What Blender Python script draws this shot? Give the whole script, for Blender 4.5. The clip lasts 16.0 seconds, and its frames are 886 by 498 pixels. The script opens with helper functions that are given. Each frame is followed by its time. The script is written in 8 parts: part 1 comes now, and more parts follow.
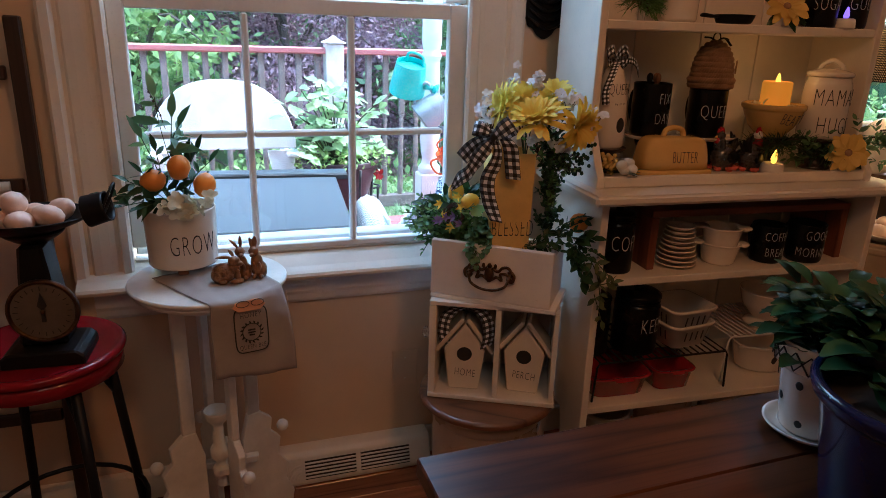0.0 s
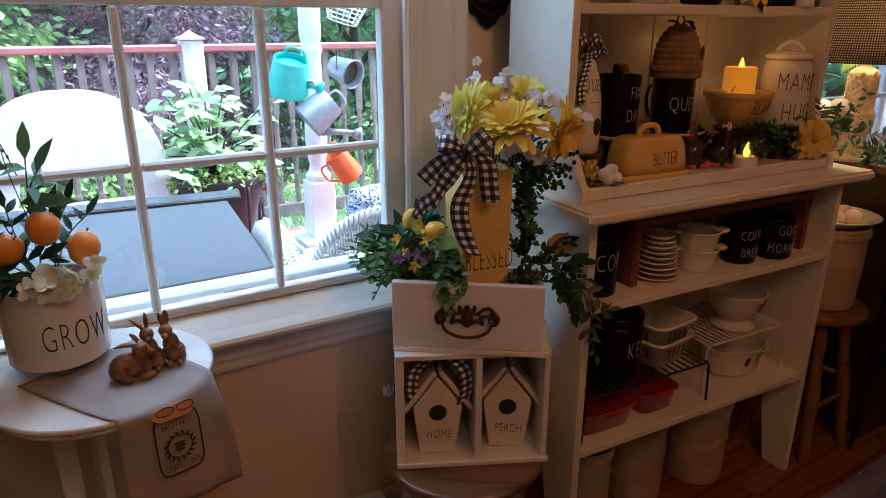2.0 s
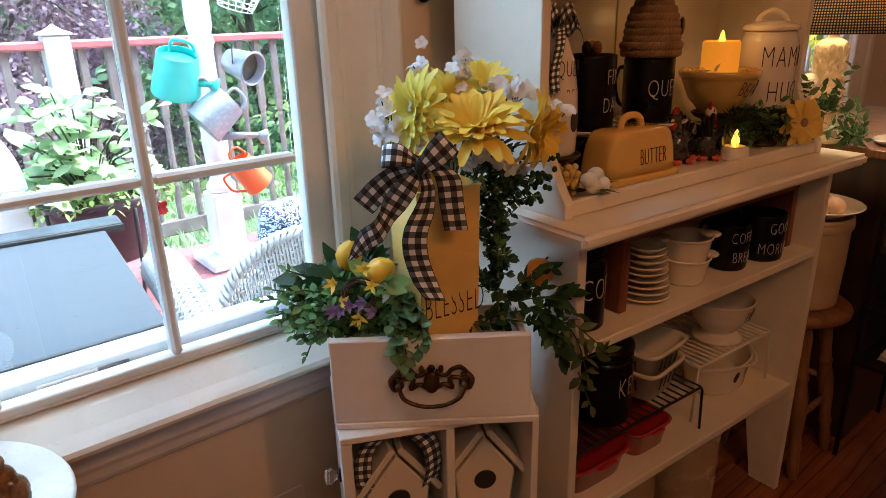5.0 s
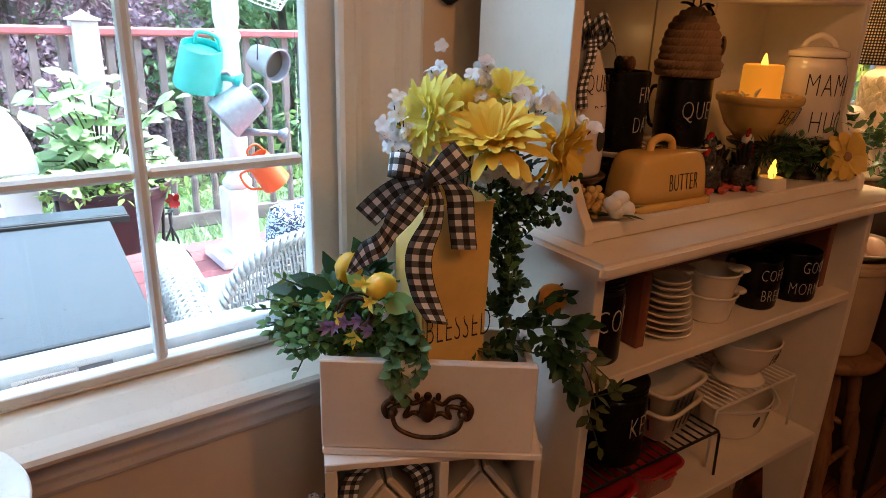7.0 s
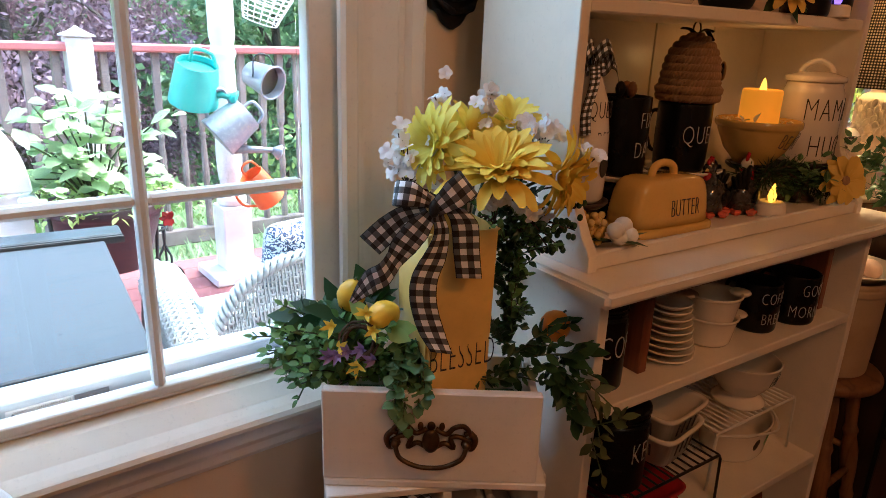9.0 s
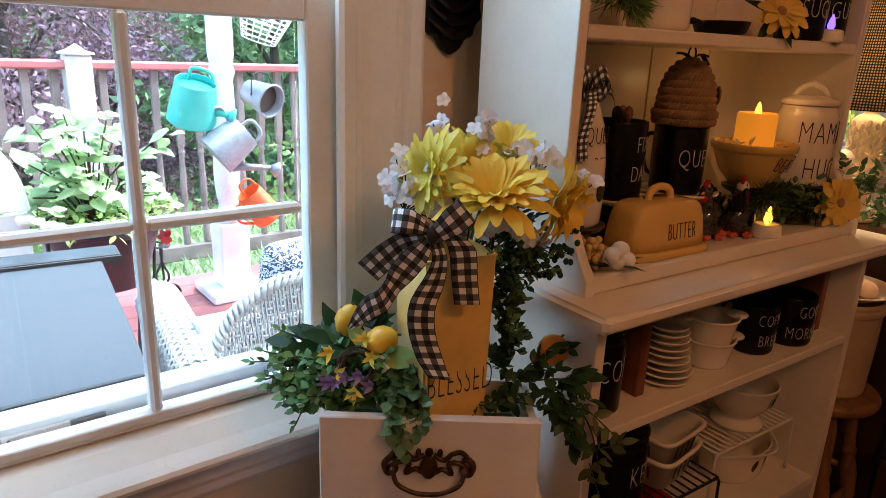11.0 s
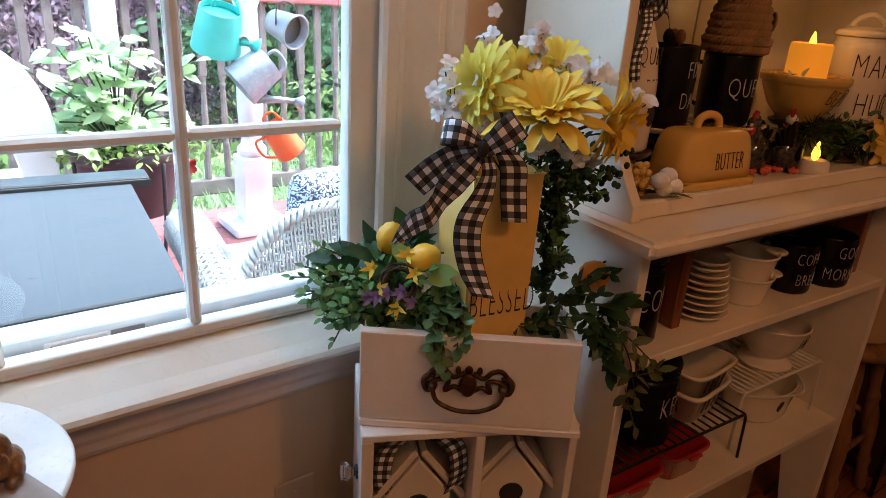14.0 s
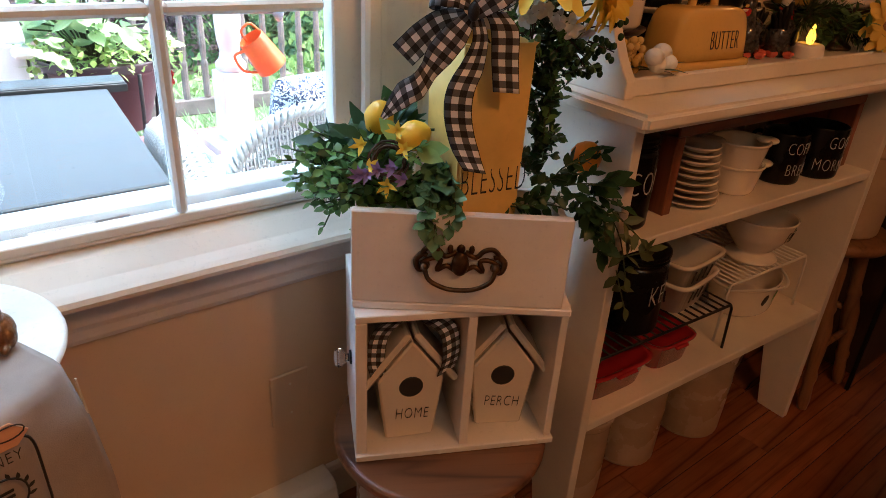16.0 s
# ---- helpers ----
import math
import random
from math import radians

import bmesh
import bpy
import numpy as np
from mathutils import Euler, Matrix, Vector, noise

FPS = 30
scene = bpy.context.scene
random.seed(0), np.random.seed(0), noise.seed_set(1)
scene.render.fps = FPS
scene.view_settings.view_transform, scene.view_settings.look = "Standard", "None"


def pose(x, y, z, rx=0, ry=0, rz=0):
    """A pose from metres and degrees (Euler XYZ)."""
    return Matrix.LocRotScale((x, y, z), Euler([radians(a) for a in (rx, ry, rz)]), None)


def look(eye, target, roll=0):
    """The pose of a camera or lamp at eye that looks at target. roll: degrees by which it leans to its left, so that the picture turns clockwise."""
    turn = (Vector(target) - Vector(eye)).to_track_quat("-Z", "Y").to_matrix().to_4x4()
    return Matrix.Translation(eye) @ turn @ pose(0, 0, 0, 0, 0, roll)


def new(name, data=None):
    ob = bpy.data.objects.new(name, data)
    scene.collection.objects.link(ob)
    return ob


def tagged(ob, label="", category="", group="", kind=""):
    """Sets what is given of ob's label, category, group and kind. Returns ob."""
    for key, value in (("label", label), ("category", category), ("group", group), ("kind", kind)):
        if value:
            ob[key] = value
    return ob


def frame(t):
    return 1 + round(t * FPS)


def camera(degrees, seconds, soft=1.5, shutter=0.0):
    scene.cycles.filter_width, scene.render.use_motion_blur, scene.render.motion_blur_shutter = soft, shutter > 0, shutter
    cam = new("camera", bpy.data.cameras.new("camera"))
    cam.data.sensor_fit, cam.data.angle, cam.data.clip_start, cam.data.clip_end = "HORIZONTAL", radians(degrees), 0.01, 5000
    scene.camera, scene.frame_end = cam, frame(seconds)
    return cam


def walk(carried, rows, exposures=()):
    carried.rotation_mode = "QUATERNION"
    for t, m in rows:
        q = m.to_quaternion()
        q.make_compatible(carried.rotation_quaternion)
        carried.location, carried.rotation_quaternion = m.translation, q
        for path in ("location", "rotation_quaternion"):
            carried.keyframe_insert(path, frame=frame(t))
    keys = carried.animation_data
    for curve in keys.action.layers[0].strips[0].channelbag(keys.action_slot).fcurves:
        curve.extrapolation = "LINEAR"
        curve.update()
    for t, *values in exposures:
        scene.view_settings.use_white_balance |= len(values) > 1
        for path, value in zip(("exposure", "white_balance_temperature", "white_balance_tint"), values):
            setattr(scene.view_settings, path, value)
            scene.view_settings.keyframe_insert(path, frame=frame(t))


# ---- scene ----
cam = camera(67.4, 16.0, soft=0.75)
PATH = [
    (0, (0.004, 0.183, 1.276), (0.62, 1.982, 0.657), 1.8),
    (0.5, (-0.011, 0.307, 1.272), (0.671, 2.084, 0.658), 0.4),
    (1, (-0.013, 0.431, 1.292), (0.685, 2.203, 0.678), -2.4),
    (1.5, (-0.028, 0.498, 1.283), (0.772, 2.219, 0.653), -0.4),
    (2, (-0.068, 0.575, 1.279), (0.916, 2.193, 0.635), 0.1),
    (2.5, (-0.107, 0.633, 1.276), (0.979, 2.187, 0.639), -0.8),
    (3, (-0.064, 0.737, 1.265), (1.028, 2.285, 0.626), -1.1),
    (3.5, (-0.002, 0.829, 1.265), (1.115, 2.355, 0.614), -2.6),
    (4, (0.023, 0.868, 1.254), (1.207, 2.324, 0.563), -1.8),
    (4.2, (0.029, 0.872, 1.26), (1.209, 2.335, 0.575), -2.5),
    (6.3, (0.117, 0.908, 1.229), (1.286, 2.396, 0.582), 1.7),
    (6.5, (0.119, 0.911, 1.235), (1.278, 2.407, 0.59), 1.9),
    (7, (0.124, 0.934, 1.239), (1.27, 2.44, 0.591), 1.9),
    (7.5, (0.121, 0.946, 1.234), (1.262, 2.45, 0.572), 2.7),
    (8, (0.123, 0.948, 1.228), (1.264, 2.44, 0.541), 2.6),
    (8.5, (0.121, 0.948, 1.233), (1.272, 2.438, 0.557), 2.5),
    (9, (0.118, 0.956, 1.256), (1.291, 2.457, 0.645), 2.2),
    (9.2, (0.118, 0.957, 1.271), (1.294, 2.47, 0.697), 2.1),
    (11.5, (0.118, 0.959, 1.273), (1.306, 2.462, 0.699), 2.2),
    (12, (0.119, 0.959, 1.271), (1.311, 2.455, 0.689), 2.0),
    (12.5, (0.115, 0.958, 1.264), (1.305, 2.452, 0.671), 2.5),
    (13, (0.103, 0.968, 1.249), (1.272, 2.464, 0.618), 3.5),
    (13.5, (0.09, 0.98, 1.234), (1.238, 2.469, 0.551), 4.2),
    (14, (0.084, 0.985, 1.224), (1.217, 2.47, 0.508), 3.7),
    (14.5, (0.081, 0.988, 1.209), (1.204, 2.459, 0.451), 3.2),
    (15, (0.075, 0.987, 1.194), (1.206, 2.441, 0.416), 3.5),
    (15.5, (0.073, 0.981, 1.173), (1.197, 2.402, 0.326), 3.0),
    (16, (0.07, 0.971, 1.149), (1.197, 2.36, 0.253), 3.5),
]
EXPOSURES = [
    (0, 2.32, 4900, -2),
    (1.5, 2.2, 5000, -2),
    (2.5, 2.48, 5200, -1),
    (3.5, 2.53, 5330, -2),
    (4, 2.79, 5430, -3),
    (9, 2.71, 5560, -1),
    (13, 2.66, 5680, 0),
    (15, 2.70, 5720, -1),
    (16, 2.97, 5760, -1),
]
walk(cam, [(t, look(eye, target, roll)) for t, eye, target, roll in PATH], EXPOSURES)

# ---- world, sun, large lights ----
world = bpy.data.worlds.new("sky")
scene.world = world
world.use_nodes = True
wn = world.node_tree.nodes
sky = wn.new("ShaderNodeTexSky")
sky.sky_type = "NISHITA"
sky.sun_disc = False
sky.sun_elevation, sky.sun_rotation = radians(62), radians(90)
sky.air_density, sky.dust_density = 1.0, 3.0
world.node_tree.links.new(sky.outputs[0], wn["Background"].inputs[0])
wn["Background"].inputs[1].default_value = 0.238


def lamp(name, kind, m, watts, colour, size=0.1, size_y=None):
    data = bpy.data.lights.new(name, kind)
    data.energy, data.color = watts, colour
    if kind == "SUN":
        data.angle = radians(size)
    elif kind == "AREA":
        data.size = size
        if size_y:
            data.shape, data.size_y = "RECTANGLE", size_y
    else:
        data.shadow_soft_size = size
    ob = new(name, data)
    ob.matrix_world = m
    return ob


lamp("sun", "SUN", look((1.6, 0.05, 3.0), (0, 0, 0)), 1.05, (1.0, 0.97, 0.92), 12)
# the sky's light through the upper sash
lamp("upper_sash_daylight", "AREA", look((0.21, 2.02, 1.78), (-0.05, 1.2, 0.55)), 1.2, (0.72, 0.87, 1.0), 0.72, 0.66)
# the lamp inferred over the dining table, then an added fill light, both unseen
lamp("unseen_bulb", "POINT", pose(0.66, 0.10, 2.34), 4.4, (1.0, 0.345, 0.095), 0.07)
lamp("unseen_bulb", "POINT", pose(-0.10, -0.25, 2.34), 2.0, (1.0, 0.70, 0.46), 0.20)


# ---- materials ----
def nodes_of(name):
    m = bpy.data.materials.new(name)
    m.use_nodes = True
    nt = m.node_tree
    return m, nt, nt.nodes["Principled BSDF"]


def link(nt, a, b):
    nt.links.new(a, b)


def noise_node(nt, scale, detail=4.0, rough=0.55, stretch=None):
    tc = nt.nodes.new("ShaderNodeTexCoord")
    n = nt.nodes.new("ShaderNodeTexNoise")
    n.inputs["Scale"].default_value = scale
    n.inputs["Detail"].default_value = detail
    n.inputs["Roughness"].default_value = rough
    src = tc.outputs["Object"]
    if stretch:
        mp = nt.nodes.new("ShaderNodeMapping")
        mp.inputs["Scale"].default_value = stretch
        link(nt, src, mp.inputs[0])
        src = mp.outputs[0]
    link(nt, src, n.inputs["Vector"])
    return n


def ramp(nt, fac, stops, interp="LINEAR"):
    r = nt.nodes.new("ShaderNodeValToRGB")
    r.color_ramp.interpolation = interp
    els = r.color_ramp.elements
    while len(els) < len(stops):
        els.new(0.5)
    for e, (p, c) in zip(els, stops):
        e.position, e.color = p, (*c, 1)
    link(nt, fac, r.inputs[0])
    return r.outputs[0]


def mix(nt, a, b, fac, mode="MIX"):
    x = nt.nodes.new("ShaderNodeMix")
    x.data_type, x.blend_type = "RGBA", mode
    for s, v in ((x.inputs[0], fac), (x.inputs[6], a), (x.inputs[7], b)):
        if hasattr(v, "links"):
            link(nt, v, s)
        else:
            s.default_value = v if isinstance(v, float) else (*v, 1)
    return x.outputs[2]


def bumped(nt, p, height, strength, distance=0.002):
    b = nt.nodes.new("ShaderNodeBump")
    b.inputs["Strength"].default_value, b.inputs["Distance"].default_value = strength, distance
    link(nt, height, b.inputs["Height"])
    link(nt, b.outputs[0], p.inputs["Normal"])


def shade(c, k):
    return tuple(min(1.0, max(0.0, v * k)) for v in c)


def paint(name, col, rough=0.45, metal=0.0, dark=0.8, light=1.08, big=6.0, fine=140.0, bump=0.12, coat=0.0, vary=0.0, stretch=None):
    """A surface of one colour with soft stains, fine grain and slight relief."""
    m, nt, p = nodes_of(name)
    a = noise_node(nt, big, 5, 0.6, stretch)
    b = noise_node(nt, fine, 3, 0.6)
    c = ramp(nt, a.outputs[0], [(0.3, shade(col, dark)), (0.62, shade(col, light))])
    c = mix(nt, c, shade(col, dark * 0.85), ramp(nt, b.outputs[0], [(0.58, (0, 0, 0)), (0.85, (0.6, 0.6, 0.6))]))
    if vary:
        oi = nt.nodes.new("ShaderNodeObjectInfo")
        hs = nt.nodes.new("ShaderNodeHueSaturation")
        mr = nt.nodes.new("ShaderNodeMapRange")
        mr.inputs[3].default_value, mr.inputs[4].default_value = 1 - vary, 1 + vary
        link(nt, oi.outputs["Random"], mr.inputs[0])
        link(nt, mr.outputs[0], hs.inputs["Value"])
        link(nt, c, hs.inputs["Color"])
        c = hs.outputs[0]
    link(nt, c, p.inputs["Base Color"])
    rr = nt.nodes.new("ShaderNodeMapRange")
    rr.inputs[3].default_value, rr.inputs[4].default_value = max(0.02, rough - 0.09), min(1, rough + 0.09)
    link(nt, a.outputs[0], rr.inputs[0])
    link(nt, rr.outputs[0], p.inputs["Roughness"])
    p.inputs["Metallic"].default_value = metal
    p.inputs["Coat Weight"].default_value = coat
    p.inputs["Coat Roughness"].default_value = 0.08
    if bump:
        bumped(nt, p, b.outputs[0], bump, 0.001)
    return m


def timber(name, col, dark, rough=0.35, axis=0, scale=9.0, coat=0.15, vary=0.15):
    """Grained wood; the grain runs along the local axis."""
    m, nt, p = nodes_of(name)
    st = [1.0, 1.0, 1.0]
    st[axis] = 0.09
    n1 = noise_node(nt, scale, 3, 0.5, st)
    w = nt.nodes.new("ShaderNodeMath")
    w.operation = "MULTIPLY"
    w.inputs[1].default_value = 11.0
    link(nt, n1.outputs[0], w.inputs[0])
    f = nt.nodes.new("ShaderNodeMath")
    f.operation = "PINGPONG"
    f.inputs[1].default_value = 1.0
    link(nt, w.outputs[0], f.inputs[0])
    st2 = [1.0, 1.0, 1.0]
    st2[axis] = 0.03
    n2 = noise_node(nt, 160.0, 3, 0.6, st2)
    n3 = noise_node(nt, 3.0, 3, 0.6)
    c = ramp(nt, f.outputs[0], [(0.0, dark), (0.3, shade(col, 0.85)), (0.8, col)])
    c = mix(nt, c, shade(dark, 0.8), ramp(nt, n2.outputs[0], [(0.5, (0, 0, 0)), (0.8, (0.6, 0.6, 0.6))]))
    c = mix(nt, c, (0.55, 0.5, 0.48), ramp(nt, n3.outputs[0], [(0.35, (0.6, 0.6, 0.6)), (0.6, (0, 0, 0))]), "MULTIPLY")
    if vary:
        oi = nt.nodes.new("ShaderNodeObjectInfo")
        hs = nt.nodes.new("ShaderNodeHueSaturation")
        mr = nt.nodes.new("ShaderNodeMapRange")
        mr.inputs[3].default_value, mr.inputs[4].default_value = 1 - vary, 1 + vary
        link(nt, oi.outputs["Random"], mr.inputs[0])
        link(nt, mr.outputs[0], hs.inputs["Value"])
        link(nt, c, hs.inputs["Color"])
        c = hs.outputs[0]
    link(nt, c, p.inputs["Base Color"])
    p.inputs["Roughness"].default_value = rough
    p.inputs["Coat Weight"].default_value = coat
    p.inputs["Coat Roughness"].default_value = 0.2
    bumped(nt, p, n2.outputs[0], 0.12, 0.001)
    return m


def foliage(name, dark, light, rough=0.45, trans=0.25):
    """Leaves that differ one from another."""
    m, nt, p = nodes_of(name)
    g = nt.nodes.new("ShaderNodeNewGeometry")
    n = noise_node(nt, 7.0, 2)
    a = nt.nodes.new("ShaderNodeMath")
    a.operation = "MULTIPLY_ADD"
    a.inputs[1].default_value = 0.55
    link(nt, g.outputs["Random Per Island"], a.inputs[0])
    h = nt.nodes.new("ShaderNodeMath")
    h.operation = "MULTIPLY"
    h.inputs[1].default_value = 0.5
    link(nt, n.outputs[0], h.inputs[0])
    link(nt, h.outputs[0], a.inputs[2])
    c = ramp(nt, a.outputs[0], [(0.1, dark), (0.85, light)])
    link(nt, c, p.inputs["Base Color"])
    p.inputs["Roughness"].default_value = rough
    if trans:
        t = nt.nodes.new("ShaderNodeBsdfTranslucent")
        link(nt, c, t.inputs[0])
        ms = nt.nodes.new("ShaderNodeMixShader")
        ms.inputs[0].default_value = trans
        link(nt, p.outputs[0], ms.inputs[1])
        link(nt, t.outputs[0], ms.inputs[2])
        link(nt, ms.outputs[0], nt.nodes["Material Output"].inputs[0])
    return m


def gingham(name, checks, black=(0.006, 0.006, 0.007), white=(0.86, 0.88, 0.92), glow=0.0, edge=0.0):
    """Woven checks by the cloth's own coordinates: checks across and along."""
    m, nt, p = nodes_of(name)
    uv = nt.nodes.new("ShaderNodeUVMap")
    sep = nt.nodes.new("ShaderNodeSeparateXYZ")
    link(nt, uv.outputs[0], sep.inputs[0])
    outs = []
    for k in range(2):
        mu = nt.nodes.new("ShaderNodeMath")
        mu.operation = "MULTIPLY"
        mu.inputs[1].default_value = checks[k]
        link(nt, sep.outputs[k], mu.inputs[0])
        fr = nt.nodes.new("ShaderNodeMath")
        fr.operation = "FRACT"
        link(nt, mu.outputs[0], fr.inputs[0])
        gt = nt.nodes.new("ShaderNodeMath")
        gt.operation = "GREATER_THAN"
        gt.inputs[1].default_value = 0.5
        link(nt, fr.outputs[0], gt.inputs[0])
        outs.append(gt)
    ad = nt.nodes.new("ShaderNodeMath")
    ad.operation = "ADD"
    link(nt, outs[0].outputs[0], ad.inputs[0])
    link(nt, outs[1].outputs[0], ad.inputs[1])
    hv = nt.nodes.new("ShaderNodeMath")
    hv.operation = "MULTIPLY"
    hv.inputs[1].default_value = 0.5
    link(nt, ad.outputs[0], hv.inputs[0])
    grey = tuple(0.62 * b + 0.13 * w for b, w in zip(black, white))
    c = ramp(nt, hv.outputs[0], [(0.0, black), (0.3, grey), (0.8, white)], "CONSTANT")
    if edge:
        off = nt.nodes.new("ShaderNodeMath")
        off.operation = "SUBTRACT"
        off.inputs[1].default_value = 0.5
        link(nt, sep.outputs[0], off.inputs[0])
        far = nt.nodes.new("ShaderNodeMath")
        far.operation = "ABSOLUTE"
        link(nt, off.outputs[0], far.inputs[0])
        rim = nt.nodes.new("ShaderNodeMath")
        rim.operation = "GREATER_THAN"
        rim.inputs[1].default_value = 0.5 - edge
        link(nt, far.outputs[0], rim.inputs[0])
        c = mix(nt, c, black, rim.outputs[0])
    n = noise_node(nt, 900.0, 2)
    c = mix(nt, c, shade(white, 0.4), ramp(nt, n.outputs[0], [(0.5, (0, 0, 0)), (0.95, (0.12, 0.12, 0.12))]))
    link(nt, c, p.inputs["Base Color"])
    p.inputs["Roughness"].default_value = 0.75
    p.inputs["Sheen Weight"].default_value = 0.05
    bumped(nt, p, n.outputs[0], 0.3, 0.0006)
    if glow:
        t = nt.nodes.new("ShaderNodeBsdfTranslucent")
        link(nt, c, t.inputs[0])
        ms = nt.nodes.new("ShaderNodeMixShader")
        ms.inputs[0].default_value = glow
        link(nt, p.outputs[0], ms.inputs[1])
        link(nt, t.outputs[0], ms.inputs[2])
        link(nt, ms.outputs[0], nt.nodes["Material Output"].inputs[0])
    return m


def emitter(name, col, strength):
    m, nt, p = nodes_of(name)
    p.inputs["Base Color"].default_value = (*col, 1)
    p.inputs["Emission Color"].default_value = (*col, 1)
    p.inputs["Emission Strength"].default_value = strength
    return m


def clear_glass(name, tint=(1, 1, 1)):
    m, nt, p = nodes_of(name)
    p.inputs["Base Color"].default_value = (*tint, 1)
    p.inputs["Roughness"].default_value = 0.0
    p.inputs["IOR"].default_value = 1.45
    p.inputs["Transmission Weight"].default_value = 1.0
    return m


M_WALL = paint("wall_tan_paint", (0.70, 0.55, 0.39), 0.6, big=2.5, dark=0.92, light=1.03, fine=260, bump=0.15)
M_TRIM = paint("trim_cream_paint", (0.76, 0.70, 0.60), 0.38, big=3, dark=0.92, bump=0.08)
M_SASH = paint("sash_white_paint", (0.80, 0.79, 0.75), 0.35, big=5, dark=0.9, bump=0.08)
M_WHITE = paint("furniture_white_paint", (0.76, 0.69, 0.58), 0.32, big=4, dark=0.9, bump=0.08, coat=0.1)
M_CUBBY = paint("chalky_white_paint", (0.80, 0.76, 0.71), 0.5, big=5, dark=0.9)
M_TABLEW = paint("worn_white_paint", (0.80, 0.77, 0.71), 0.35, big=7, dark=0.82, coat=0.15)
# the ceiling is out of view; its tone is kept dark to weaken bounced light
M_CEIL = paint("ceiling_low_bounce", (0.42, 0.37, 0.31), 0.7, big=2)
M_FLOOR = timber("oak_floor", (0.29, 0.090, 0.030), (0.12, 0.034, 0.012), 0.22, 0, 7.0, 0.4, 0.28)
M_TABLE = timber("walnut_table", (0.105, 0.034, 0.011), (0.036, 0.011, 0.004), 0.34, 0, 6.0, 0.0, 0.1)
M_LID = timber("stained_lid_wood", (0.20, 0.085, 0.038), (0.08, 0.03, 0.015), 0.3, 0, 8.0, 0.3, 0.0)
M_REDWOOD = timber("reddish_board", (0.27, 0.085, 0.035), (0.13, 0.035, 0.016), 0.4, 0, 9.0, 0.1, 0.1)
M_STOOL = timber("honey_wood", (0.28, 0.13, 0.05), (0.16, 0.07, 0.028), 0.4, 2, 10.0, 0.1, 0.1)
M_DARKW = timber("dark_wood", (0.05, 0.026, 0.016), (0.02, 0.011, 0.008), 0.4, 2, 8.0, 0.1, 0.1)
M_CERW = paint("cream_glaze", (0.76, 0.685, 0.575), 0.16, big=9, dark=0.93, light=1.03, fine=300, bump=0.04, coat=0.5)
M_CERB = paint("black_glaze", (0.003, 0.003, 0.0035), 0.28, big=9, fine=300, bump=0.03, coat=0.05)
M_CERY = paint("butter_yellow_glaze", (0.74, 0.47, 0.12), 0.16, big=8, dark=0.93, light=1.03, bump=0.04, coat=0.5)
M_BOWLY = paint("bowl_yellow_glaze", (0.60, 0.39, 0.10), 0.2, big=8, dark=0.92, bump=0.04, coat=0.5)
M_CERR = paint("red_glaze", (0.36, 0.012, 0.016), 0.14, big=8, bump=0.03, coat=0.5)
M_CROCK = paint("stoneware_glaze", (0.46, 0.355, 0.255), 0.28, big=7, dark=0.82, fine=90, bump=0.08, coat=0.3)
M_BLUE = paint("cobalt_glaze", (0.005, 0.010, 0.05), 0.18, big=9, dark=0.6, light=1.4, bump=0.05, coat=0.5)
M_INKB = paint("black_lettering", (0.02, 0.018, 0.016), 0.5, bump=0)
M_INKW = paint("white_lettering", (0.50, 0.48, 0.45), 0.5, bump=0)
M_BLACKMET = paint("black_iron", (0.014, 0.013, 0.013), 0.42, 0.4, bump=0.2)
M_WHITEMET = paint("white_wire", (0.72, 0.69, 0.62), 0.35, bump=0.0)
M_REDMET = paint("red_enamel", (0.24, 0.005, 0.012), 0.2, 0.0, big=10, coat=0.15)
M_BRASS = paint("aged_brass", (0.085, 0.045, 0.022), 0.36, 0.85, dark=0.5, light=1.5, big=60, fine=260, bump=0.25)
M_BRONZE = paint("rabbit_bronze", (0.20, 0.088, 0.028), 0.34, 0.2, dark=0.30, light=1.6, big=45, fine=260, bump=0.9)
M_DIAL = paint("dial_face", (0.13, 0.105, 0.08), 0.4, 0.0, big=14, dark=0.7)
M_EGG = paint("egg_shell", (0.74, 0.52, 0.40), 0.45, big=30, dark=0.85, vary=0.1, bump=0.05)
M_LINEN = paint("grey_linen", (0.38, 0.33, 0.30), 0.9, big=9, fine=700, bump=0.5)
M_APRICOT = paint("apricot_felt", (0.78, 0.42, 0.24), 0.9, fine=500, bump=0.3)
M_VASEY = paint("mustard_tin", (0.80, 0.54, 0.15), 0.42, big=9, dark=0.85, fine=90, bump=0.05)
M_LEMON = paint("lemon_skin", (0.80, 0.46, 0.03), 0.38, big=20, dark=0.9, fine=420, bump=0.4)
M_ORANGE = paint("orange_skin", (0.78, 0.27, 0.02), 0.38, big=20, dark=0.9, fine=420, bump=0.4)
M_ROPE = paint("jute_rope", (0.30, 0.175, 0.085), 0.85, big=30, dark=0.6, fine=500, bump=0.8)
M_CANDLE = emitter("candle_wax_lit", (0.90, 0.30, 0.015), 0.085)
M_FLAME = emitter("led_flame", (1.0, 0.40, 0.03), 0.6)
M_FLAMER = emitter("led_flame_violet", (0.25, 0.12, 0.95), 0.35)
M_WAXW = paint("white_wax", (0.80, 0.74, 0.64), 0.4, bump=0.02)
M_GLASS = clear_glass("window_glass")
M_KNOB = clear_glass("knob_glass", (0.95, 0.97, 1.0))
M_CHECK = gingham("buffalo_check", (2.0, 1.0), edge=0.03)
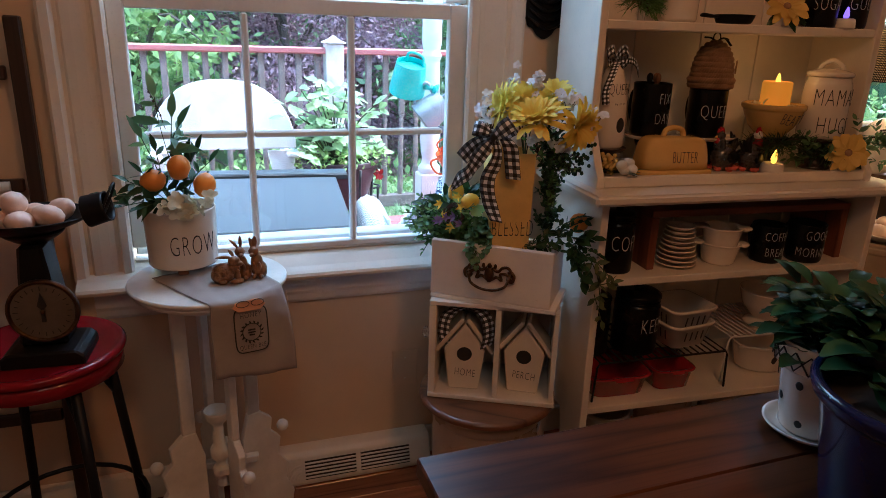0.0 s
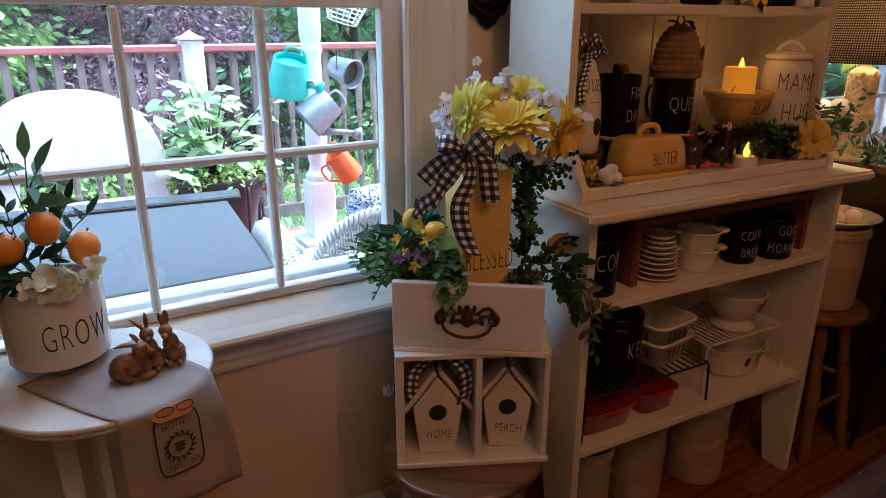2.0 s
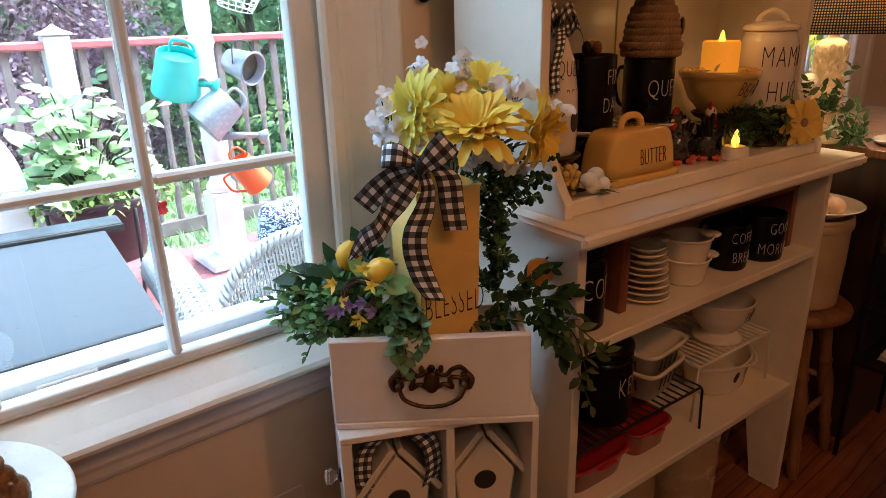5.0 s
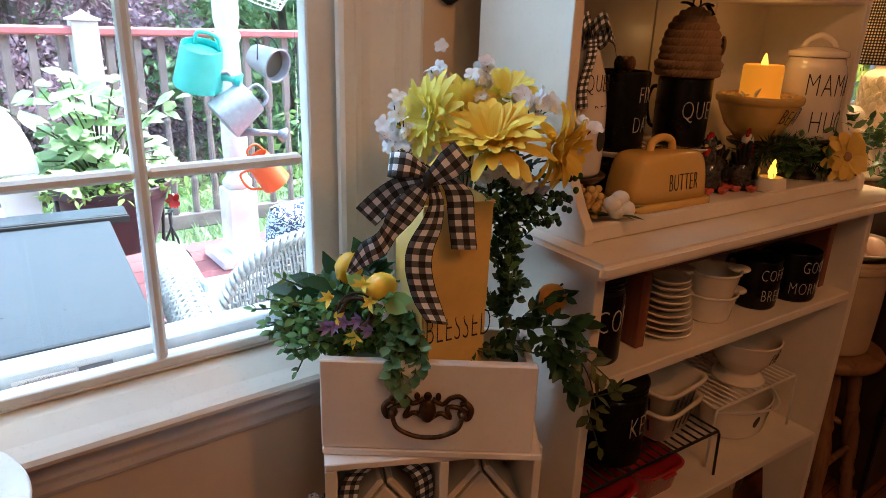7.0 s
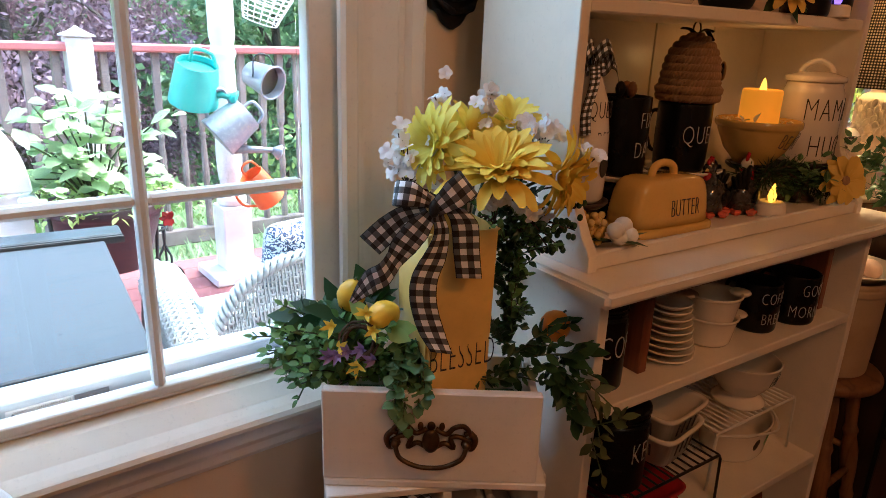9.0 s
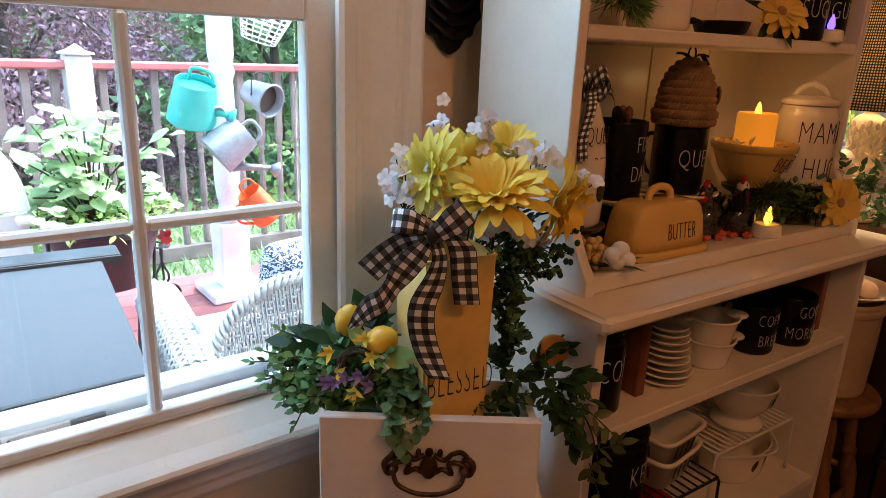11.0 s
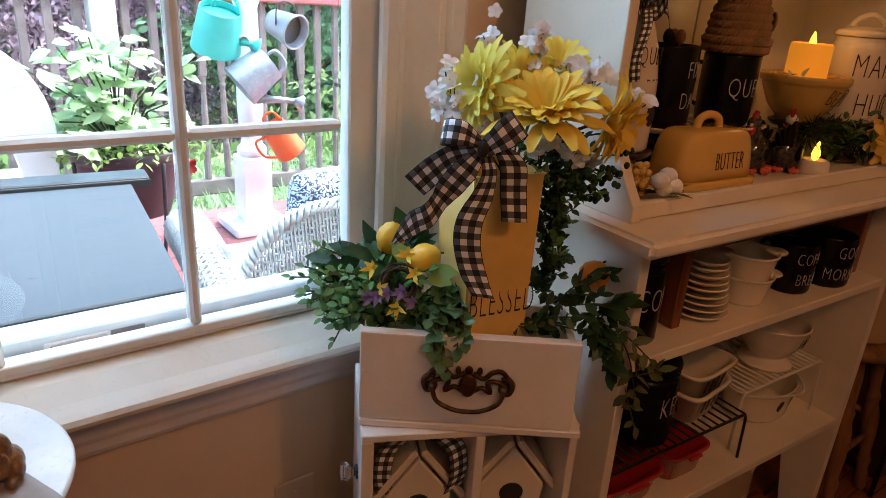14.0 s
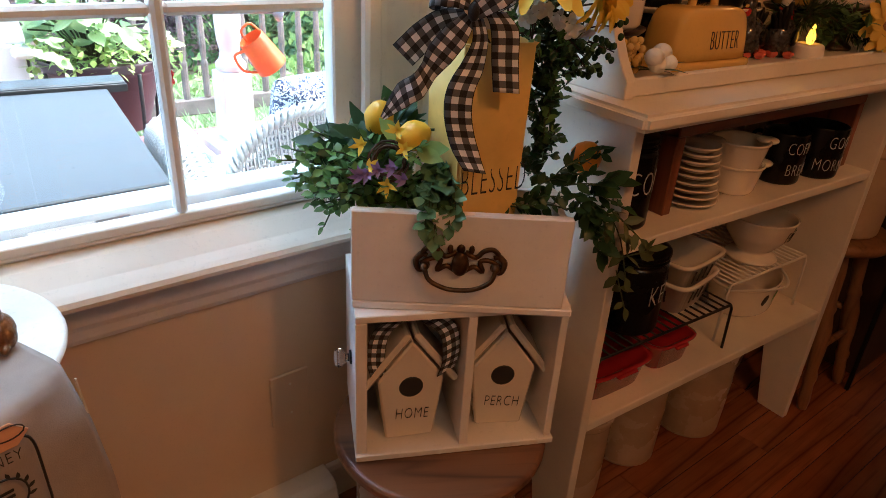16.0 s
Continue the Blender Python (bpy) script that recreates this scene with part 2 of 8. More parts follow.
M_SHADE = gingham("lamp_gingham", (190.0, 42.0), (0.015, 0.012, 0.01), (0.70, 0.56, 0.38), 0.4)
M_BOX = foliage("boxwood_leaf", (0.032, 0.10, 0.025), (0.20, 0.38, 0.11), 0.4, 0.2)
M_EUC = foliage("eucalyptus_leaf", (0.03, 0.10, 0.035), (0.17, 0.30, 0.12), 0.5, 0.2)
M_DARKLEAF = foliage("dark_leaf", (0.010, 0.030, 0.012), (0.045, 0.11, 0.04), 0.35, 0.12)
M_LIGHTLEAF = foliage("lime_leaf", (0.22, 0.36, 0.08), (0.40, 0.55, 0.18), 0.45, 0.3)
M_PINE = foliage("pine_needles", (0.010, 0.028, 0.012), (0.04, 0.085, 0.035), 0.5, 0.1)
M_PETALY = foliage("yellow_petal", (0.82, 0.52, 0.03), (0.92, 0.72, 0.10), 0.6, 0.25)
M_PETALP = foliage("pale_yellow_petal", (0.84, 0.70, 0.09), (0.92, 0.84, 0.20), 0.6, 0.3)
M_PETALO = foliage("straw_petal", (0.72, 0.48, 0.07), (0.84, 0.62, 0.14), 0.65, 0.2)
M_PETALW = foliage("white_petal", (0.76, 0.77, 0.80), (0.88, 0.89, 0.90), 0.6, 0.25)
M_PETALC = foliage("cream_petal", (0.72, 0.66, 0.45), (0.84, 0.80, 0.62), 0.6, 0.25)
M_PURPLE = foliage("lavender_petal", (0.16, 0.09, 0.24), (0.32, 0.22, 0.42), 0.6, 0.2)
M_STEM = paint("plant_stem", (0.05, 0.075, 0.025), 0.6, bump=0)
M_TWIG = paint("brown_twig", (0.06, 0.035, 0.02), 0.8, bump=0.2)
M_COTTON = paint("cotton_boll", (0.78, 0.75, 0.68), 0.95, fine=200, bump=0.8)


for m_, k_ in ((M_TABLE, 0.25), (M_CERB, 0.22), (M_BLACKMET, 0.2), (M_DARKLEAF, 0.25), (M_PINE, 0.15), (M_BLUE, 0.3), (M_REDMET, 0.25)):
    m_.node_tree.nodes["Principled BSDF"].inputs["Specular IOR Level"].default_value = k_


# ---- mesh helpers ----
def thing(name, label, category, m, group="", kind=""):
    ob = new(name)
    ob.empty_display_size = 0.05
    ob.matrix_world = m
    return tagged(ob, label, category, group, kind)


def part(name, bm, material, parent, label="", m=None, smooth=False):
    """Links a bmesh as one mesh object under a thing or a part; parent None: a thing of its own."""
    me = bpy.data.meshes.new(name)
    if smooth:
        for f in bm.faces:
            f.smooth = True
    bm.to_mesh(me)
    bm.free()
    me.materials.append(material)
    ob = new(name, me)
    if parent:
        ob.parent = parent
    if m is not None:
        ob.matrix_basis = m
    if label:
        tagged(ob, label)
    return ob


def bm_box(sx, sy, sz, at=(0, 0, 0), bevel=0.002, bm=None, m=None, seg=1):
    """A bevelled box; at is the middle of its base."""
    one = bmesh.new()
    bmesh.ops.create_cube(one, size=1)
    for v in one.verts:
        v.co = Vector((v.co.x * sx + at[0], v.co.y * sy + at[1], (v.co.z + 0.5) * sz + at[2]))
    if bevel:
        bmesh.ops.bevel(one, geom=list(one.edges), offset=bevel, segments=seg, affect="EDGES", clamp_overlap=True)
    return merge(one, bm, m)


def merge(one, bm, m=None):
    if m is not None:
        bmesh.ops.transform(one, matrix=m, verts=one.verts)
    if bm is None:
        return one
    me = bpy.data.meshes.new("joined")
    one.to_mesh(me)
    one.free()
    bm.from_mesh(me)
    bpy.data.meshes.remove(me)
    return bm


def bm_lathe(profile, seg=32, bm=None, m=None, squash=1.0):
    """Turned about z from (radius, height) pairs."""
    one = bmesh.new()
    rings = []
    for r, z in profile:
        if r < 1e-5:
            rings.append([one.verts.new((0, 0, z))])
        else:
            rings.append([one.verts.new((r * math.cos(2 * math.pi * i / seg), squash * r * math.sin(2 * math.pi * i / seg), z)) for i in range(seg)])
    for a, b in zip(rings, rings[1:]):
        for i in range(seg):
            j = (i + 1) % seg
            if len(a) == 1 and len(b) == 1:
                continue
            if len(a) == 1:
                one.faces.new((a[0], b[j], b[i]))
            elif len(b) == 1:
                one.faces.new((a[i], a[j], b[0]))
            else:
                one.faces.new((a[i], a[j], b[j], b[i]))
    bmesh.ops.recalc_face_normals(one, faces=one.faces)
    return merge(one, bm, m)


def rounded(profile, k=0.25):
    """Softens the corners of a lathe's profile."""
    out = [profile[0]]
    for (r0, z0), (r1, z1), (r2, z2) in zip(profile, profile[1:], profile[2:]):
        d0, d2 = math.hypot(r1 - r0, z1 - z0), math.hypot(r2 - r1, z2 - z1)
        s = min(0.006, d0 * k * 1.6, d2 * k * 1.6)
        if d0 > 1e-6 and d2 > 1e-6:
            a = (r1 + (r0 - r1) * s / d0, z1 + (z0 - z1) * s / d0)
            b = (r1 + (r2 - r1) * s / d2, z1 + (z2 - z1) * s / d2)
            mid = ((a[0] + b[0] + 2 * r1) / 4, (a[1] + b[1] + 2 * z1) / 4)
            out += [a, mid, b]
    out.append(profile[-1])
    return out


def bm_tube(points, r, seg=8, closed=False, bm=None, m=None, flat=1.0):
    """A bent round bar through the points; r may be a list."""
    pts = [Vector(p) for p in points]
    n = len(pts)
    rr = r if isinstance(r, (list, tuple)) else [r] * n
    one = bmesh.new()
    rings, up = [], Vector((0.123, 0.277, 0.953))
    side = None
    for i, p in enumerate(pts):
        a = pts[i - 1] if (i or closed) else p
        b = pts[(i + 1) % n] if (i < n - 1 or closed) else p
        t = (b - a).normalized()
        if side is None:
            side = t.cross(up).normalized()
        else:
            side = (side - t * side.dot(t)).normalized()
        o = t.cross(side)
        rings.append([one.verts.new(p + rr[i] * (math.cos(2 * math.pi * k / seg) * side + flat * math.sin(2 * math.pi * k / seg) * o)) for k in range(seg)])
    pairs = list(zip(rings, rings[1:])) + ([(rings[-1], rings[0])] if closed else [])
    for a, b in pairs:
        for k in range(seg):
            one.faces.new((a[k], a[(k + 1) % seg], b[(k + 1) % seg], b[k]))
    if not closed:
        one.faces.new(rings[0][::-1])
        one.faces.new(rings[-1])
    bmesh.ops.recalc_face_normals(one, faces=one.faces)
    return merge(one, bm, m)


def bm_ball(r, at=(0, 0, 0), scale=(1, 1, 1), seg=16, bm=None, m=None):
    one = bmesh.new()
    bmesh.ops.create_uvsphere(one, u_segments=seg, v_segments=max(6, seg * 2 // 3), radius=r)
    for v in one.verts:
        v.co = Vector((v.co.x * scale[0] + at[0], v.co.y * scale[1] + at[1], v.co.z * scale[2] + at[2]))
    return merge(one, bm, m)


def bm_prism(outline, depth, bevel=0.002, bm=None, m=None):
    """An outline in x and z, made depth thick along y from 0 backwards."""
    one = bmesh.new()
    front = [one.verts.new((x, 0, z)) for x, z in outline]
    back = [one.verts.new((x, depth, z)) for x, z in outline]
    one.faces.new(front)
    one.faces.new(back[::-1])
    n = len(outline)
    for i in range(n):
        one.faces.new((front[i], back[i], back[(i + 1) % n], front[(i + 1) % n]))
    bmesh.ops.recalc_face_normals(one, faces=one.faces)
    if bevel:
        bmesh.ops.bevel(one, geom=list(one.edges), offset=bevel, segments=1, affect="EDGES", clamp_overlap=True)
    return merge(one, bm, m)


class Soup:
    """Many small leaves or petals, gathered fast."""

    def __init__(self):
        self.v, self.f = [], []

    def leaf(self, base, along, up, length, width, fold=0.18, droop=0.15, tip=0.95, segs=3, shape=0.45):
        along = Vector(along).normalized()
        side = along.cross(Vector(up))
        if side.length < 1e-4:
            side = along.orthogonal()
        side.normalize()
        nrm = side.cross(along).normalized()
        k = len(self.v)
        base = Vector(base)
        for i in range(segs + 1):
            s = i / segs
            w = width * 0.5 * (math.sin(math.pi * min(1, s * tip) ** shape_pow(shape)) if 0 < i < segs or tip < 0.9 else (0.12 if i == 0 else 0.06))
            c = base + along * (length * s) - nrm * (droop * length * s * s)
            self.v += [c - side * w + nrm * (fold * w), c, c + side * w + nrm * (fold * w)]
        for i in range(segs):
            a = k + 3 * i
            self.f += [(a, a + 1, a + 4, a + 3), (a + 1, a + 2, a + 5, a + 4)]

    def petal(self, base, along, up, length, width, droop=0.2, fold=0.3, outline=(0.34, 0.68, 0.93, 1.0, 0.92, 0.46)):
        """A long rounded petal, channelled along its middle, curling to its end."""
        along = Vector(along).normalized()
        side = along.cross(Vector(up))
        side = along.orthogonal() if side.length < 1e-4 else side
        side.normalize()
        nrm = side.cross(along).normalized()
        k, base, n = len(self.v), Vector(base), len(outline) - 1
        for i, o in enumerate(outline):
            s, w = i / n, width * 0.5 * o
            c = base + along * (length * (s - 0.04 * (i == n))) - nrm * (droop * length * s ** 2.5)
            e = along * (length * (-0.02 if i == n else 0))
            self.v += [c - side * w + nrm * (fold * w) + e, c + e * -1.5, c + side * w + nrm * (fold * w) + e]
        for i in range(n):
            a = k + 3 * i
            self.f += [(a, a + 1, a + 4, a + 3), (a + 1, a + 2, a + 5, a + 4)]

    def quad(self, base, along, side, length, width):
        k = len(self.v)
        b, a, s = Vector(base), Vector(along) * length, Vector(side) * width * 0.5
        self.v += [b, b + a * 0.45 - s, b + a, b + a * 0.45 + s]
        self.f.append((k, k + 1, k + 2, k + 3))

    def put(self, name, material, parent=None, label="", m=None, smooth=True):
        me = bpy.data.meshes.new(name)
        me.from_pydata([tuple(v) for v in self.v], [], self.f)
        me.materials.append(material)
        if smooth:
            for p in me.polygons:
                p.use_smooth = True
        ob = new(name, me)
        if parent:
            ob.parent = parent
        if m is not None:
            ob.matrix_basis = m
        if label:
            tagged(ob, label)
        return ob


def shape_pow(s):
    return {0.45: 0.8}.get(s, s)


def rnd(a, b):
    return random.uniform(a, b)


def unit():
    while True:
        v = Vector((rnd(-1, 1), rnd(-1, 1), rnd(-1, 1)))
        if 0.05 < v.length < 1:
            return v.normalized()


def writing(words, height, parent, material, m, narrow=0.62, bend=None, name="lettering", line=1.15, lean=0.0):
    """Raised thin capitals in the built-in font, centred, facing local -y, a part for each line; bend: the radius of the round wall behind."""
    ob = None
    for row_, text in enumerate(words.split("\n")):
        cu = bpy.data.curves.new("text", "FONT")
        cu.body, cu.size, cu.align_x = text, height * 1.35, "CENTER"
        cu.offset = -0.030 * height
        cu.space_character = 1.12
        cu.extrude = 0.0004
        cu.resolution_u = 3
        tmp = new("text", cu)
        me = bpy.data.meshes.new_from_object(tmp)
        bpy.data.objects.remove(tmp)
        bpy.data.curves.remove(cu)
        me.name = name
        for v in me.vertices:
            x, y, z = v.co
            x *= narrow
            y -= row_ * height * 1.35 * line
            x += lean * y
            if bend:
                a = x / bend
                v.co = ((bend + z) * math.sin(a), -(bend + z) * math.cos(a) + bend, y)
            else:
                v.co = (x, -z, y)
        me.materials.clear()
        me.materials.append(material)
        ob = new(name, me)
        if parent:
            ob.parent = parent
        ob.matrix_basis = m
    return ob


def ribbon(points, width, across, name, parent, m=None, label="", length_checks=None, thick=0.0):
    """A flat band of checked cloth through the points; across: the band's width direction at each point, or one for all."""
    pts = [Vector(p) for p in points]
    acr = [Vector(a).normalized() for a in (across if isinstance(across, list) else [across] * len(pts))]
    wide = width if isinstance(width, list) else [width] * len(pts)
    width = max(wide)
    me = bpy.data.meshes.new(name)
    vs, fs, run = [], [], [0.0]
    for i, p in enumerate(pts):
        if i:
            run.append(run[-1] + (p - pts[i - 1]).length)
        for k in range(5):
            s = k / 4 - 0.5
            vs.append(tuple(p + acr[i] * (wide[i] * s)))
    for i in range(len(pts) - 1):
        for k in range(4):
            a = i * 5 + k
            fs.append((a, a + 1, a + 6, a + 5))
    me.from_pydata(vs, [], fs)
    uv = me.uv_layers.new(name="UVMap")
    for poly in me.polygons:
        for li, vi in zip(poly.loop_indices, poly.vertices):
            uv.data[li].uv = ((vi % 5) / 4, run[vi // 5] / (width * 0.5))
        poly.use_smooth = True
    me.materials.append(M_CHECK)
    ob = new(name, me)
    ob.parent = parent
    if m is not None:
        ob.matrix_basis = m
    if label:
        tagged(ob, label)
    sol = ob.modifiers.new("thickness", "SOLIDIFY")
    sol.thickness = 0.0006
    return ob


def spline(points, n=8):
    """Smooth points through the given ones."""
    p = [Vector(q) for q in points]
    p = [p[0] * 2 - p[1]] + p + [p[-1] * 2 - p[-2]]
    out = []
    for i in range(1, len(p) - 2):
        for k in range(n):
            t = k / n
            a, b, c, d = p[i - 1], p[i], p[i + 1], p[i + 2]
            out.append(0.5 * (2 * b + (c - a) * t + (2 * a - 5 * b + 4 * c - d) * t * t + (3 * b - a - 3 * c + d) * t ** 3))
    out.append(p[-2])
    return out


# ---- structure: the room ----
WY = 1.93                       # face of the window wall
X0, X1, Y0, CEIL = -1.7, 3.6, -2.6, 2.42


def slab(name, a, b, material, label, category, bevel=0.0):
    mid = [(a[i] + b[i]) / 2 for i in range(3)]
    bm = bm_box(b[0] - a[0], b[1] - a[1], b[2] - a[2], (0, 0, -(b[2] - a[2]) / 2), bevel)
    return tagged(part(name, bm, material, None, "", pose(*mid)), label, category, kind="structure")


WIN = dict(x0=-0.225, x1=0.668, z0=0.655, z1=2.06)        # rough opening of the window
WIN2 = dict(x0=2.02, x1=2.95, z0=0.72, z1=2.06)
wall = thing("wall_north", "tan painted wall with two window openings", "wall", pose(0, 0, 0), kind="structure")
for a, b in (((X0, 0), (WIN["x0"], CEIL)), ((WIN["x1"], 0), (WIN2["x0"], CEIL)), ((WIN2["x1"], 0), (X1, CEIL)),
             ((WIN["x0"], 0), (WIN["x1"], WIN["z0"])), ((WIN["x0"], WIN["z1"]), (WIN["x1"], CEIL)),
             ((WIN2["x0"], 0), (WIN2["x1"], WIN2["z0"])), ((WIN2["x0"], WIN2["z1"]), (WIN2["x1"], CEIL))):
    part("wall_section", bm_box(b[0] - a[0], 0.14, b[1] - a[1], ((a[0] + b[0]) / 2, WY + 0.07, a[1]), 0), M_WALL, wall)
slab("wall_south", (X0 - 0.1, Y0 - 0.1, 0), (X1 + 0.1, Y0, CEIL), M_WALL, "plain tan painted wall behind the walk", "wall")
slab("wall_west", (X0 - 0.1, Y0, 0), (X0, WY + 0.14, CEIL), M_WALL, "plain tan painted side wall", "wall")
slab("wall_east", (X1, Y0, 0), (X1 + 0.1, WY + 0.14, CEIL), M_WALL, "plain tan painted far side wall", "wall")
slab("ceiling", (X0 - 0.1, Y0 - 0.1, CEIL), (X1 + 0.1, WY + 0.14, CEIL + 0.1), M_CEIL, "plain unseen ceiling, toned dark to cut bounce light", "ceiling")
slab("subfloor", (X0 - 0.1, Y0 - 0.1, -0.12), (X1 + 0.1, WY + 0.14, -0.004), paint("floor_gap_dark", (0.03, 0.015, 0.01), 0.8), "dark joints under the oak boards", "floor")

base = thing("baseboard", "cream painted baseboard along the window wall", "baseboard", pose(0, 0, 0), kind="structure")
for a, b in ((X0, 0.10), (0.56, X1)):
    bm = bm_prism([(0, 0), (0, 0.078), (0.004, 0.088), (0.010, 0.092), (0.014, 0.092), (0.014, 0)], b - a, 0.001)
    part("board", bm, M_TRIM, base, "", pose(a, WY - 0.014, 0) @ Matrix(((0, 1, 0, 0), (1, 0, 0, 0), (0, 0, 1, 0), (0, 0, 0, 1))))


# ---- the window ----
def rail_x(parent, name, x0, x1, z0, z1, y0, y1, mat_=None, bevel=0.003):
    return part(name, bm_box(x1 - x0, y1 - y0, z1 - z0, ((x0 + x1) / 2, (y0 + y1) / 2, z0), bevel), mat_ or M_SASH, parent)


def casing(parent, x, side, z0, z1, y, width=0.135):
    """A moulded upright casing; side: +1 when its thick outer edge lies to the right."""
    prof = [(0, 0), (0, 0.012), (0.006, 0.017), (0.022, 0.018), (0.028, 0.012), (0.036, 0.011), (0.048, 0.014), (0.070, 0.017),
            (0.088, 0.018), (0.094, 0.013), (0.102, 0.014), (0.110, 0.024), (0.128, 0.026), (0.135, 0.022), (0.135, 0)]
    one = bmesh.new()
    k = width / 0.135
    rows = [[one.verts.new((x + side * a * k, y - d, z)) for a, d in prof] for z in (z0, z1)]
    n = len(prof)
    for i in range(n):
        j = (i + 1) % n
        one.faces.new((rows[0][i], rows[0][j], rows[1][j], rows[1][i]))
    one.faces.new(rows[0])
    one.faces.new(rows[1][::-1])
    bmesh.ops.recalc_face_normals(one, faces=one.faces)
    return part("casing", one, M_TRIM, parent)


GX0, GX1 = -0.181, 0.605        # glass of the lower sash
GZ0, GZM, GZ1 = 0.717, 1.015, 1.306


M_LABELG = paint("grey_label_print", (0.13, 0.14, 0.15), 0.6)
M_INKL = paint("label_white", (0.62, 0.64, 0.64), 0.5, bump=0)
M_STORM = paint("storm_frame_aluminium", (0.40, 0.46, 0.49), 0.45, 0.2, big=8, dark=0.8)


def build_window(name, dx, x_scale=1.0):
    w = thing(name, "white double-hung window with small panes", "window", pose(dx, 0, 0), kind="structure")
    x0, x1 = WIN["x0"], 0.655
    sash = part("lower_sash", bm_box(x1 - x0 - 0.004, 0.034, GZ0 - 0.0135 - 0.694, ((x0 + x1) / 2, WY + 0.034, 0.694), 0.004), M_SASH, w)
    rail_x(w, "stile", x0 + 0.002, GX0 - 0.004, 0.732, 1.347, WY + 0.017, WY + 0.05)
    rail_x(w, "stile", GX1 + 0.004, x1 + 0.012, 0.732, 1.347, WY + 0.017, WY + 0.05)
    rail_x(w, "meeting_rail", GX0 - 0.003, GX1 + 0.003, 1.309, 1.347, WY + 0.016, WY + 0.05)
    rail_x(w, "glazing_bead", GX0 - 0.004, GX1 + 0.004, 0.7035, 0.7175, WY + 0.014, WY + 0.047, None, 0.002)
    for i in (1, 2):
        x = GX0 + (GX1 - GX0) * i / 3
        rail_x(w, "muntin", x - 0.0085, x + 0.0085, GZ0, GZ1 + 0.003, WY + 0.013, WY + 0.045, None, 0.005)
    for i in range(3):
        a, b = GX0 + (GX1 - GX0) * i / 3 + 0.009, GX0 + (GX1 - GX0) * (i + 1) / 3 - 0.009
        rail_x(w, "muntin", a, b, GZM - 0.0085, GZM + 0.0085, WY + 0.015, WY + 0.045, None, 0.005)
        for z0, z1 in ((GZ0, GZM - 0.009), (GZM + 0.009, GZ1 + 0.003)):
            g = part("pane", bm_box(b - a, 0.003, z1 - z0, ((a + b) / 2, WY + 0.032, z0), 0), M_GLASS, w)
            g.visible_shadow = False
    # upper sash behind, its glass kept clear
    rail_x(w, "upper_rail", x0 + 0.02, x1 - 0.02, 1.315, 1.352, WY + 0.056, WY + 0.088)
    rail_x(w, "upper_stile", x0 + 0.004, GX0 - 0.002, 1.353, 2.04, WY + 0.056, WY + 0.088)
    rail_x(w, "upper_stile", GX1 + 0.002, x1 + 0.012, 1.353, 2.04, WY + 0.056, WY + 0.088)
    # outer frame: the storm track and the sill outside
    rail_x(w, "outer_track", x0 + 0.001, x0 + 0.009, 0.7135, 2.04, WY + 0.092, WY + 0.125, M_STORM)
    rail_x(w, "outer_track", x1 + 0.002, x1 + 0.0125, 0.7135, 2.04, WY + 0.092, WY + 0.125, M_STORM)
    rail_x(w, "outer_sill", x0, x1, 0.66, 0.713, WY + 0.100, WY + 0.158, M_STORM)
    # label on the outer rail
    lab = part("warning_label", bm_box(0.090, 0.0015, 0.020, (0.186, WY + 0.0990, 0.679), 0), M_INKL, w, "white warning label")
    writing("WARNING OPEN WINDOWS", 0.0050, lab, M_LABELG, pose(0.190, WY + 0.0978, 0.6915), 0.80)
    writing("CAN BE HAZARDOUS", 0.0050, lab, M_LABELG, pose(0.190, WY + 0.0978, 0.6830), 0.80)
    part("label_mark", bm_prism([(-0.006, 0), (0.006, 0), (0, 0.010)], 0.001, 0), M_LABELG, lab, "", pose(0.150, WY + 0.0975, 0.684))
    part("label_bar", bm_box(0.050, 0.0012, 0.012, (0.258, WY + 0.0985, 0.6865), 0), M_LABELG, lab)
    casing(w, x0 + 0.004, -1, 0.667, 2.06, WY)
    casing(w, x1 - 0.004, 1, 0.667, 2.06, WY, 0.157)
    part("casing", bm_box(x1 - x0 + 0.27, 0.022, 0.13, ((x0 + x1) / 2 + 0.01, WY - 0.011, 2.062), 0.004), M_TRIM, w)
    # stool with its horns, and the apron under it
    bm = bm_prism([(-0.056, 0.638), (-0.064, 0.642), (-0.066, 0.649), (-0.062, 0.656), (-0.052, 0.661), (-0.035, 0.668), (-0.016, 0.679), (-0.002, 0.687), (0.018, 0.6925), (0.090, 0.6925), (0.090, 0.657), (0.0, 0.657), (0.0, 0.638)], 1.155, 0.0)
    part("window_sill", bm, M_TRIM, w, "sloping cream painted sill with a rounded nose", pose(-0.350, WY, 0) @ Matrix(((0, 1, 0, 0), (1, 0, 0, 0), (0, 0, 1, 0), (0, 0, 0, 1))))
    bm = bm_prism([(0, 0.555), (-0.010, 0.557), (-0.014, 0.566), (-0.014, 0.580), (-0.018, 0.590), (-0.018, 0.622), (-0.026, 0.630), (-0.026, 0.637), (0, 0.637)], 1.10, 0.0)
    part("apron", bm, paint("apron_paint", (0.70, 0.66, 0.62), 0.4, big=4), w, "", pose(-0.32, WY - 0.0005, 0) @ Matrix(((0, 1, 0, 0), (1, 0, 0, 0), (0, 0, 1, 0), (0, 0, 0, 1))))
    return w


win1 = build_window("window_1", 0)
win2 = build_window("window_2", 2.26)

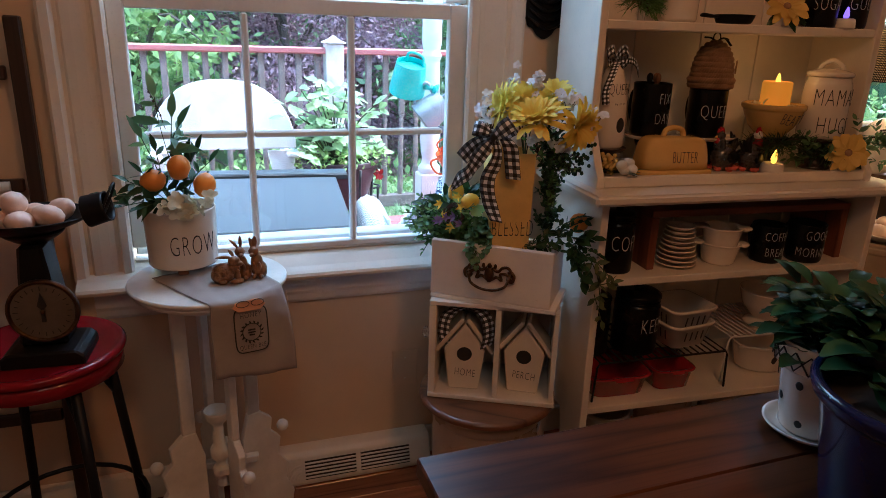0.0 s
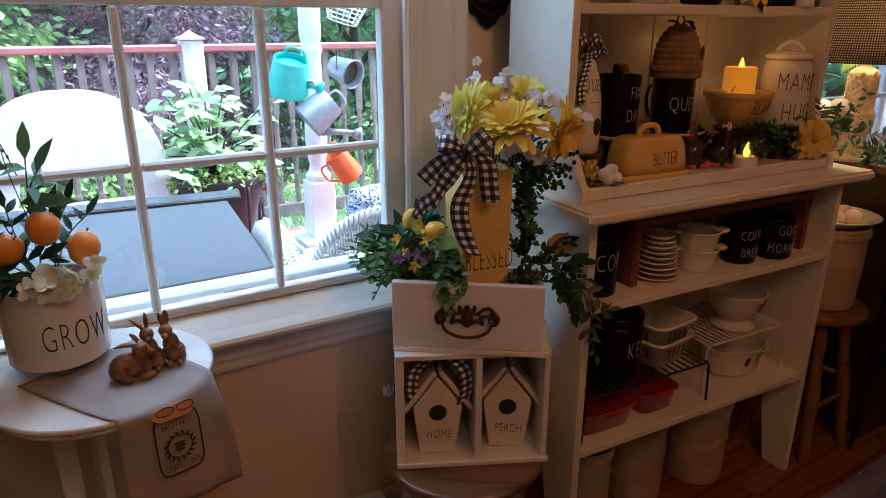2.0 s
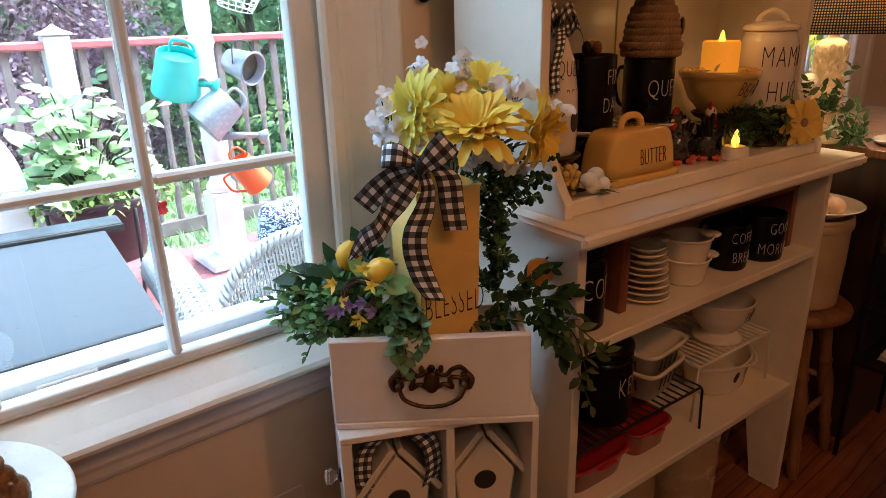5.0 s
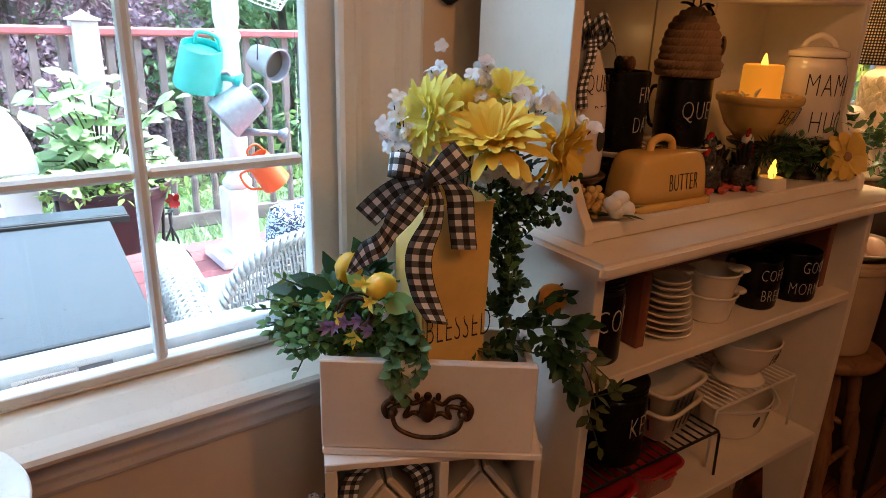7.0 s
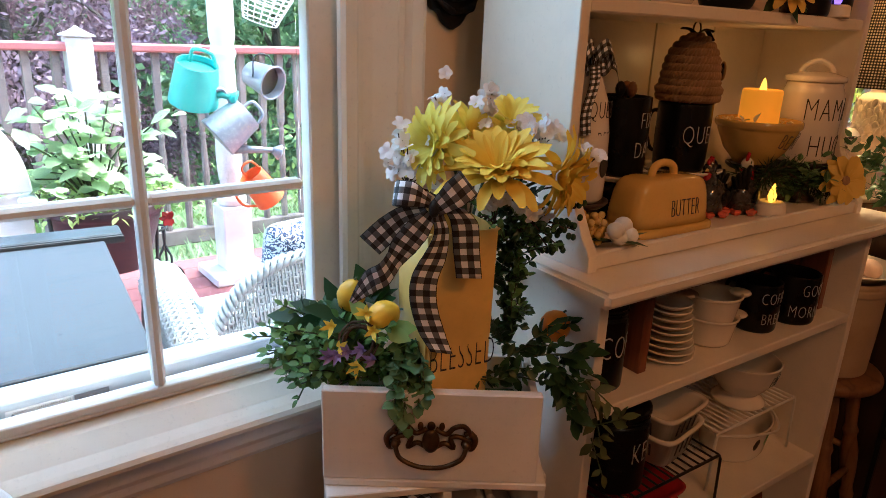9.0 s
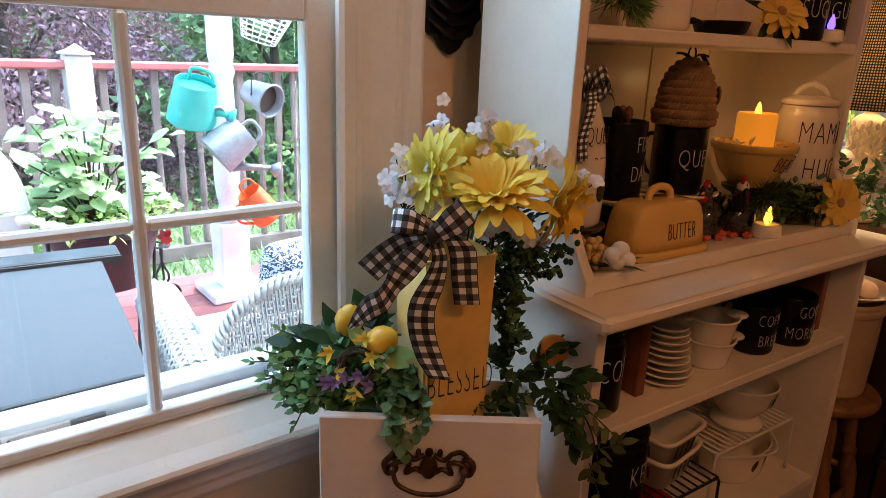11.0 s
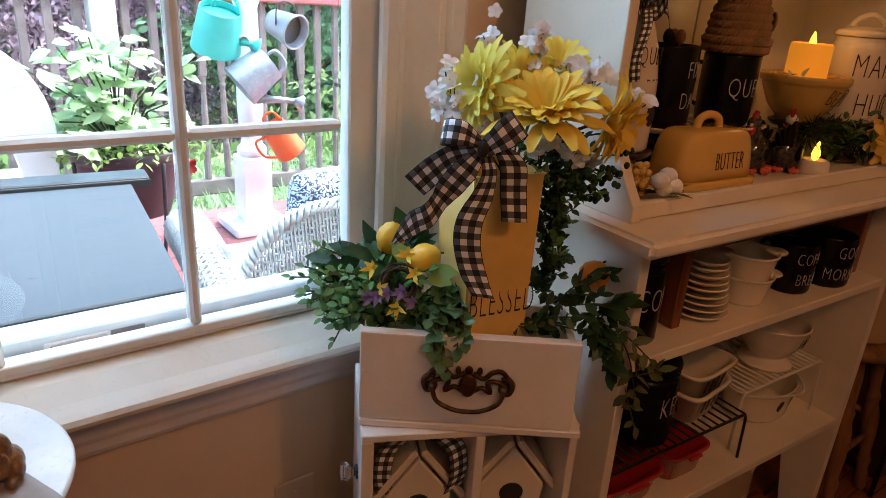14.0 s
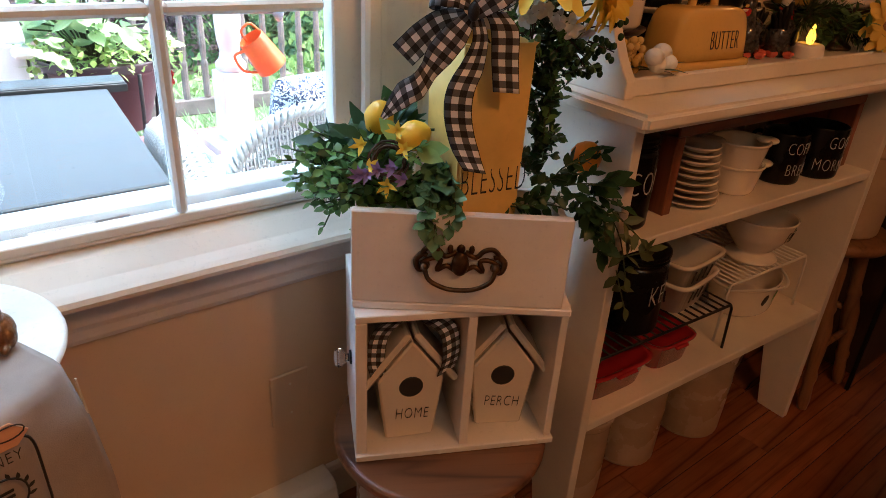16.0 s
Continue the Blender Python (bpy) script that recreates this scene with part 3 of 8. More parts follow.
# ---- floor register, blank plate, iron wall piece ----
reg = thing("floor_register", "cream metal baseboard heat register with louvres", "vent", pose(0.33, WY, 0))
part("body", bm_prism([(0, 0), (-0.075, 0), (-0.078, 0.012), (-0.058, 0.085), (-0.045, 0.095), (0, 0.098)], 0.455, 0.003), M_TRIM, reg, "",
     pose(-0.2275, 0, 0) @ Matrix(((0, 1, 0, 0), (1, 0, 0, 0), (0, 0, 1, 0), (0, 0, 0, 1))))
# dark colour painted as shade in openings and slots; also used for real dark marks
M_GAP = paint("gap_shade_and_dark_marks", (0.04, 0.03, 0.025), 0.8)
for k in range(2):
    x0 = -0.155 + 0.165 * k
    part("opening", bm_box(0.15, 0.003, 0.055, (x0 + 0.075, 0, 0), 0.0), M_GAP, reg, "", pose(0, -0.0765, 0.02) @ pose(0, 0, 0, -15))
    for s in range(5):
        part("louvre", bm_box(0.15, 0.004, 0.005, (x0 + 0.075, 0, 0.004 + 0.0105 * s), 0.001), M_TRIM, reg, "", pose(0, -0.0790, 0.02) @ pose(0, 0, 0, -15))
for k in range(5):
    r = 0.008 + 0.0095 * k
    pts = [(-0.165 - r * math.cos(a), 0, r * math.sin(a)) for a in [math.pi / 2 * i / 6 for i in range(7)]]
    part("fan_rib", bm_tube(pts, 0.0022, 6), M_TRIM, reg, "", pose(0, -0.078, 0.02) @ pose(0, 0, 0, -15))
plate = thing("blank_wall_plate", "tan painted blank wall plate", "wall plate", pose(0.490, WY, 0.247))
part("plate", bm_box(0.078, 0.006, 0.118, (0, -0.003, 0), 0.002), M_WALL, plate)
for z in (0.025, 0.093):
    part("screw", bm_lathe([(0, 0.001), (0.0025, 0.001), (0.003, 0)], 10, None, pose(0, -0.006, z, 90)), M_TRIM, plate)
iron = thing("iron_wall_plaque", "black cast iron leaf plaque on the tan wall", "wall decor", pose(0.872, WY, 1.265))
out = [(0, 0), (0.022, 0.012), (0.034, 0.03), (0.05, 0.034), (0.056, 0.055), (0.07, 0.066), (0.064, 0.09), (0.074, 0.12), (0.06, 0.16), (0.045, 0.2), (0.03, 0.24), (0, 0.26)]
part("plaque", bm_prism(out + [(-x, z) for x, z in out[-2:0:-1]], 0.012, 0.004, None, pose(0, -0.014, 0)), M_BLACKMET, iron)
for k in range(9):
    z = 0.03 + 0.022 * k
    for s in (-1, 1):
        part("leaf_rib", bm_tube(spline([(0, -0.015, z), (s * 0.025, -0.024, z + 0.008), (s * 0.052, -0.016, z + 0.028)], 4), [0.005, 0.006, 0.006, 0.006, 0.006, 0.005, 0.004, 0.003, 0.002], 6), M_BLACKMET, iron)

# ---- oak boards ----
board_mesh = []
for k in range(4):
    bm = bm_box(0.60 + 0.17 * k, 0.0812, 0.016, (0, 0, -0.013), 0.0012)
    me = bpy.data.meshes.new("floorboard")
    bm.to_mesh(me)
    bm.free()
    me.materials.append(M_FLOOR)
    board_mesh.append(me)
floor = thing("floor", "glossy red-brown oak strip floor", "floor", pose(0, 0, 0), kind="structure")


# ---- outdoors: ground, deck, railing, trees ----
M_DECK = paint("red_deck_stain", (0.27, 0.095, 0.095), 0.6, big=3, dark=0.75, fine=60, vary=0.12)
M_RAIL = paint("faded_red_rail", (0.48, 0.17, 0.16), 0.55, big=4, dark=0.8)
M_BAL = paint("weathered_grey_wood", (0.23, 0.19, 0.165), 0.75, big=8, dark=0.6, light=1.3, fine=80, vary=0.12)
M_POSTW = paint("peeling_white_post", (0.72, 0.68, 0.62), 0.6, big=9, dark=0.7, fine=50)
M_GROUND = paint("mulch_and_grass", (0.10, 0.13, 0.05), 0.9, big=0.7, dark=0.5, light=1.5, fine=12, bump=0.6)
M_OUTW = paint("white_resin", (0.85, 0.85, 0.84), 0.4, bump=0.02)
M_TREEG = foliage("tree_leaf_green", (0.07, 0.15, 0.06), (0.34, 0.49, 0.26), 0.5, 0.4)
M_TREEL = foliage("tree_leaf_bright", (0.09, 0.18, 0.045), (0.40, 0.53, 0.20), 0.5, 0.35)
M_HYD = foliage("hydrangea_leaf", (0.20, 0.33, 0.13), (0.50, 0.66, 0.36), 0.5, 0.35)
M_TREEP = foliage("maple_leaf_purple", (0.14, 0.075, 0.10), (0.42, 0.29, 0.34), 0.5, 0.35)
M_BARK = paint("grey_bark", (0.11, 0.085, 0.065), 0.85, big=5, dark=0.6, fine=60, bump=0.7)
DZ = 0.14                       # the deck's top
tagged(part("ground", bm_box(400, 400, 0.05, (0, 0, -1.3), 0), M_GROUND, None), "mulch and grass below the deck", "ground", kind="structure")
deck = thing("deck", "red-stained timber deck", "deck", pose(0, 0, 0), kind="structure")
RY = 4.6                        # the railing's line
for k in range(15):
    y = WY + 0.24 + k * 0.142
    part("deck_board", bm_box(9.0, 0.138, 0.035, (1.0, y, DZ - 0.035), 0.004), M_DECK, deck)
part("joist_skirt", bm_box(9.0, 0.04, 0.17, (1.0, 4.258, DZ - 0.20), 0.004), M_DECK, deck)
house = thing("house_outer_wall", "pale clapboard outer wall below the windows", "wall", pose(0, 0, 0), kind="structure")
for k in range(5):
    part("clapboard", bm_box(8, 0.018, 0.115, (1.0, WY + 0.150, -0.02 + 0.12 * k), 0.003), M_SASH, house)

fence = thing("deck_railing", "weathered deck railing with a red top rail and turned balusters", "railing", pose(0, RY, DZ))
part("top_rail", bm_box(8.4, 0.10, 0.04, (1.2, 0, 0.985), 0.008), M_RAIL, fence, "faded red top rail")
part("lower_rail", bm_box(8.4, 0.05, 0.085, (1.2, 0, -0.033), 0.006), M_BAL, fence)
prof = rounded([(0, -0.089), (0.019, -0.089), (0.019, 0.10), (0.012, 0.115), (0.016, 0.14), (0.019, 0.19), (0.017, 0.30), (0.013, 0.40), (0.018, 0.42), (0.012, 0.435), (0.019, 0.455), (0.019, 0.465)], 0.3)
bal = bm_lathe(prof, 10)
bm_box(0.036, 0.036, 0.38, (0, 0, 0.465), 0.003, bal)
first = part("baluster", bal, M_BAL, fence, "", pose(-2.961, 0, 0.142))
for k in range(1, 72):
    x = -2.961 + 0.112 * k
    if abs(x - 0.735) < 0.075:
        continue
    o = new("baluster", first.data)
    o.parent = fence
    o.matrix_basis = pose(x, rnd(-0.004, 0.004), 0.142, 0, rnd(-0.8, 0.8), rnd(-8, 8))
for x in (-1.9, 0.735, 3.4):
    post = part("newel_post", bm_box(0.115, 0.115, 1.157, (x, 0.0, -0.107), 0.006), M_POSTW, fence, "peeling white square post")
    part("post_cap", bm_lathe([(0, 0.05), (0.05, 0.022), (0.098, 0.008), (0.098, 0)], 4, None, pose(x, 0, 1.051, 0, 0, 45)), M_POSTW, post)


def tree(name, label, at, height, spread, material, n, leaf, droop, trunk_r=0.09, base_h=0.35, rows=9):
    t = thing(name, label, "tree", pose(*at))
    limbs = [part("trunk", bm_tube(spline([(0, 0, 0), (0.05, 0.03, height * 0.3), (-0.04, 0.0, height * 0.62), (0.02, 0, height * 0.9)], 4),
                                   [trunk_r * (1 - 0.06 * i) for i in range(13)], 10), M_BARK, t)]
    s = Soup()
    hubs = []
    for k in range(rows):
        a = k * 2.4 + rnd(-0.3, 0.3)
        h = height * (base_h + (0.95 - base_h) * k / rows)
        r = spread * (1.0 - 0.55 * k / rows) * rnd(0.75, 1.05)
        e = Vector((r * math.cos(a), r * math.sin(a), h + 0.15 * height * rnd(0.2, 1) - droop * r))
        c0 = Vector((0, 0, h * 0.85))
        part("limb", bm_tube(spline([c0, (c0 + e) * 0.5 + Vector((0, 0, 0.12 * height)), e], 4), [trunk_r * 0.45 * (1 - 0.1 * i) for i in range(9)], 6), M_BARK, t)
        for q in range(7):
            f = 0.3 + 0.7 * q / 6
            hubs.append(c0.lerp(e, f) + Vector((rnd(-1, 1), rnd(-1, 1), rnd(-0.4, 0.8))) * spread * 0.22)
    for h in hubs:
        rad = spread * rnd(0.16, 0.34)
        for _ in range(max(4, n // len(hubs))):
            d = unit()
            p = h + Vector((d.x, d.y, d.z * 0.55)) * rad * rnd(0.35, 1.0)
            al = (unit() + Vector((d.x, d.y, -droop - 0.3))).normalized()
            s.quad(p, al, al.cross(unit()).normalized(), leaf * rnd(0.7, 1.3), leaf * rnd(0.35, 0.6))
    s.put("crown", material, t, "", None, False)
    return t


tree("japanese_maple", "purple-leaved Japanese maple behind the railing", (0.9, 9.2, -1.3), 4.6, 2.0, M_TREEP, 26000, 0.075, 0.30, 0.1, 0.25, 12)
tree("japanese_maple", "low purple-leaved Japanese maple at the deck", (2.1, 10.4, -1.3), 3.6, 1.7, M_TREEP, 15000, 0.075, 0.30, 0.1, 0.2, 10)
for nm, lab, at, h, sp, mt, cnt, lf in (
        ("cedar_tree", "dense green cedar with fine drooping sprays", (3.6, 8.8, -1.3), 5.2, 1.9, M_TREEG, 12000, 0.12),
        ("cedar_tree", "dark green cedar with dense low boughs", (5.4, 7.6, -1.3), 4.9, 1.9, M_TREEG, 10000, 0.12),
        ("dogwood_tree", "bright green small garden tree", (-0.9, 8.6, -1.3), 4.7, 1.7, M_TREEL, 8000, 0.13),
        ("dogwood_tree", "tall green garden tree at the fence", (-2.4, 10.5, -1.3), 5.6, 2.1, M_TREEG, 8000, 0.15),
        ("dogwood_tree", "bright green leafy tree beside the railing", (4.2, 6.0, -1.3), 3.4, 1.1, M_TREEL, 6000, 0.10),
        ("elm_tree", "tall shade tree at the garden's end", (2.4, 14.0, -1.3), 8.5, 3.6, M_TREEG, 10000, 0.26),
        ("elm_tree", "tall shade tree further along the garden", (7.6, 13.0, -1.3), 8.5, 3.6, M_TREEG, 9000, 0.26),
        ("elm_tree", "tall shade tree with a bright crown", (-3.4, 15.0, -1.3), 8.5, 3.6, M_TREEL, 8000, 0.26)):
    tree(nm, lab, at, h, sp, mt, cnt, lf, 0.18, 0.08, 0.12, 13)
# grassy bank under the railing
bank = part("grass_bank", bm_box(10.0, 1.5, 1.27, (1.2, 5.03, -1.249), 0.02), M_GROUND, None)
tagged(bank, "grassy bank under the deck railing", "ground", kind="structure")
s = Soup()
for k in range(5200):
    p = Vector((rnd(-1.6, 3.6), 4.29 + rnd(0, 1) ** 1.3 * 1.1, 0.018))
    s.leaf(p, (rnd(-0.9, 0.9), rnd(-0.9, 0.6), 1.0), (0, -1, 0.2), rnd(0.05, 0.15), rnd(0.007, 0.014), 0.2, 0.6)
tagged(s.put("grass", M_HYD, None), "long bright grass at the railing's foot", "grass", kind="stuff")
# shrubs right behind the railing
s = Soup()
for k in range(15000):
    x = rnd(-2.5, 7.0)
    top = 0.30 + 0.30 * noise.noise((x * 0.9, 0.3, 0)) + (0.35 if x > 2.2 else 0)
    p = Vector((x, RY + 0.35 + abs(random.gauss(0, 0.55)), rnd(-1.2, top)))
    al = (unit() + Vector((0, -0.6, 0.3))).normalized()
    s.quad(p, al, al.cross(unit()).normalized(), rnd(0.05, 0.12), rnd(0.03, 0.06))
tagged(s.put("hedge", M_TREEL, None, "", None, False), "bright mixed shrubs behind the railing", "shrubs", kind="stuff")
# far woods that close the view
s = Soup()
for k in range(12000):
    a = rnd(-0.25, 1.0) * math.pi / 2
    r = rnd(19, 25)
    p = Vector((r * math.sin(a) + 1, r * math.cos(a) + 2, rnd(-1.3, 11)))
    al = unit()
    s.quad(p, al, al.cross(unit()).normalized(), rnd(0.6, 1.2), rnd(0.5, 0.9))
tagged(s.put("far_woods", M_TREEG, None, "", None, False), "far woods behind the garden", "woods", kind="stuff")


# ---- the hutch ----
HU = pose(0.868, 1.530, 0, 0, 0, -3.6)          # front left foot of the hutch; u along it, v into it
S2, S1, CT, TRAY, TOP = 0.332, 0.698, 0.926, 0.948, 1.318


def hp(u, v, z=0.0, rz=0.0):
    return HU @ pose(u, v, z, 0, 0, rz)


hutch = thing("hutch", "white painted open hutch with boarded back against the wall", "hutch", HU)
# lower sides with a cut-out foot, seen from the side as a profile in v and z
SIDE = Matrix(((0, 1, 0, 0), (1, 0, 0, 0), (0, 0, 1, 0), (0, 0, 0, 1)))
low = [(0, 0), (0.075, 0), (0.125, 0.27), (0.225, 0.27), (0.265, 0), (0.320, 0), (0.320, 0.899), (0, 0.899)]
up = [(0.027, CT), (0.318, CT), (0.318, 1.98), (0.092, 1.98), (0.092, 1.075), (0.086, 1.052), (0.046, 0.978), (0.027, 0.952)]
for u in (0.0, 0.817):
    part("lower_side", bm_prism(low, 0.02, 0.0015), M_WHITE, hutch, "", pose(u, 0, 0) @ SIDE)
for u in (-0.007, 0.797):
    part("upper_side", bm_prism(up, 0.02, 0.0015), M_WHITE, hutch, "", pose(u, 0, 0) @ SIDE)
part("lower_shelf", bm_box(0.796, 0.312, 0.020, (0.4185, 0.158, S2 - 0.020), 0.002), M_WHITE, hutch)
part("middle_shelf", bm_box(0.796, 0.312, 0.020, (0.4185, 0.158, S1 - 0.020), 0.002), M_WHITE, hutch)
part("counter", bm_box(0.925, 0.372, CT - 0.900, (0.4185, 0.136, 0.900), 0.007, seg=3), M_WHITE, hutch, "worn white counter board")
part("tray_floor", bm_box(0.783, 0.272, TRAY - CT - 0.001, (0.405, 0.181, CT + 0.0005), 0.001), M_WHITE, hutch)
part("front_lip", bm_box(0.783, 0.012, 0.028, (0.405, 0.038, CT + 0.0005), 0.003), M_WHITE, hutch)
part("upper_shelf", bm_box(0.783, 0.218, 0.022, (0.405, 0.204, TOP - 0.022), 0.003), M_WHITE, hutch)
part("upper_shelf", bm_box(0.783, 0.218, 0.022, (0.405, 0.204, 1.65), 0.003), M_WHITE, hutch)
part("crown_board", bm_box(0.90, 0.30, 0.025, (0.4195, 0.19, 1.981), 0.004), M_WHITE, hutch)
x = 0.014
for w_ in (0.20, 0.205, 0.19, 0.20):
    part("back_board", bm_box(w_ - 0.003, 0.010, 1.05, (x + w_ / 2, 0.312, CT + 0.001), 0.0015), M_WHITE, hutch)
    x += w_
for k in range(4):
    part("back_board", bm_box(0.196, 0.008, 0.583, (0.12 + 0.199 * k, 0.3185, 0.314), 0.0015), M_WHITE, hutch)


# ---- ceramics ----
def mug(label, words, m, material, ink, r=0.042, h=0.112, text_h=0.026, turn=0.0, handle=True, lines=1, group="lettered mugs", name="mug"):
    t = thing(name, label, "mug", m, group)
    body = part("body", bm_lathe(rounded([(0, 0), (r * 0.9, 0), (r * 0.97, 0.006), (r, h * 0.5), (r, h - 0.002), (r - 0.002, h), (r - 0.005, h - 0.003), (r - 0.006, 0.012), (0, 0.008)]), 36), material, t, "", None, True)
    if handle:
        pts = spline([(r - 0.003, 0, h * 0.82), (r + 0.022, 0, h * 0.80), (r + 0.030, 0, h * 0.52), (r + 0.018, 0, h * 0.24), (r - 0.003, 0, h * 0.2)], 5)
        part("handle", bm_tube(pts, 0.0055, 8, flat=0.7), material, t, "", pose(0, 0, 0, 0, 0, turn + 88), True)
    if words:
        writing(words, text_h, body, ink, pose(0, 0, h * (0.62 if "\n" in words else 0.42), 0, 0, turn) @ pose(0, -r - 0.0002, 0), 0.6, r, line=1.25)
    return t


def canister(label, words, m, r, h, turn, text_h=0.04):
    t = thing("canister", label, "canister", m, "black canisters")
    prof = [(0, 0), (r * 0.95, 0), (r, 0.005), (r, h * 0.74), (r * 0.93, h * 0.77), (r * 0.93, h * 0.785), (r * 0.98, h * 0.795), (r * 0.98, h * 0.81), (r * 0.9, h * 0.82), (r * 0.9, h * 0.84), (0, h * 0.84)]
    b = part("body", bm_lathe(rounded(prof), 36), M_CERB, t, "", None, True)
    lid = part("lid", bm_lathe(rounded([(0, h * 0.841), (r * 0.97, h * 0.841), (r, h * 0.855), (r, h * 0.90), (r * 0.8, h * 0.94), (r * 0.3, h * 0.96), (0, h * 0.96)]), 36), M_CERB, t, "", None, True)
    part("knob", bm_ball(r * 0.22, (0, 0, h * 0.985), (1, 1, 0.8)), M_CERB, lid, "", None, True)
    writing(words, text_h, b, M_INKW, pose(0, 0, h * 0.36, 0, 0, turn) @ pose(0, -r - 0.0002, 0), 0.55, r)
    return t


def pedestal(label, m, r, h, rim=M_CERW, base=M_CERB, name="pedestal_plate"):
    t = thing(name, label, "stand", m)
    part("foot", bm_lathe(rounded([(0, 0), (r * 0.72, 0), (r * 0.72, 0.006), (r * 0.5, 0.016), (r * 0.45, h * 0.6), (r * 0.6, h - 0.012), (0, h - 0.012)]), 32), base, t, "", None, True)
    part("plate", bm_lathe(rounded([(0, h - 0.0115), (r * 0.85, h - 0.0115), (r, h - 0.003), (r, h), (r * 0.93, h), (r * 0.85, h - 0.004), (0, h - 0.004)]), 40), rim, t, "", None, True)
    return t


# tall white birdhouse vase with a checked bow
m = hp(0.066, 0.135, TRAY + 0.062) @ Matrix.Diagonal((0.98, 0.98, 1.10, 1))
pedestal("dark wooden riser under the white birdhouse", hp(0.066, 0.135, TRAY), 0.050, 0.064, M_DARKW, M_DARKW, "round_riser")
t = thing("ceramic_birdhouse", "tall cream ceramic birdhouse with a checked bow", "birdhouse", m)
b = part("body", bm_lathe([(0, 0), (0.036, 0), (0.041, 0.006), (0.043, 0.05), (0.041, 0.10), (0.034, 0.145), (0.022, 0.175), (0.008, 0.19), (0, 0.192)], 36), M_CERW, t, "", None, True)
part("entrance_hole", bm_lathe([(0, 0.001), (0.0115, 0.001), (0.0125, 0)], 18, None, pose(0, 0, 0, 90), 1.35), M_INKB, b, "", pose(0, 0, 0.055, 0, 0, 14) @ pose(0, -0.0425, 0))
writing("QUEEN\nBEE", 0.026, b, M_INKB, pose(0, 0, 0.122, 0, 0, 8) @ pose(0, -0.0405, 0), 0.55, 0.0415, line=1.2)
for s_, dx in ((1, 0.014), (-1, -0.020)):
    ribbon(spline([(0, 0, 0.195), (dx * 0.8, -0.02, 0.218), (dx * 1.7, -0.022, 0.208), (dx * 1.2, -0.012, 0.188), (0, 0, 0.193)], 5), 0.022, (0, 0.5, 1), "bow_loop", t)
ribbon(spline([(0, -0.01, 0.193), (-0.020, -0.032, 0.17), (-0.036, -0.036, 0.13), (-0.034, -0.038, 0.10)], 6), 0.019, (1, -0.2, 0.1), "bow_tail", t)
ribbon(spline([(0, -0.01, 0.193), (0.03, -0.012, 0.196), (0.055, -0.004, 0.19), (0.07, 0.0, 0.165)], 6), 0.018, (0.2, 0.5, 1), "bow_tail", t)

# mugs on black stands
pedestal("black pedestal with a white-rimmed plate", hp(0.218, 0.190, TRAY), 0.064, 0.086)
mug("tall black mug lettered in white with honey dippers in it", "FIX\nDAY", hp(0.214, 0.190, TRAY + 0.083), M_CERB, M_INKW, 0.049, 0.138, 0.030, 14, True)
t = thing("honey_dipper_bunch", "small wooden dippers with a black bow in the mug", "utensil", hp(0.214, 0.190, TRAY + 0.112))
for k, (dx, dy) in enumerate(((-0.012, 0), (0.012, 0.008), (0.004, -0.012))):
    part("dipper", bm_tube([(0, 0, 0), (dx, dy, 0.115)], 0.003, 6, bm=bm_ball(0.009, (dx, dy, 0.12), (1, 1, 1.5), 10)), M_STOOL if k else M_BLACKMET, t)
pedestal("black pedestal with a white-rimmed saucer", hp(0.392, 0.185, TRAY), 0.078, 0.084)
mug("wide black mug lettered in white under a rope beehive", "QUEEN", hp(0.382, 0.185, TRAY + 0.081), M_CERB, M_INKW, 0.050, 0.126, 0.036, 6, True)
hive = thing("rope_beehive", "coiled jute rope beehive with a black ribbon on top", "beehive", hp(0.382, 0.185, TRAY + 0.2075) @ Matrix.Diagonal((0.97, 0.97, 1.10, 1)))
pr = [(0.054, 0.008), (0.056, 0.020), (0.050, 0.032), (0.049, 0.044), (0.047, 0.056), (0.044, 0.068), (0.039, 0.080), (0.032, 0.090), (0.022, 0.099), (0.010, 0.104)]
for i, (r, z) in enumerate(pr):
    bm = bmesh.new()
    for j in range(3):
        pts = []
        for k in range(110):
            a = 2 * math.pi * k / 110
            ph = round(r * 330) * a + 2.094 * j
            pts.append(((r + 0.0048 * math.cos(ph)) * math.cos(a), (r + 0.0048 * math.cos(ph)) * math.sin(a), z + 0.0048 * math.sin(ph)))
        bm_tube(pts, 0.0036, 6, True, bm)
    part("coil", bm, M_ROPE, hive, "", None, True)
part("hole", bm_lathe([(0, 0.002), (0.011, 0.002), (0.013, 0)], 16, None, pose(0, 0, 0, 90)), M_INKB, hive, "", pose(0, 0, 0.052, 0, 0, 52) @ pose(0, -0.0590, 0))
part("hole_ring", bm_tube([(0.014 * math.cos(a), 0, 0.014 * math.sin(a)) for a in [2 * math.pi * k / 18 for k in range(18)]], 0.0022, 6, True), M_ROPE, hive, "", pose(0, 0, 0.052, 0, 0, 52) @ pose(0, -0.0590, 0))
part("hanging_loop", bm_tube([(0.011 * math.cos(a), 0, 0.117 + 0.013 * math.sin(a)) for a in [2 * math.pi * k / 16 for k in range(16)]], 0.0018, 6, True), M_BLACKMET, hive)
for a in ((-0.03, 0.012, 0.118), (0.024, -0.02, 0.114), (0.042, -0.008, 0.100)):
    part("ribbon_tail", bm_tube(spline([(0, 0, 0.109), (a[0] * 0.5, a[1] * 0.5, 0.117), a], 4), 0.005, 6, flat=0.25), M_BLACKMET, hive)

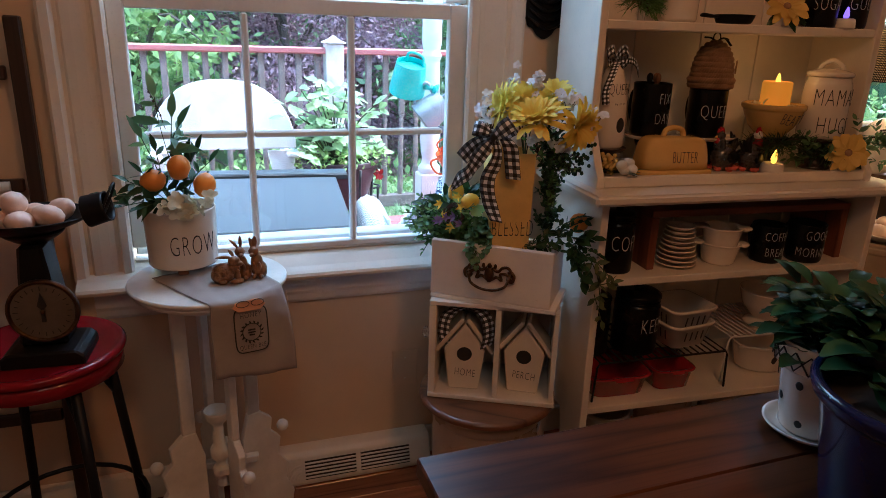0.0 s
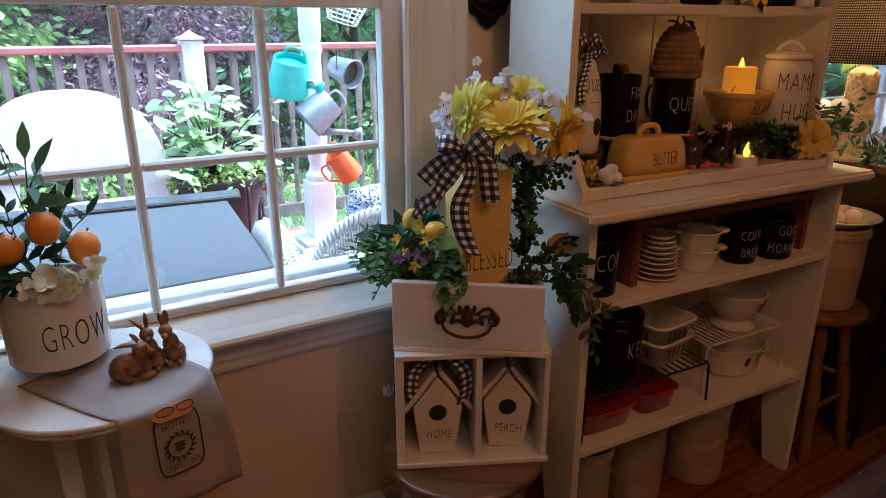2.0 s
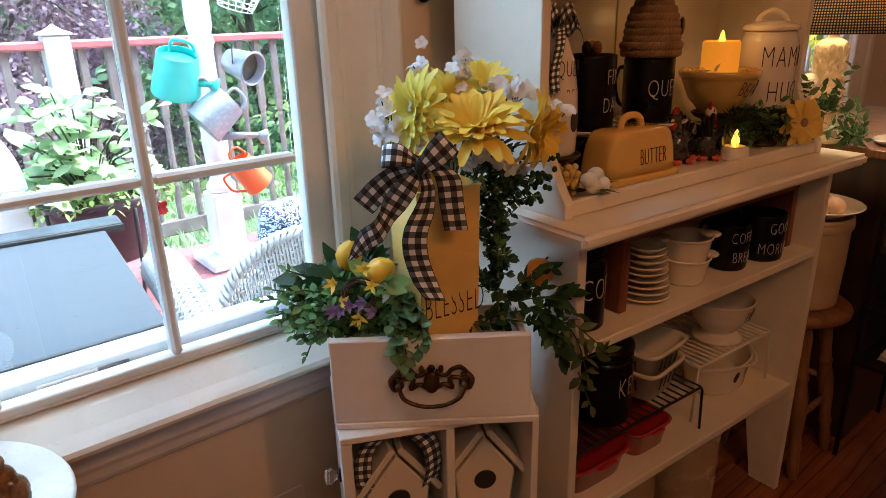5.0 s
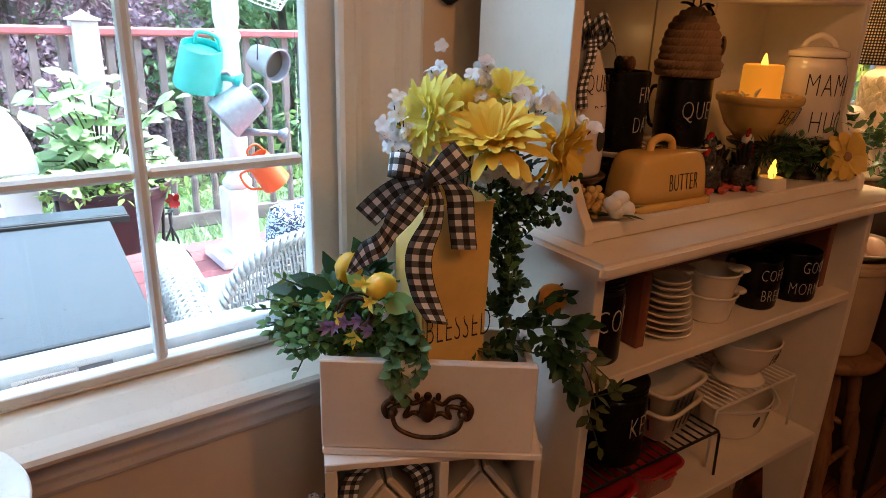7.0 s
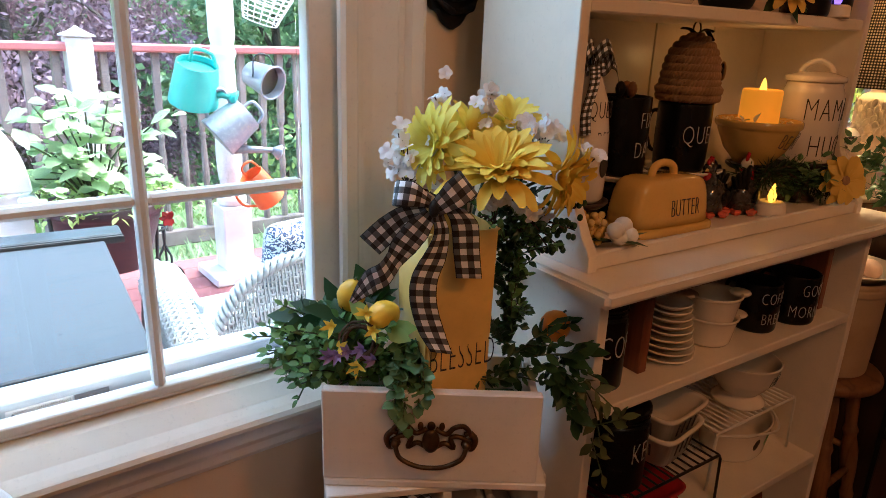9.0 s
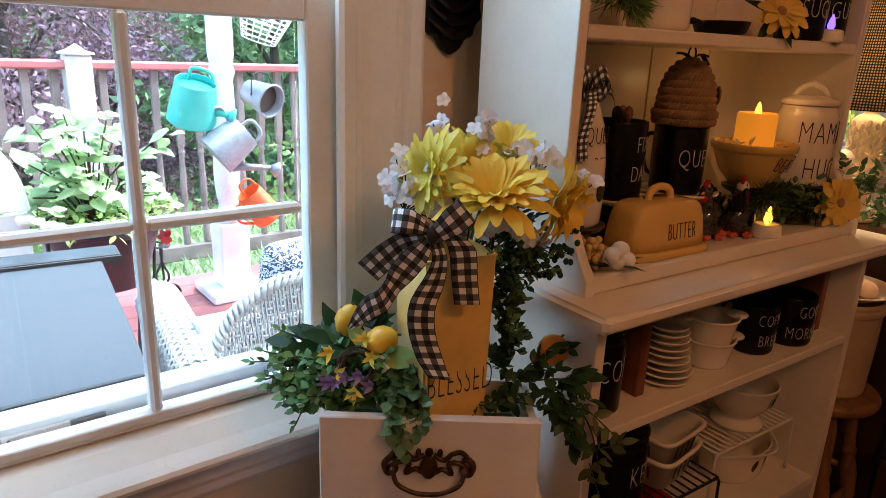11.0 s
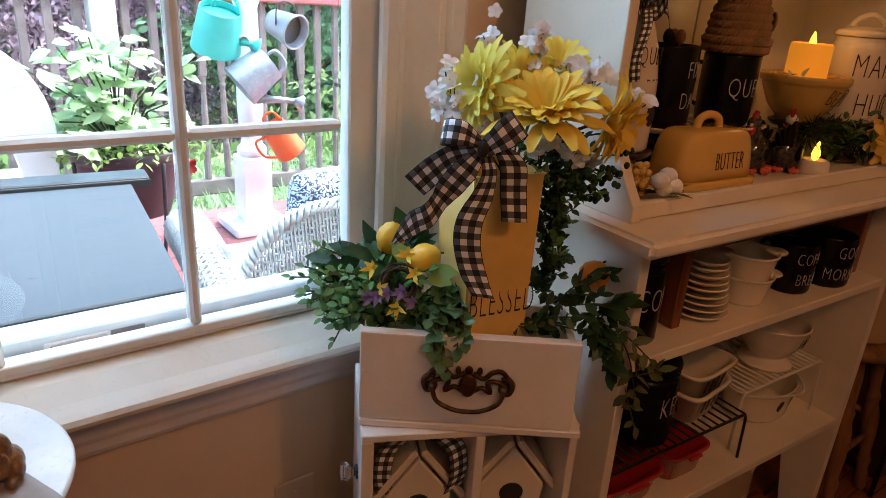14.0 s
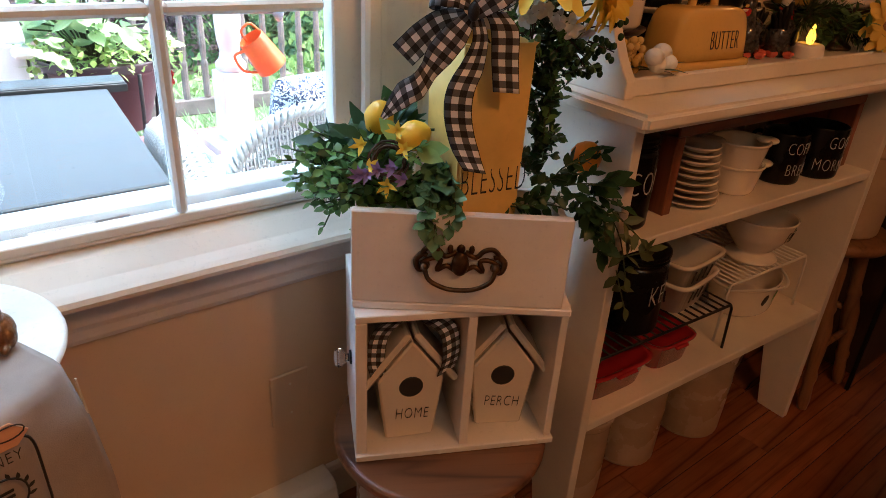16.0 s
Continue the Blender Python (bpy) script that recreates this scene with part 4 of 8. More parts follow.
# butter dish
but = thing("butter_dish", "glossy mustard yellow ceramic butter dish with lid", "butter dish", hp(0.238, 0.106, TRAY, -2))


def superbox(sx, sy, sz, z0, power=4.0, dome=0.0, seg=40, rows=9):
    """A rounded rectangular lid with a softly domed top."""
    one = bmesh.new()
    rings = []
    for i in range(rows + 1):
        s_ = i / rows
        k = (1 - s_ ** 5) ** 0.35 if s_ < 1 else 0
        z = z0 + sz * math.sin(s_ * math.pi / 2) ** 0.75
        kk = 1 - (1 - max(k, 0.02)) * 1.0
        ring = []
        for j in range(seg):
            a = 2 * math.pi * j / seg
            c, s2 = math.cos(a), math.sin(a)
            x_ = math.copysign(abs(c) ** (2 / power), c) * sx / 2 * kk * (1 - dome * s_)
            y_ = math.copysign(abs(s2) ** (2 / power), s2) * sy / 2 * kk * (1 - dome * s_)
            ring.append(one.verts.new((x_, y_, z)))
        rings.append(ring)
    for a, b2 in zip(rings, rings[1:]):
        for j in range(seg):
            one.faces.new((a[j], a[(j + 1) % seg], b2[(j + 1) % seg], b2[j]))
    one.faces.new(rings[0][::-1])
    one.faces.new(rings[-1])
    bmesh.ops.recalc_face_normals(one, faces=one.faces)
    return one


part("plate", superbox(0.214, 0.106, 0.014, 0.0, 4.5, rows=5), M_CERY, but, "", None, True)
lid = part("lid", superbox(0.190, 0.094, 0.080, 0.0145, 4.5, 0.20), M_CERY, but, "", None, True)
part("handle", bm_tube(spline([(-0.029, 0, 0.088), (-0.023, 0, 0.108), (0, 0, 0.115), (0.023, 0, 0.108), (0.029, 0, 0.088)], 5), 0.007, 10), M_CERY, lid, "", None, True)
writing("BUTTER", 0.032, lid, M_INKB, pose(0.014, -0.0476, 0.031, -6), 0.43)

# rooster shakers
M_SPECK = paint("speckled_glaze", (0.022, 0.020, 0.019), 0.18, big=160, dark=0.2, light=3.0, coat=0.5)
M_CORAL = paint("coral_glaze", (0.66, 0.12, 0.07), 0.25, coat=0.4)
for u, v, rz, lab, neck in ((0.408, 0.122, 15, "black speckled ceramic rooster with a red comb", M_SPECK), (0.484, 0.106, 205, "speckled ceramic rooster with a white and red head", M_CERR)):
    t = thing("rooster_shaker", lab, "shaker", hp(u, v, TRAY, rz) @ Matrix.Scale(1.08, 4), "rooster shakers")
    part("body", bm_lathe([(0, 0), (0.024, 0.0), (0.031, 0.012), (0.036, 0.030), (0.033, 0.046), (0.022, 0.058), (0.012, 0.064), (0, 0.066)], 24, None, None, 0.82), M_SPECK, t, "", None, True)
    part("neck", bm_tube(spline([(-0.012, 0, 0.045), (-0.019, 0, 0.062), (-0.019, 0, 0.078)], 4), [0.018, 0.017, 0.0165, 0.016, 0.0155, 0.015, 0.014, 0.013, 0.012], 12), neck, t, "", None, True)
    head = part("head", bm_ball(0.0125, (-0.020, 0, 0.084), (1.1, 0.9, 1.0), 14), M_CERW if neck is M_CERR else M_SPECK, t, "", None, True)
    part("beak", bm_lathe([(0, 0.012), (0.004, 0)], 8, None, pose(-0.031, 0, 0.083, 0, -98)), M_BOWLY, head)
    part("comb", bm_prism([(-0.014, 0.0), (-0.013, 0.013), (-0.008, 0.008), (-0.004, 0.017), (0.001, 0.009), (0.006, 0.015), (0.010, 0.007), (0.013, 0.0)], 0.006, 0.002, None, pose(-0.019, -0.003, 0.091)), M_CERR, head)
    part("wattle", bm_ball(0.0075, (-0.029, 0, 0.071), (0.8, 1.1, 1.5), 10), M_CERR, head, "", None, True)
    for k in range(4):
        part("tail_feather", bm_tube(spline([(0.020, 0.004 * (k - 1.5), 0.040), (0.036, 0.006 * (k - 1.5), 0.060 + 0.004 * k), (0.044 - 0.004 * k, 0.008 * (k - 1.5), 0.070 + 0.007 * k)], 4), [0.009, 0.009, 0.0085, 0.008, 0.0075, 0.007, 0.006, 0.005, 0.003], 8, flat=0.55), M_CERB, t, "", None, True)
    for s2_ in (-1, 1):
        part("wing", bm_ball(0.020, (0.006, s2_ * 0.027, 0.034), (1.15, 0.28, 0.75), 12), M_CERB, t, "", None, True)
    for k in range(7):
        a = 0.9 * k
        part("flower", bm_lathe([(0, 0.0085), (0.004, 0.0078), (0.0095, 0.010), (0.011, 0.006), (0.006, 0.0)], 5, None, pose(0.033 * math.cos(a), 0.030 * math.sin(a), 0.0005, 0, 0, 31 * k)), M_CORAL, t)


def tealight(m, flame=None, label="white battery tealight with a lit amber flame"):
    t = thing("tealight", label, "tealight", m, "tealights")
    part("cup", bm_lathe(rounded([(0, 0), (0.026, 0), (0.027, 0.003), (0.025, 0.022), (0.019, 0.025), (0.014, 0.022), (0, 0.021)]), 28), M_WAXW, t, "", None, True)
    part("flame", bm_lathe([(0, 0.021), (0.005, 0.024), (0.0075, 0.032), (0.005, 0.044), (0.002, 0.052), (0, 0.055)], 14, None, pose(0, 0, 0, 0, 4)), flame or M_FLAME, t, "glowing flame", None, True)
    return t


tealight(hp(0.520, 0.064, TRAY) @ Matrix.Scale(1.12, 4))
# yellow bowl with a lit candle on a white riser
pedestal("low black pedestal under the yellow bowl", hp(0.558, 0.140, TRAY), 0.050, 0.086, M_CERB, M_CERB, "round_riser")
pedestal("low dark riser under the cookie jar", hp(0.705, 0.121, TRAY), 0.060, 0.084, M_DARKW, M_DARKW, "round_riser")
bowl = thing("mixing_bowl", "mustard yellow lettered mixing bowl filled with shells", "bowl", hp(0.558, 0.140, TRAY + 0.0865) @ Matrix.Diagonal((0.87, 0.87, 1.0, 1)))
b = part("body", bm_lathe(rounded([(0, 0), (0.042, 0), (0.045, 0.006), (0.068, 0.028), (0.085, 0.062), (0.088, 0.070), (0.094, 0.074), (0.095, 0.084), (0.091, 0.088), (0.086, 0.084), (0.078, 0.058), (0.058, 0.028), (0, 0.018)]), 44), M_BOWLY, bowl, "", None, True)
writing("BEAT IT", 0.034, b, M_INKB, pose(0, 0, 0, 0, 0, 11) @ pose(0, -0.0775, 0.034, 24), 0.55, 0.0785)
s = Soup()
for k in range(60):
    a, r = rnd(0, 6.3), rnd(0.049, 0.082)
    p = (r * math.cos(a), r * math.sin(a), 0.072 + rnd(0, 0.012))
    s.leaf(p, unit(), (0, 0, 1), rnd(0.014, 0.026), rnd(0.010, 0.018), 0.6, 0.3)
s.put("dried_petals", M_PETALC, bowl, "pale dried petals")
cn = thing("pillar_candle", "lit amber pillar candle in the bowl", "candle", hp(0.562, 0.145, TRAY + 0.107))
part("wax", bm_lathe(rounded([(0, 0), (0.038, 0), (0.038, 0.120), (0.035, 0.125), (0.026, 0.119), (0, 0.115)]), 36), M_CANDLE, cn, "glowing amber wax", None, True)
part("flame", bm_lathe([(0, 0.114), (0.005, 0.117), (0.007, 0.125), (0.0045, 0.136), (0.002, 0.143), (0, 0.146)], 14), M_FLAME, cn, "glowing flame", None, True)
lamp("candle_glow", "POINT", hp(0.562, 0.145, TRAY + 0.28), 0.02, (1.0, 0.5, 0.15), 0.02)
# cookie jar
jar = thing("cookie_jar", "large cream lettered cookie jar with a loop-handled lid", "jar", hp(0.705, 0.121, TRAY + 0.0845))
R = 0.059
b = part("body", bm_lathe(rounded([(0, 0), (R * 0.93, 0), (R, 0.008), (R * 1.02, 0.122), (R * 0.98, 0.144), (R * 0.9, 0.153), (R * 0.9, 0.162), (0, 0.162)]), 44), M_CERW, jar, "", None, True)
lid = part("lid", bm_lathe(rounded([(0, 0.1625), (R * 0.97, 0.1625), (R * 0.99, 0.168), (R * 0.96, 0.174), (R * 0.5, 0.182), (0, 0.184)]), 44), M_CERW, jar, "", None, True)
part("handle", bm_tube(spline([(-0.030, 0, 0.179), (-0.022, 0, 0.193), (0, 0, 0.204), (0.022, 0, 0.193), (0.030, 0, 0.179)], 5), 0.006, 10), M_CERW, lid, "", pose(0, 0, 0, 0, 0, -58), True)
writing("MAMA'S\nHUGS", 0.048, b, M_INKB, pose(0, 0, 0.088, 0, 0, -8) @ pose(0, -R * 1.02 - 0.0004, 0), 0.55, R * 1.02, line=1.12)


# ---- greens along the tray ----
def spray(soup, start, end, n, length, width, spread, up=(0, 0, 1), droop=0.2, sag=0.0, opposite=True):
    """Leaves set along a bending twig."""
    a, b_ = Vector(start), Vector(end)
    ax = (b_ - a).normalized()
    for i in range(n):
        f = (i + 0.5) / n
        p = a.lerp(b_, f) + Vector((0, 0, -sag * f * f))
        for sgn in ((1, -1) if opposite else (random.choice((1, -1)),)):
            o = ax.cross(unit()).normalized()
            d = (ax * rnd(0.3, 0.7) + o * spread).normalized()
            k = rnd(0.75, 1.2) * (1 - 0.35 * f)
            soup.leaf(p, d, up if random.random() < 0.5 else unit(), length * k, width * k, 0.2, droop)


def pine_clump(m, n, size, label, name="pine_sprig", long=0.045, material=None):
    t = thing(name, label, "greenery", m)
    s_ = Soup()
    bm = bmesh.new()
    for k in range(n):
        a = rnd(-0.4, 3.6)
        e = Vector((math.cos(a) * size * rnd(0.6, 1.1), -abs(math.sin(a)) * size * 0.5 + 0.01, rnd(-0.004, 0.035)))
        st = Vector((rnd(-0.02, 0.02), 0.0, rnd(0.01, 0.03)))
        bm_tube([st, (st + e) * 0.5 + Vector((0, 0, 0.012)), e], 0.0012, 5, bm=bm)
        for i in range(26):
            f = i / 26
            p = st.lerp(e, f) + Vector((0, 0, 0.012 * math.sin(math.pi * f)))
            d = ((e - st).normalized() * 0.9 + unit() * 0.8).normalized()
            s_.quad(p, d, d.cross(unit()).normalized(), long * rnd(0.5, 1), 0.0028)
    s_.put("needles", material or M_PINE, t, "", None, False)
    part("twigs", bm, M_TWIG, t)
    return t


pine_clump(hp(0.565, 0.105, TRAY + 0.05), 22, 0.115, "dark pine sprigs round the yellow bowl")
pine_clump(hp(0.70, 0.085, TRAY + 0.02), 10, 0.08, "dark pine sprigs beside the cookie jar")
pine_clump(hp(0.120, 0.130, TOP + 0.02), 30, 0.055, "bright fern tuft hanging over the upper shelf", "fern_tuft", 0.045, M_BOX)


def daisy(soup, m, r, petals, width, cup=0.1, layers=2, droop=0.25):
    """Long petals round a middle, facing local -y."""
    for L in range(layers):
        for k in range(petals):
            a = 2 * math.pi * (k + 0.5 * L) / petals + rnd(-0.07, 0.07)
            d = Vector((math.cos(a), -cup * (1 + 1.4 * L) + rnd(-0.08, 0.08), math.sin(a)))
            st = m @ Vector((0.13 * r * math.cos(a), -0.004 * L, 0.13 * r * math.sin(a)))
            dd = (m.to_3x3() @ d).normalized()
            upv = m.to_3x3() @ Vector((0, -1, 0))
            soup.petal(st, dd, upv, r * rnd(0.80, 1.04) * (1 - 0.14 * L), width * rnd(0.85, 1.15), droop * rnd(0.2, 1.3), rnd(0.2, 0.5))


def sunflower_pick(m, r, label):
    t = thing("cloth_flower", label, "flower", m)
    s_ = Soup()
    daisy(s_, Matrix(), r, 11, r * 0.42, 0.15, 2, 0.3)
    s_.put("petals", M_PETALO, t)
    part("centre", bm_ball(r * 0.2, (0, -0.004, 0), (1, 0.6, 1), 14), M_ROPE, t, "", None, True)
    g = Soup()
    for k in range(8):
        a = rnd(0, 6.28)
        g.leaf((0, 0.008, 0), (math.cos(a), 0.1, math.sin(a) * 0.6), (0, -1, 0), r * 1.25, r * 0.45)
    g.put("leaves", M_DARKLEAF, t)
    return t


sunflower_pick(hp(0.727, 0.034, TRAY + 0.055, -25) @ pose(0, 0, 0, -12), 0.052, "straw yellow cloth sunflower on the tray's edge")
t = thing("eucalyptus_garland", "grey-green eucalyptus garland spilling over the tray", "garland", hp(0.64, 0.075, TRAY + 0.02))
s = Soup()
for k in range(14):
    a = Vector((rnd(-0.04, 0.12), rnd(-0.01, 0.05), rnd(0, 0.03)))
    e = a + Vector((rnd(-0.07, 0.10), rnd(-0.05, 0.02), rnd(-0.01, 0.075)))
    spray(s, a, e, 5, 0.030, 0.017, 0.8)
s.put("leaves", M_EUC, t)
t = thing("eucalyptus_garland", "leafy garland at the hutch's far upright", "garland", hp(0.79, 0.035, TRAY + 0.03))
s = Soup()
for k in range(14):
    a = Vector((rnd(-0.05, 0.06), rnd(-0.02, 0.03), rnd(0, 0.05)))
    spray(s, a, a + Vector((rnd(-0.05, 0.11), rnd(-0.05, 0.03), rnd(-0.02, 0.10))), 5, 0.032, 0.016, 0.8)
s.put("leaves", M_EUC, t)

# cotton boll and berries at the tray's end
t = thing("cotton_pick", "white cotton boll with yellow berries and dark leaves", "dried flower", hp(0.062, 0.056, TRAY + 0.003))
bm = bmesh.new()
for dx, dy, dz in ((0, 0, 0.018), (0.014, -0.006, 0.020), (0.006, 0.012, 0.024), (0.010, 0.004, 0.034), (-0.008, 0.002, 0.028)):
    bm_ball(0.015, (dx + 0.012, dy - 0.012, dz), (1, 1, 0.9), 12, bm)
part("boll", bm, M_COTTON, t, "white cotton", None, True)
berry = None
for k in range(26):
    at_ = pose(rnd(-0.038, -0.002), rnd(0.0, 0.03), rnd(0.008, 0.055))
    if berry is None:
        berry = part("berry", bm_ball(0.0062, (0, 0, 0), (1, 1, 1), 8), M_BOWLY, t, "pale yellow berry", at_, True)
    else:
        o = new("berry", berry.data)
        o.parent = t
        o.matrix_basis = at_
s = Soup()
for k in range(7):
    a = rnd(0, 6.28)
    s.leaf((0.006, -0.010, 0.010), (math.cos(a), math.sin(a), rnd(-0.1, 0.4)), (0, 0, 1), rnd(0.035, 0.06), 0.016)
s.put("husk", M_DARKLEAF, t)

# ---- top shelf ----
t = thing("pitcher", "cream glazed pitcher on the upper shelf", "pitcher", hp(0.225, 0.145, TOP))
part("body", bm_lathe(rounded([(0, 0), (0.046, 0), (0.050, 0.006), (0.052, 0.09), (0.046, 0.13), (0.048, 0.16), (0.044, 0.16), (0.040, 0.13), (0, 0.12)]), 36), M_CERW, t, "", None, True)
part("handle", bm_tube(spline([(0.048, 0, 0.14), (0.08, 0, 0.13), (0.082, 0, 0.07), (0.05, 0, 0.04)], 5), 0.006, 8), M_CERW, t, "", pose(0, 0, 0, 0, 0, 20), True)
t = thing("iron_skillet", "small black iron skillet with a carved rim", "pan", hp(0.390, 0.140, TOP))
part("pan", bm_lathe(rounded([(0, 0), (0.042, 0), (0.050, 0.022), (0.046, 0.022), (0.040, 0.005), (0, 0.005)]), 36), M_BLACKMET, t, "", pose(0, 0, 0.001), True)
part("handle", bm_tube([(-0.045, 0, 0.016), (-0.075, -0.006, 0.018), (-0.10, -0.010, 0.02)], [0.006, 0.008, 0.009], 8, flat=0.5), M_BLACKMET, t, "", None, True)
sunflower_pick(hp(0.512, 0.105, TOP + 0.045, -20) @ pose(0, 0, 0, -35), 0.052, "straw yellow cloth sunflower on the upper shelf")
mug("black sugar bowl lettered in white", "SUGAR", hp(0.645, 0.140, TOP), M_CERB, M_INKW, 0.046, 0.10, 0.036, 0, False, name="sugar_bowl")
tealight(hp(0.702, 0.108, TOP), M_FLAMER, "battery tealight with a violet flame on the upper shelf")
mug("tall black mug lettered in white on the upper shelf", "GULP", hp(0.758, 0.152, TOP), M_CERB, M_INKW, 0.043, 0.11, 0.036, 0)

# ---- middle shelf ----
canister("black lettered coffee canister", "COFFEE", hp(0.091, 0.075, S1), 0.044, 0.172, 33, 0.044)
t = thing("wooden_riser", "long reddish wooden riser over the plates", "riser", hp(0.485, 0.145, S1))
part("top", bm_box(0.622, 0.19, 0.018, (0, 0, 0.142), 0.002), M_REDWOOD, t)
for dx in (-0.300, 0.300):
    part("leg", bm_box(0.022, 0.188, 0.1415, (dx, 0, 0), 0.002), timber("reddish_board_end", (0.27, 0.085, 0.035), (0.13, 0.035, 0.016), 0.4, 2, 9.0, 0.1, 0.1), t)
pl = bm_lathe(rounded([(0, 0), (0.032, 0), (0.035, 0.003), (0.048, 0.008), (0.050, 0.011), (0.048, 0.0125), (0.034, 0.006), (0, 0.005)]), 36)
for f in pl.faces:
    f.smooth = True
me = bpy.data.meshes.new("small_plate")
pl.to_mesh(me)
pl.free()
me.materials.append(M_CERW)
for k in range(9):
    o = new("small_plate", me)
    o.matrix_world = hp(0.280 + rnd(-0.002, 0.002), 0.080 + rnd(-0.002, 0.002), S1 + 0.0126 * k, 40 * k) @ Matrix.Diagonal((1.10 - 0.042 * k, 1.10 - 0.042 * k, 1, 1))
    tagged(o, "small cream glazed plate in a stack", "plate", "stacked plates")
for k in range(2):
    t = thing("casserole_dish", "small cream casserole with lug handles in a stack", "dish", hp(0.413, 0.082, S1 + 0.045 * k, -25) @ Matrix.Scale(0.93, 4), "stacked casseroles")
    part("body", bm_lathe(rounded([(0, 0), (0.042, 0), (0.047, 0.006), (0.056, 0.056), (0.060, 0.060), (0.058, 0.064), (0.052, 0.060), (0.044, 0.010), (0, 0.007)]), 40), M_CERW, t, "", None, True)
    for sx in (-1, 1):
        part("lug_handle", bm_lathe(rounded([(0, 0.052), (0.020, 0.054), (0.024, 0.060), (0.018, 0.064), (0, 0.064)]), 20, None, pose(sx * 0.060, 0, 0)), M_CERW, t, "", None, True)
mug("black coffee mug lettered in white", "COFFEE\nBREAK", hp(0.560, 0.075, S1), M_CERB, M_INKW, 0.045, 0.105, 0.026, 0)
mug("black morning mug lettered in white", "GOOD\nMORNING", hp(0.674, 0.062, S1), M_CERB, M_INKW, 0.050, 0.108, 0.028, 0)

# ---- lower shelf ----


def wire_rack(label, m, L, D, H, r, bars, material):
    t = thing("wire_rack", label, "wire rack", m, "wire racks")
    for y in (0, D):
        part("rail", bm_tube([(0, y, 0), (0.006, y, H * 0.9), (0.012, y, H), (L - 0.012, y, H), (L - 0.006, y, H * 0.9), (L, y, 0)], r * 1.4, 8), material, t, "", None, True)
    for k in range(bars):
        x_ = 0.014 + (L - 0.028) * k / (bars - 1)
        part("bar", bm_tube([(x_, 0, H + r), (x_, D, H + r)], r, 6), material, t, "", None, True)
    return t


wire_rack("black wire shelf rack", hp(0.046, 0.030, S2), 0.416, 0.23, 0.114, 0.0022, 19, M_BLACKMET)
wire_rack("white coated wire shelf rack", hp(0.470, 0.058, S2), 0.318, 0.22, 0.139, 0.0022, 17, M_WHITEMET)


def loaf_dish(label, m, sx, sy, sz, material):
    t = thing("baking_dish", label, "baking dish", m, "red baking dishes")
    one = bmesh.new()
    rings = []
    for k, (f, z) in enumerate(((0.82, 0.0), (0.86, 0.002), (0.97, sz - 0.006), (1.06, sz - 0.005), (1.07, sz), (0.95, sz), (0.80, 0.006))):
        ring = []
        for j in range(32):
            a = 2 * math.pi * (j + 0.5) / 32
            c, s_ = math.cos(a), math.sin(a)
            ring.append(one.verts.new((math.copysign(abs(c) ** 0.4, c) * sx / 2 * f, math.copysign(abs(s_) ** 0.4, s_) * sy / 2 * f, z)))
        rings.append(ring)
    for a, b_ in zip(rings, rings[1:]):
        for j in range(32):
            one.faces.new((a[j], a[(j + 1) % 32], b_[(j + 1) % 32], b_[j]))
    one.faces.new(rings[0][::-1])
    one.faces.new(rings[-1])
    bmesh.ops.recalc_face_normals(one, faces=one.faces)
    part("body", one, material, t, "", None, True)
    for s_ in (-1, 1):
        part("grip", bm_box(sx * 0.3, 0.010, 0.008, (0, s_ * (sy / 2 + 0.006), sz - 0.010), 0.003), material, t)
    return t


loaf_dish("glossy red rectangular baking dish", hp(0.138, 0.115, S2), 0.184, 0.17, 0.062, M_CERR)
loaf_dish("smaller glossy red baking dish", hp(0.310, 0.108, S2), 0.128, 0.14, 0.062, M_CERR)
canister("large black lettered canister on the rack", "KEEP", hp(0.192, 0.098, S2 + 0.1195), 0.062, 0.185, 19, 0.046)
canister("large black canister beside its twin on the rack", "IT", hp(0.062, 0.110, S2 + 0.1195), 0.050, 0.18, -25, 0.048)


def berry_basket(m, k):
    t = thing("berry_basket", "cream ceramic berry basket with slots in a stack", "basket", m @ Matrix.Diagonal((1, 0.95, 1.15, 1)), "berry baskets")
    one = bmesh.new()
    rings = []
    sx = 0.158
    for f, z in ((0.72, 0.0), (0.76, 0.002), (0.93, 0.055), (1.03, 0.057), (1.04, 0.063), (0.96, 0.064), (0.90, 0.060), (0.70, 0.005)):
        ring = []
        for j in range(28):
            a = 2 * math.pi * (j + 0.5) / 28
            c, s_ = math.cos(a), math.sin(a)
            ring.append(one.verts.new((math.copysign(abs(c) ** 0.35, c) * sx / 2 * f, math.copysign(abs(s_) ** 0.35, s_) * sx / 2 * f, z)))
        rings.append(ring)
    for a, b_ in zip(rings, rings[1:]):
        for j in range(28):
            one.faces.new((a[j], a[(j + 1) % 28], b_[(j + 1) % 28], b_[j]))
    one.faces.new(rings[0][::-1])
    one.faces.new(rings[-1])
    bmesh.ops.recalc_face_normals(one, faces=one.faces)
    b_ = part("body", one, M_CERW, t, "", None, True)
    for rz in (0, 90, 180, 270):
        for i in range(4):
            part("slot", bm_box(0.005, 0.002, 0.026, (-0.03 + 0.02 * i, 0, 0), 0.001), M_GAP, b_, "", pose(0, 0, 0, 0, 0, rz) @ pose(0, -0.0665, 0.020, 12.5))
    return t


